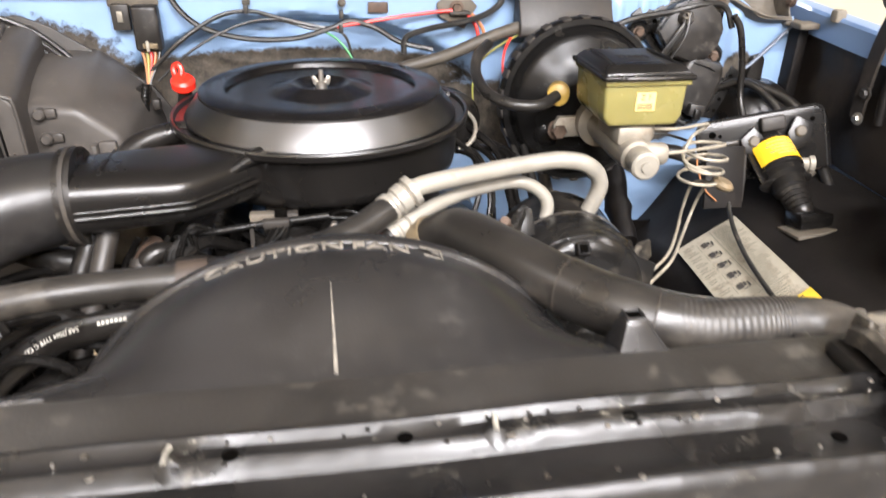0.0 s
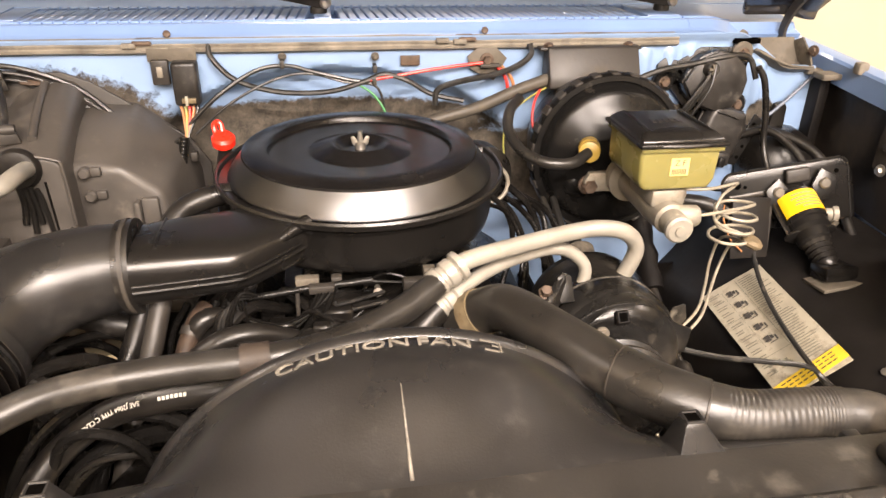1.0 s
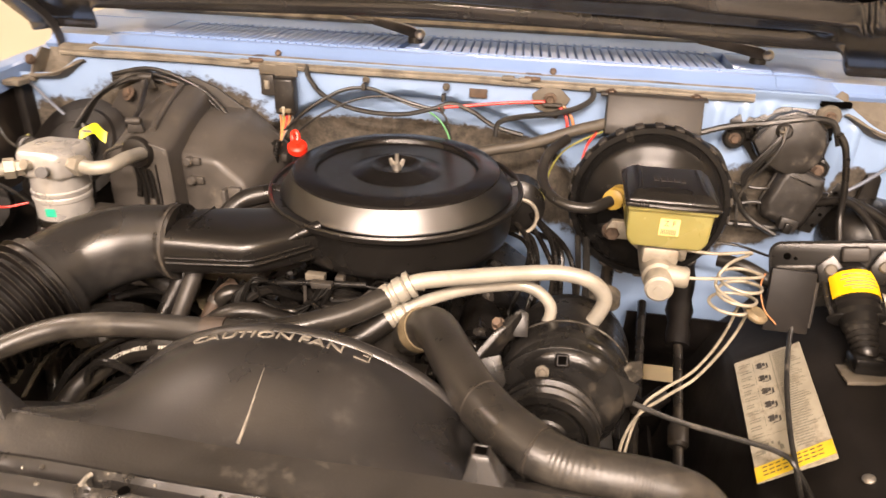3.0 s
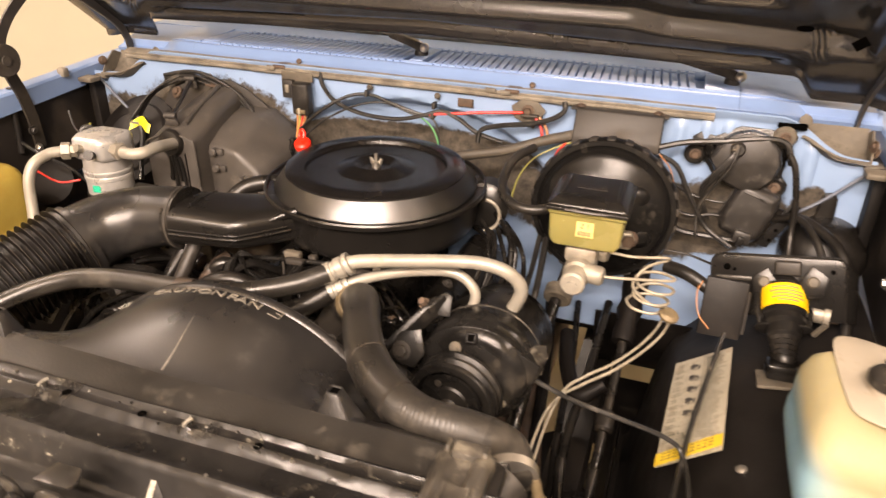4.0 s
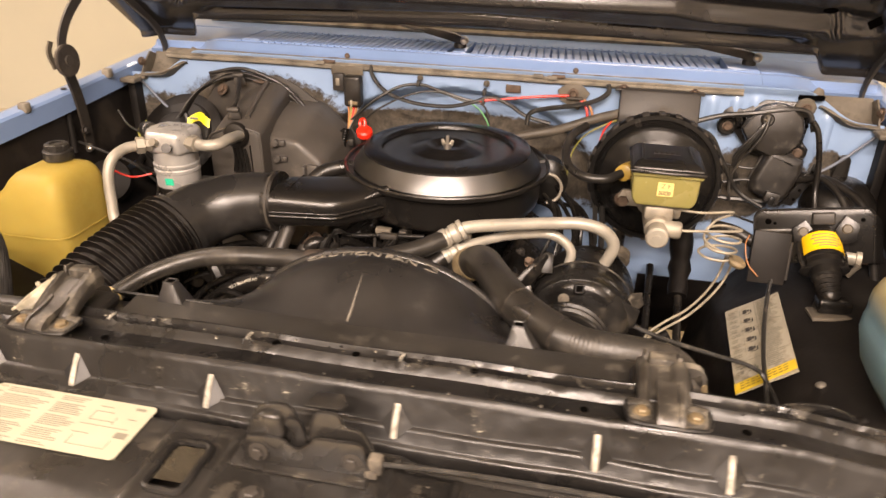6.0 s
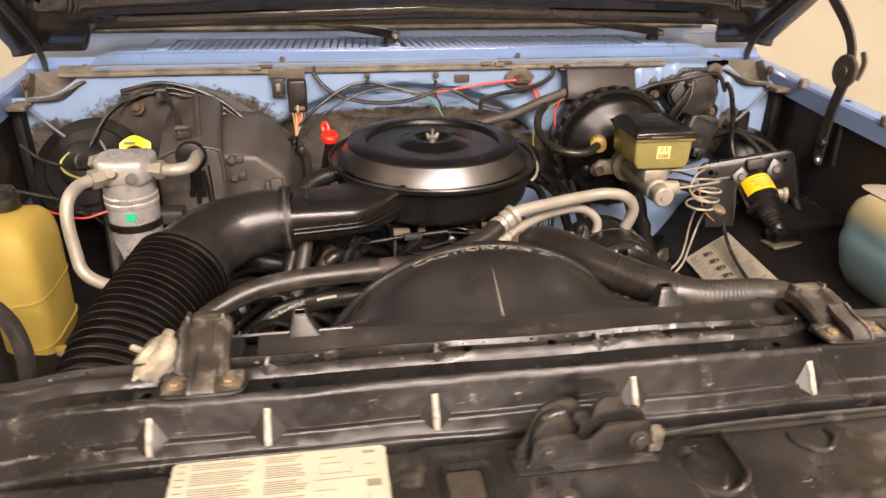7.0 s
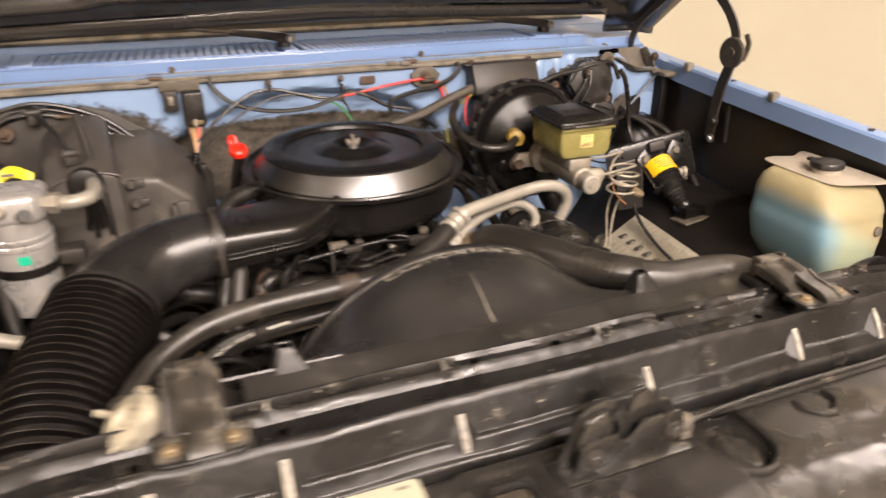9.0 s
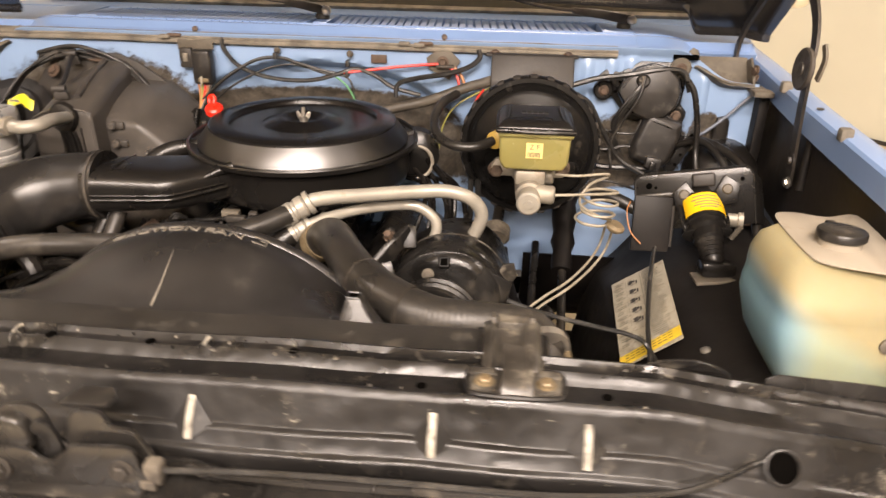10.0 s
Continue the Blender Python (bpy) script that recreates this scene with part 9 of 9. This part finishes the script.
relay()
for k, r in ((0, 0.0042), (1, 0.003), (2, 0.0034)):
    o = 0.010 * k
    harness("firewall_loom", [(-0.640, 0.940, 1.186 - o * 0.6), (-0.564, 0.940, 1.202 - o), (-0.503, 0.940, 1.191 - o), (-0.443, 0.938, 1.163 - o * 1.2), (-0.394, 0.924, 1.123 - o), (-0.361, 0.922, 1.086 - o * 0.6), (-0.324, 0.92, 1.073 - o * 0.5), (-0.298, 0.915, 1.084 - o)], r, M_WIRE, "black wiring loom draped over the heater case")
FW = "black wiring cable looping across the firewall"
harness("wiring_cable", [(-0.245, 0.962, 1.226), (-0.24, 0.952, 1.205), (-0.205, 0.942, 1.172), (-0.14, 0.94, 1.152), (-0.06, 0.94, 1.150), (0.0, 0.94, 1.165), (0.035, 0.945, 1.176), (0.075, 0.942, 1.165), (0.115, 0.94, 1.142), (0.17, 0.935, 1.13)], 0.0045, M_WIRE, FW)
harness("wiring_cable", [(-0.285, 0.925, 1.105), (-0.235, 0.93, 1.15), (-0.175, 0.945, 1.185), (-0.125, 0.95, 1.192), (-0.08, 0.945, 1.182), (-0.02, 0.942, 1.168), (0.02, 0.945, 1.162)], 0.0035, M_WIRE, FW)
harness("wiring_cable", [(-0.275, 0.925, 1.09), (-0.22, 0.93, 1.135), (-0.15, 0.94, 1.17), (-0.09, 0.945, 1.18), (-0.03, 0.942, 1.165), (0.02, 0.94, 1.158), (0.035, 0.935, 1.12), (0.04, 0.93, 1.09)], 0.0022, M_WIRE, FW)
harness("red_wire", [(0.01, 0.94, 1.168), (0.06, 0.944, 1.174), (0.12, 0.948, 1.182), (0.17, 0.952, 1.187), (0.205, 0.952, 1.19)], 0.003, M_REDWIRE, "red wire across the firewall")
harness("green_wire", [(-0.01, 0.94, 1.162), (0.015, 0.938, 1.145), (0.035, 0.93, 1.115), (0.035, 0.925, 1.08)], 0.002, M_GRWIRE, "thin green wire across the firewall")
harness("wiring_cable", [(0.285, 0.95, 1.222), (0.287, 0.945, 1.205), (0.265, 0.94, 1.188), (0.225, 0.935, 1.175), (0.16, 0.935, 1.163), (0.125, 0.935, 1.150), (0.12, 0.93, 1.125)], 0.0051, M_WIRE, FW)
harness("wiring_cable", [(0.318, 0.925, 1.168), (0.26, 0.92, 1.150), (0.19, 0.91, 1.125), (0.12, 0.905, 1.108), (0.05, 0.90, 1.09)], 0.010, M_TRUNK, "thick dusty wiring trunk from the junction cover", "cable", 10)
harness("wiring_cable", [(0.318, 0.925, 1.155), (0.28, 0.91, 1.14), (0.245, 0.89, 1.12), (0.225, 0.86, 1.09), (0.22, 0.82, 1.05)], 0.0016, M_YLWIRE, "thin yellow wire beside the booster")
harness("wiring_cable", [(0.30, 0.92, 1.15), (0.285, 0.90, 1.13), (0.28, 0.88, 1.10), (0.29, 0.86, 1.07)], 0.0022, M_REDWIRE, "thin red wire beside the booster")
harness("wiring_cable", [(0.47, 0.915, 1.165), (0.52, 0.92, 1.180), (0.58, 0.925, 1.188), (0.64, 0.925, 1.200), (0.685, 0.93, 1.195), (0.70, 0.92, 1.16)], 0.0055, M_WIRE, "black wiring cable to the wiper motor")
harness("wiring_cable", [(0.475, 0.91, 1.155), (0.50, 0.90, 1.13), (0.515, 0.885, 1.08), (0.505, 0.87, 1.02), (0.50, 0.85, 0.98)], 0.0013, M_ORWIRE, "thin orange wire beside the booster")
harness("wiring_cable", [(0.475, 0.92, 1.15), (0.51, 0.925, 1.13), (0.54, 0.92, 1.08), (0.58, 0.92, 1.02), (0.63, 0.90, 0.995)], 0.0047, M_WIRE, "black wiring cable below the wiper motor")
harness("wiring_cable", [(0.50, 0.93, 1.02), (0.54, 0.93, 1.00), (0.60, 0.925, 1.0), (0.66, 0.92, 1.0)], 0.0059, M_WIRE, "black wiring cable below the wiper motor")
harness("wiring_cable", [(0.585, 0.755, 0.99), (0.578, 0.74, 0.975), (0.585, 0.72, 0.945), (0.605, 0.71, 0.925)], 0.0013, M_ORWIRE, "thin tan wire beside the servo")
for i in range(4):
    o = 0.010 * i
    harness("heater_loom", [(-0.70, 0.90 - o, 1.09), (-0.66, 0.925 - o * 0.5, 1.15), (-0.58, 0.945, 1.185 + 0.004 * i), (-0.50, 0.947 - o * 0.3, 1.18 - 0.006 * i), (-0.43, 0.94, 1.145 - 0.008 * i), (-0.36, 0.93, 1.095 - 0.008 * i), (-0.305, 0.91, 1.07 - 0.006 * i)],
            (0.0050, 0.0026, 0.0036, 0.0020)[i], (M_WIRE, M_TEXTILE, M_WIRE, M_WIRE)[i], "black loom arching over the heater case")
harness("heater_loom", [(-0.36, 0.925, 1.085), (-0.345, 0.91, 1.05), (-0.335, 0.90, 1.0), (-0.33, 0.88, 0.94)], 0.008, M_RUBBERD, "black loom arching over the heater case")
harness("heater_loom", [(-0.68, 0.88, 1.10), (-0.66, 0.86, 1.06), (-0.64, 0.82, 1.02), (-0.63, 0.80, 0.98)], 0.006, M_WIRE, "black loom arching over the heater case")
for i in range(3):
    x = -0.28 - 0.035 * i
    solo("loom_clip", box(x - 0.006, x + 0.006, 0.90, 0.915, 1.05 + 0.004 * i, 1.066 + 0.004 * i, 0.003), M_CASE, (x, 0.9, 1.05), "small dusty clip on the heater loom", "clip", "loom clips")


def diamond_bracket():
    t = thing("ground_bracket", (0.215, 0.955, 1.19), "grimy diamond-shaped earth bracket on the firewall", "bracket")
    part("plate", slab([(0, 0.036), (0.034, 0.004), (0.012, -0.034), (-0.03, -0.014), (-0.036, 0.008)], 0.004, aim((0.215, 0.962, 1.192), (0, -1, 0.05)), 0.0015), M_TAN, t)
    part("screw", hexbolt((0.213, 0.956, 1.194), (0, -1, 0), 0.008, 0.008), M_RUST, t)
    part("lug", box(0.20, 0.235, 0.945, 0.957, 1.183, 1.189, 0.002), M_CASE, t)
    for i in range(2):
        part("lead", tube([(0.23 + 0.008 * i, 0.95, 1.185), (0.245 + 0.01 * i, 0.945, 1.165), (0.25 + 0.012 * i, 0.94, 1.14)], 0.003, 6), (M_REDWIRE, M_ORWIRE)[i], t)


diamond_bracket()
for x, z in ((-0.13, 1.196), (0.0185, 1.165), (0.02, 1.186)):
    solo("cable_tie", box(x - 0.0035, x + 0.0035, 0.936, 0.956, z - 0.006, z + 0.007, 0.0015), M_CAP, (x, 0.945, z), "small black cable tie on the firewall loom", "cable tie", "cable ties")


def dipstick():
    t = thing("transmission_dipstick", (-0.235, 0.82, 1.0), "red-capped transmission dipstick tube", "dipstick")
    part("tube", tube([(-0.225, 0.84, 0.92), (-0.232, 0.83, 1.02), (-0.2180, 0.822, 1.10)], 0.010, 12), M_SATIN, t)
    cap = part("cap", lathe([(0.011, -0.012), (0.013, -0.008), (0.0175, -0.004), (0.0175, 0.006), (0.014, 0.010), (0.008, 0.011), (0.0, 0.011)], aim((-0.2190, 0.820, 1.110), (0.05, -0.35, 0.9)), 28), M_RED, t, "bright red cap")
    part("loop", tube([(-0.2280, 0.826, 1.115), (-0.2320, 0.832, 1.126), (-0.2310, 0.834, 1.133), (-0.2250, 0.834, 1.135), (-0.2210, 0.831, 1.128), (-0.2220, 0.824, 1.116)], 0.0042, 8), M_RED, cap)


dipstick()
ring = thing("vacuum_canister", (0.15, 0.79, 1.03), "dark canister with a pale ring behind the air cleaner", "canister")
part("canister", lathe([(0.0, 0), (0.045, 0), (0.045, 0.05), (0.03, 0.06), (0.0, 0.06)], aim((0.175, 0.84, 1.045), (0.1, -1, 0.1)), 26), M_SATIN, ring)
part("pale_ring", tube([aim((0.178, 0.83, 1.035), (0.1, -1, 0.1)) @ Vector((0.03 * math.cos(a), 0.03 * math.sin(a), 0.06)) for a in [-1.5 + 3.0 * i / 12 for i in range(13)]], 0.0035, 8, 2), M_CAST, ring)


# ---- beyond the bay ----
def door_mirror():
    t = thing("door_mirror", (1.10, 1.75, 1.25), "chrome door mirror beyond the open hood", "mirror")
    part("head", box(1.02, 1.20, 1.72, 1.78, 1.24, 1.44, 0.03, 4), M_CHROME, t)
    part("arm", tube([(0.98, 1.80, 1.20), (1.04, 1.78, 1.215), (1.10, 1.76, 1.25)], 0.012, 10), M_CHROME, t)


door_mirror()
for s in (1, -1):
    solo("door_shell", box(s * 0.89 - 0.035, s * 0.89 + 0.035, 1.76, 2.9, 0.5, 1.2, 0.02), M_BLUE, (s * 0.95, 2.2, 0.5), "light blue cab door behind the fender", "door", "cab doors")
for pts, r in (([(0.50, 0.930, 1.10), (0.545, 0.935, 1.075), (0.60, 0.93, 1.07), (0.63, 0.915, 1.09)], 0.0026), ([(0.50, 0.925, 1.05), (0.55, 0.93, 1.035), (0.60, 0.925, 1.045), (0.645, 0.90, 1.02)], 0.0032),
               ([(0.49, 0.83, 1.00), (0.55, 0.82, 1.005), (0.62, 0.83, 0.985), (0.66, 0.84, 1.00)], 0.0024), ([(0.61, 0.905, 1.19), (0.60, 0.895, 1.15), (0.575, 0.90, 1.10), (0.56, 0.92, 1.05), (0.565, 0.91, 1.00)], 0.0028)):
    harness("thin_lead", pts, r, M_WIRE, "thin black wire beside the wiper motor")
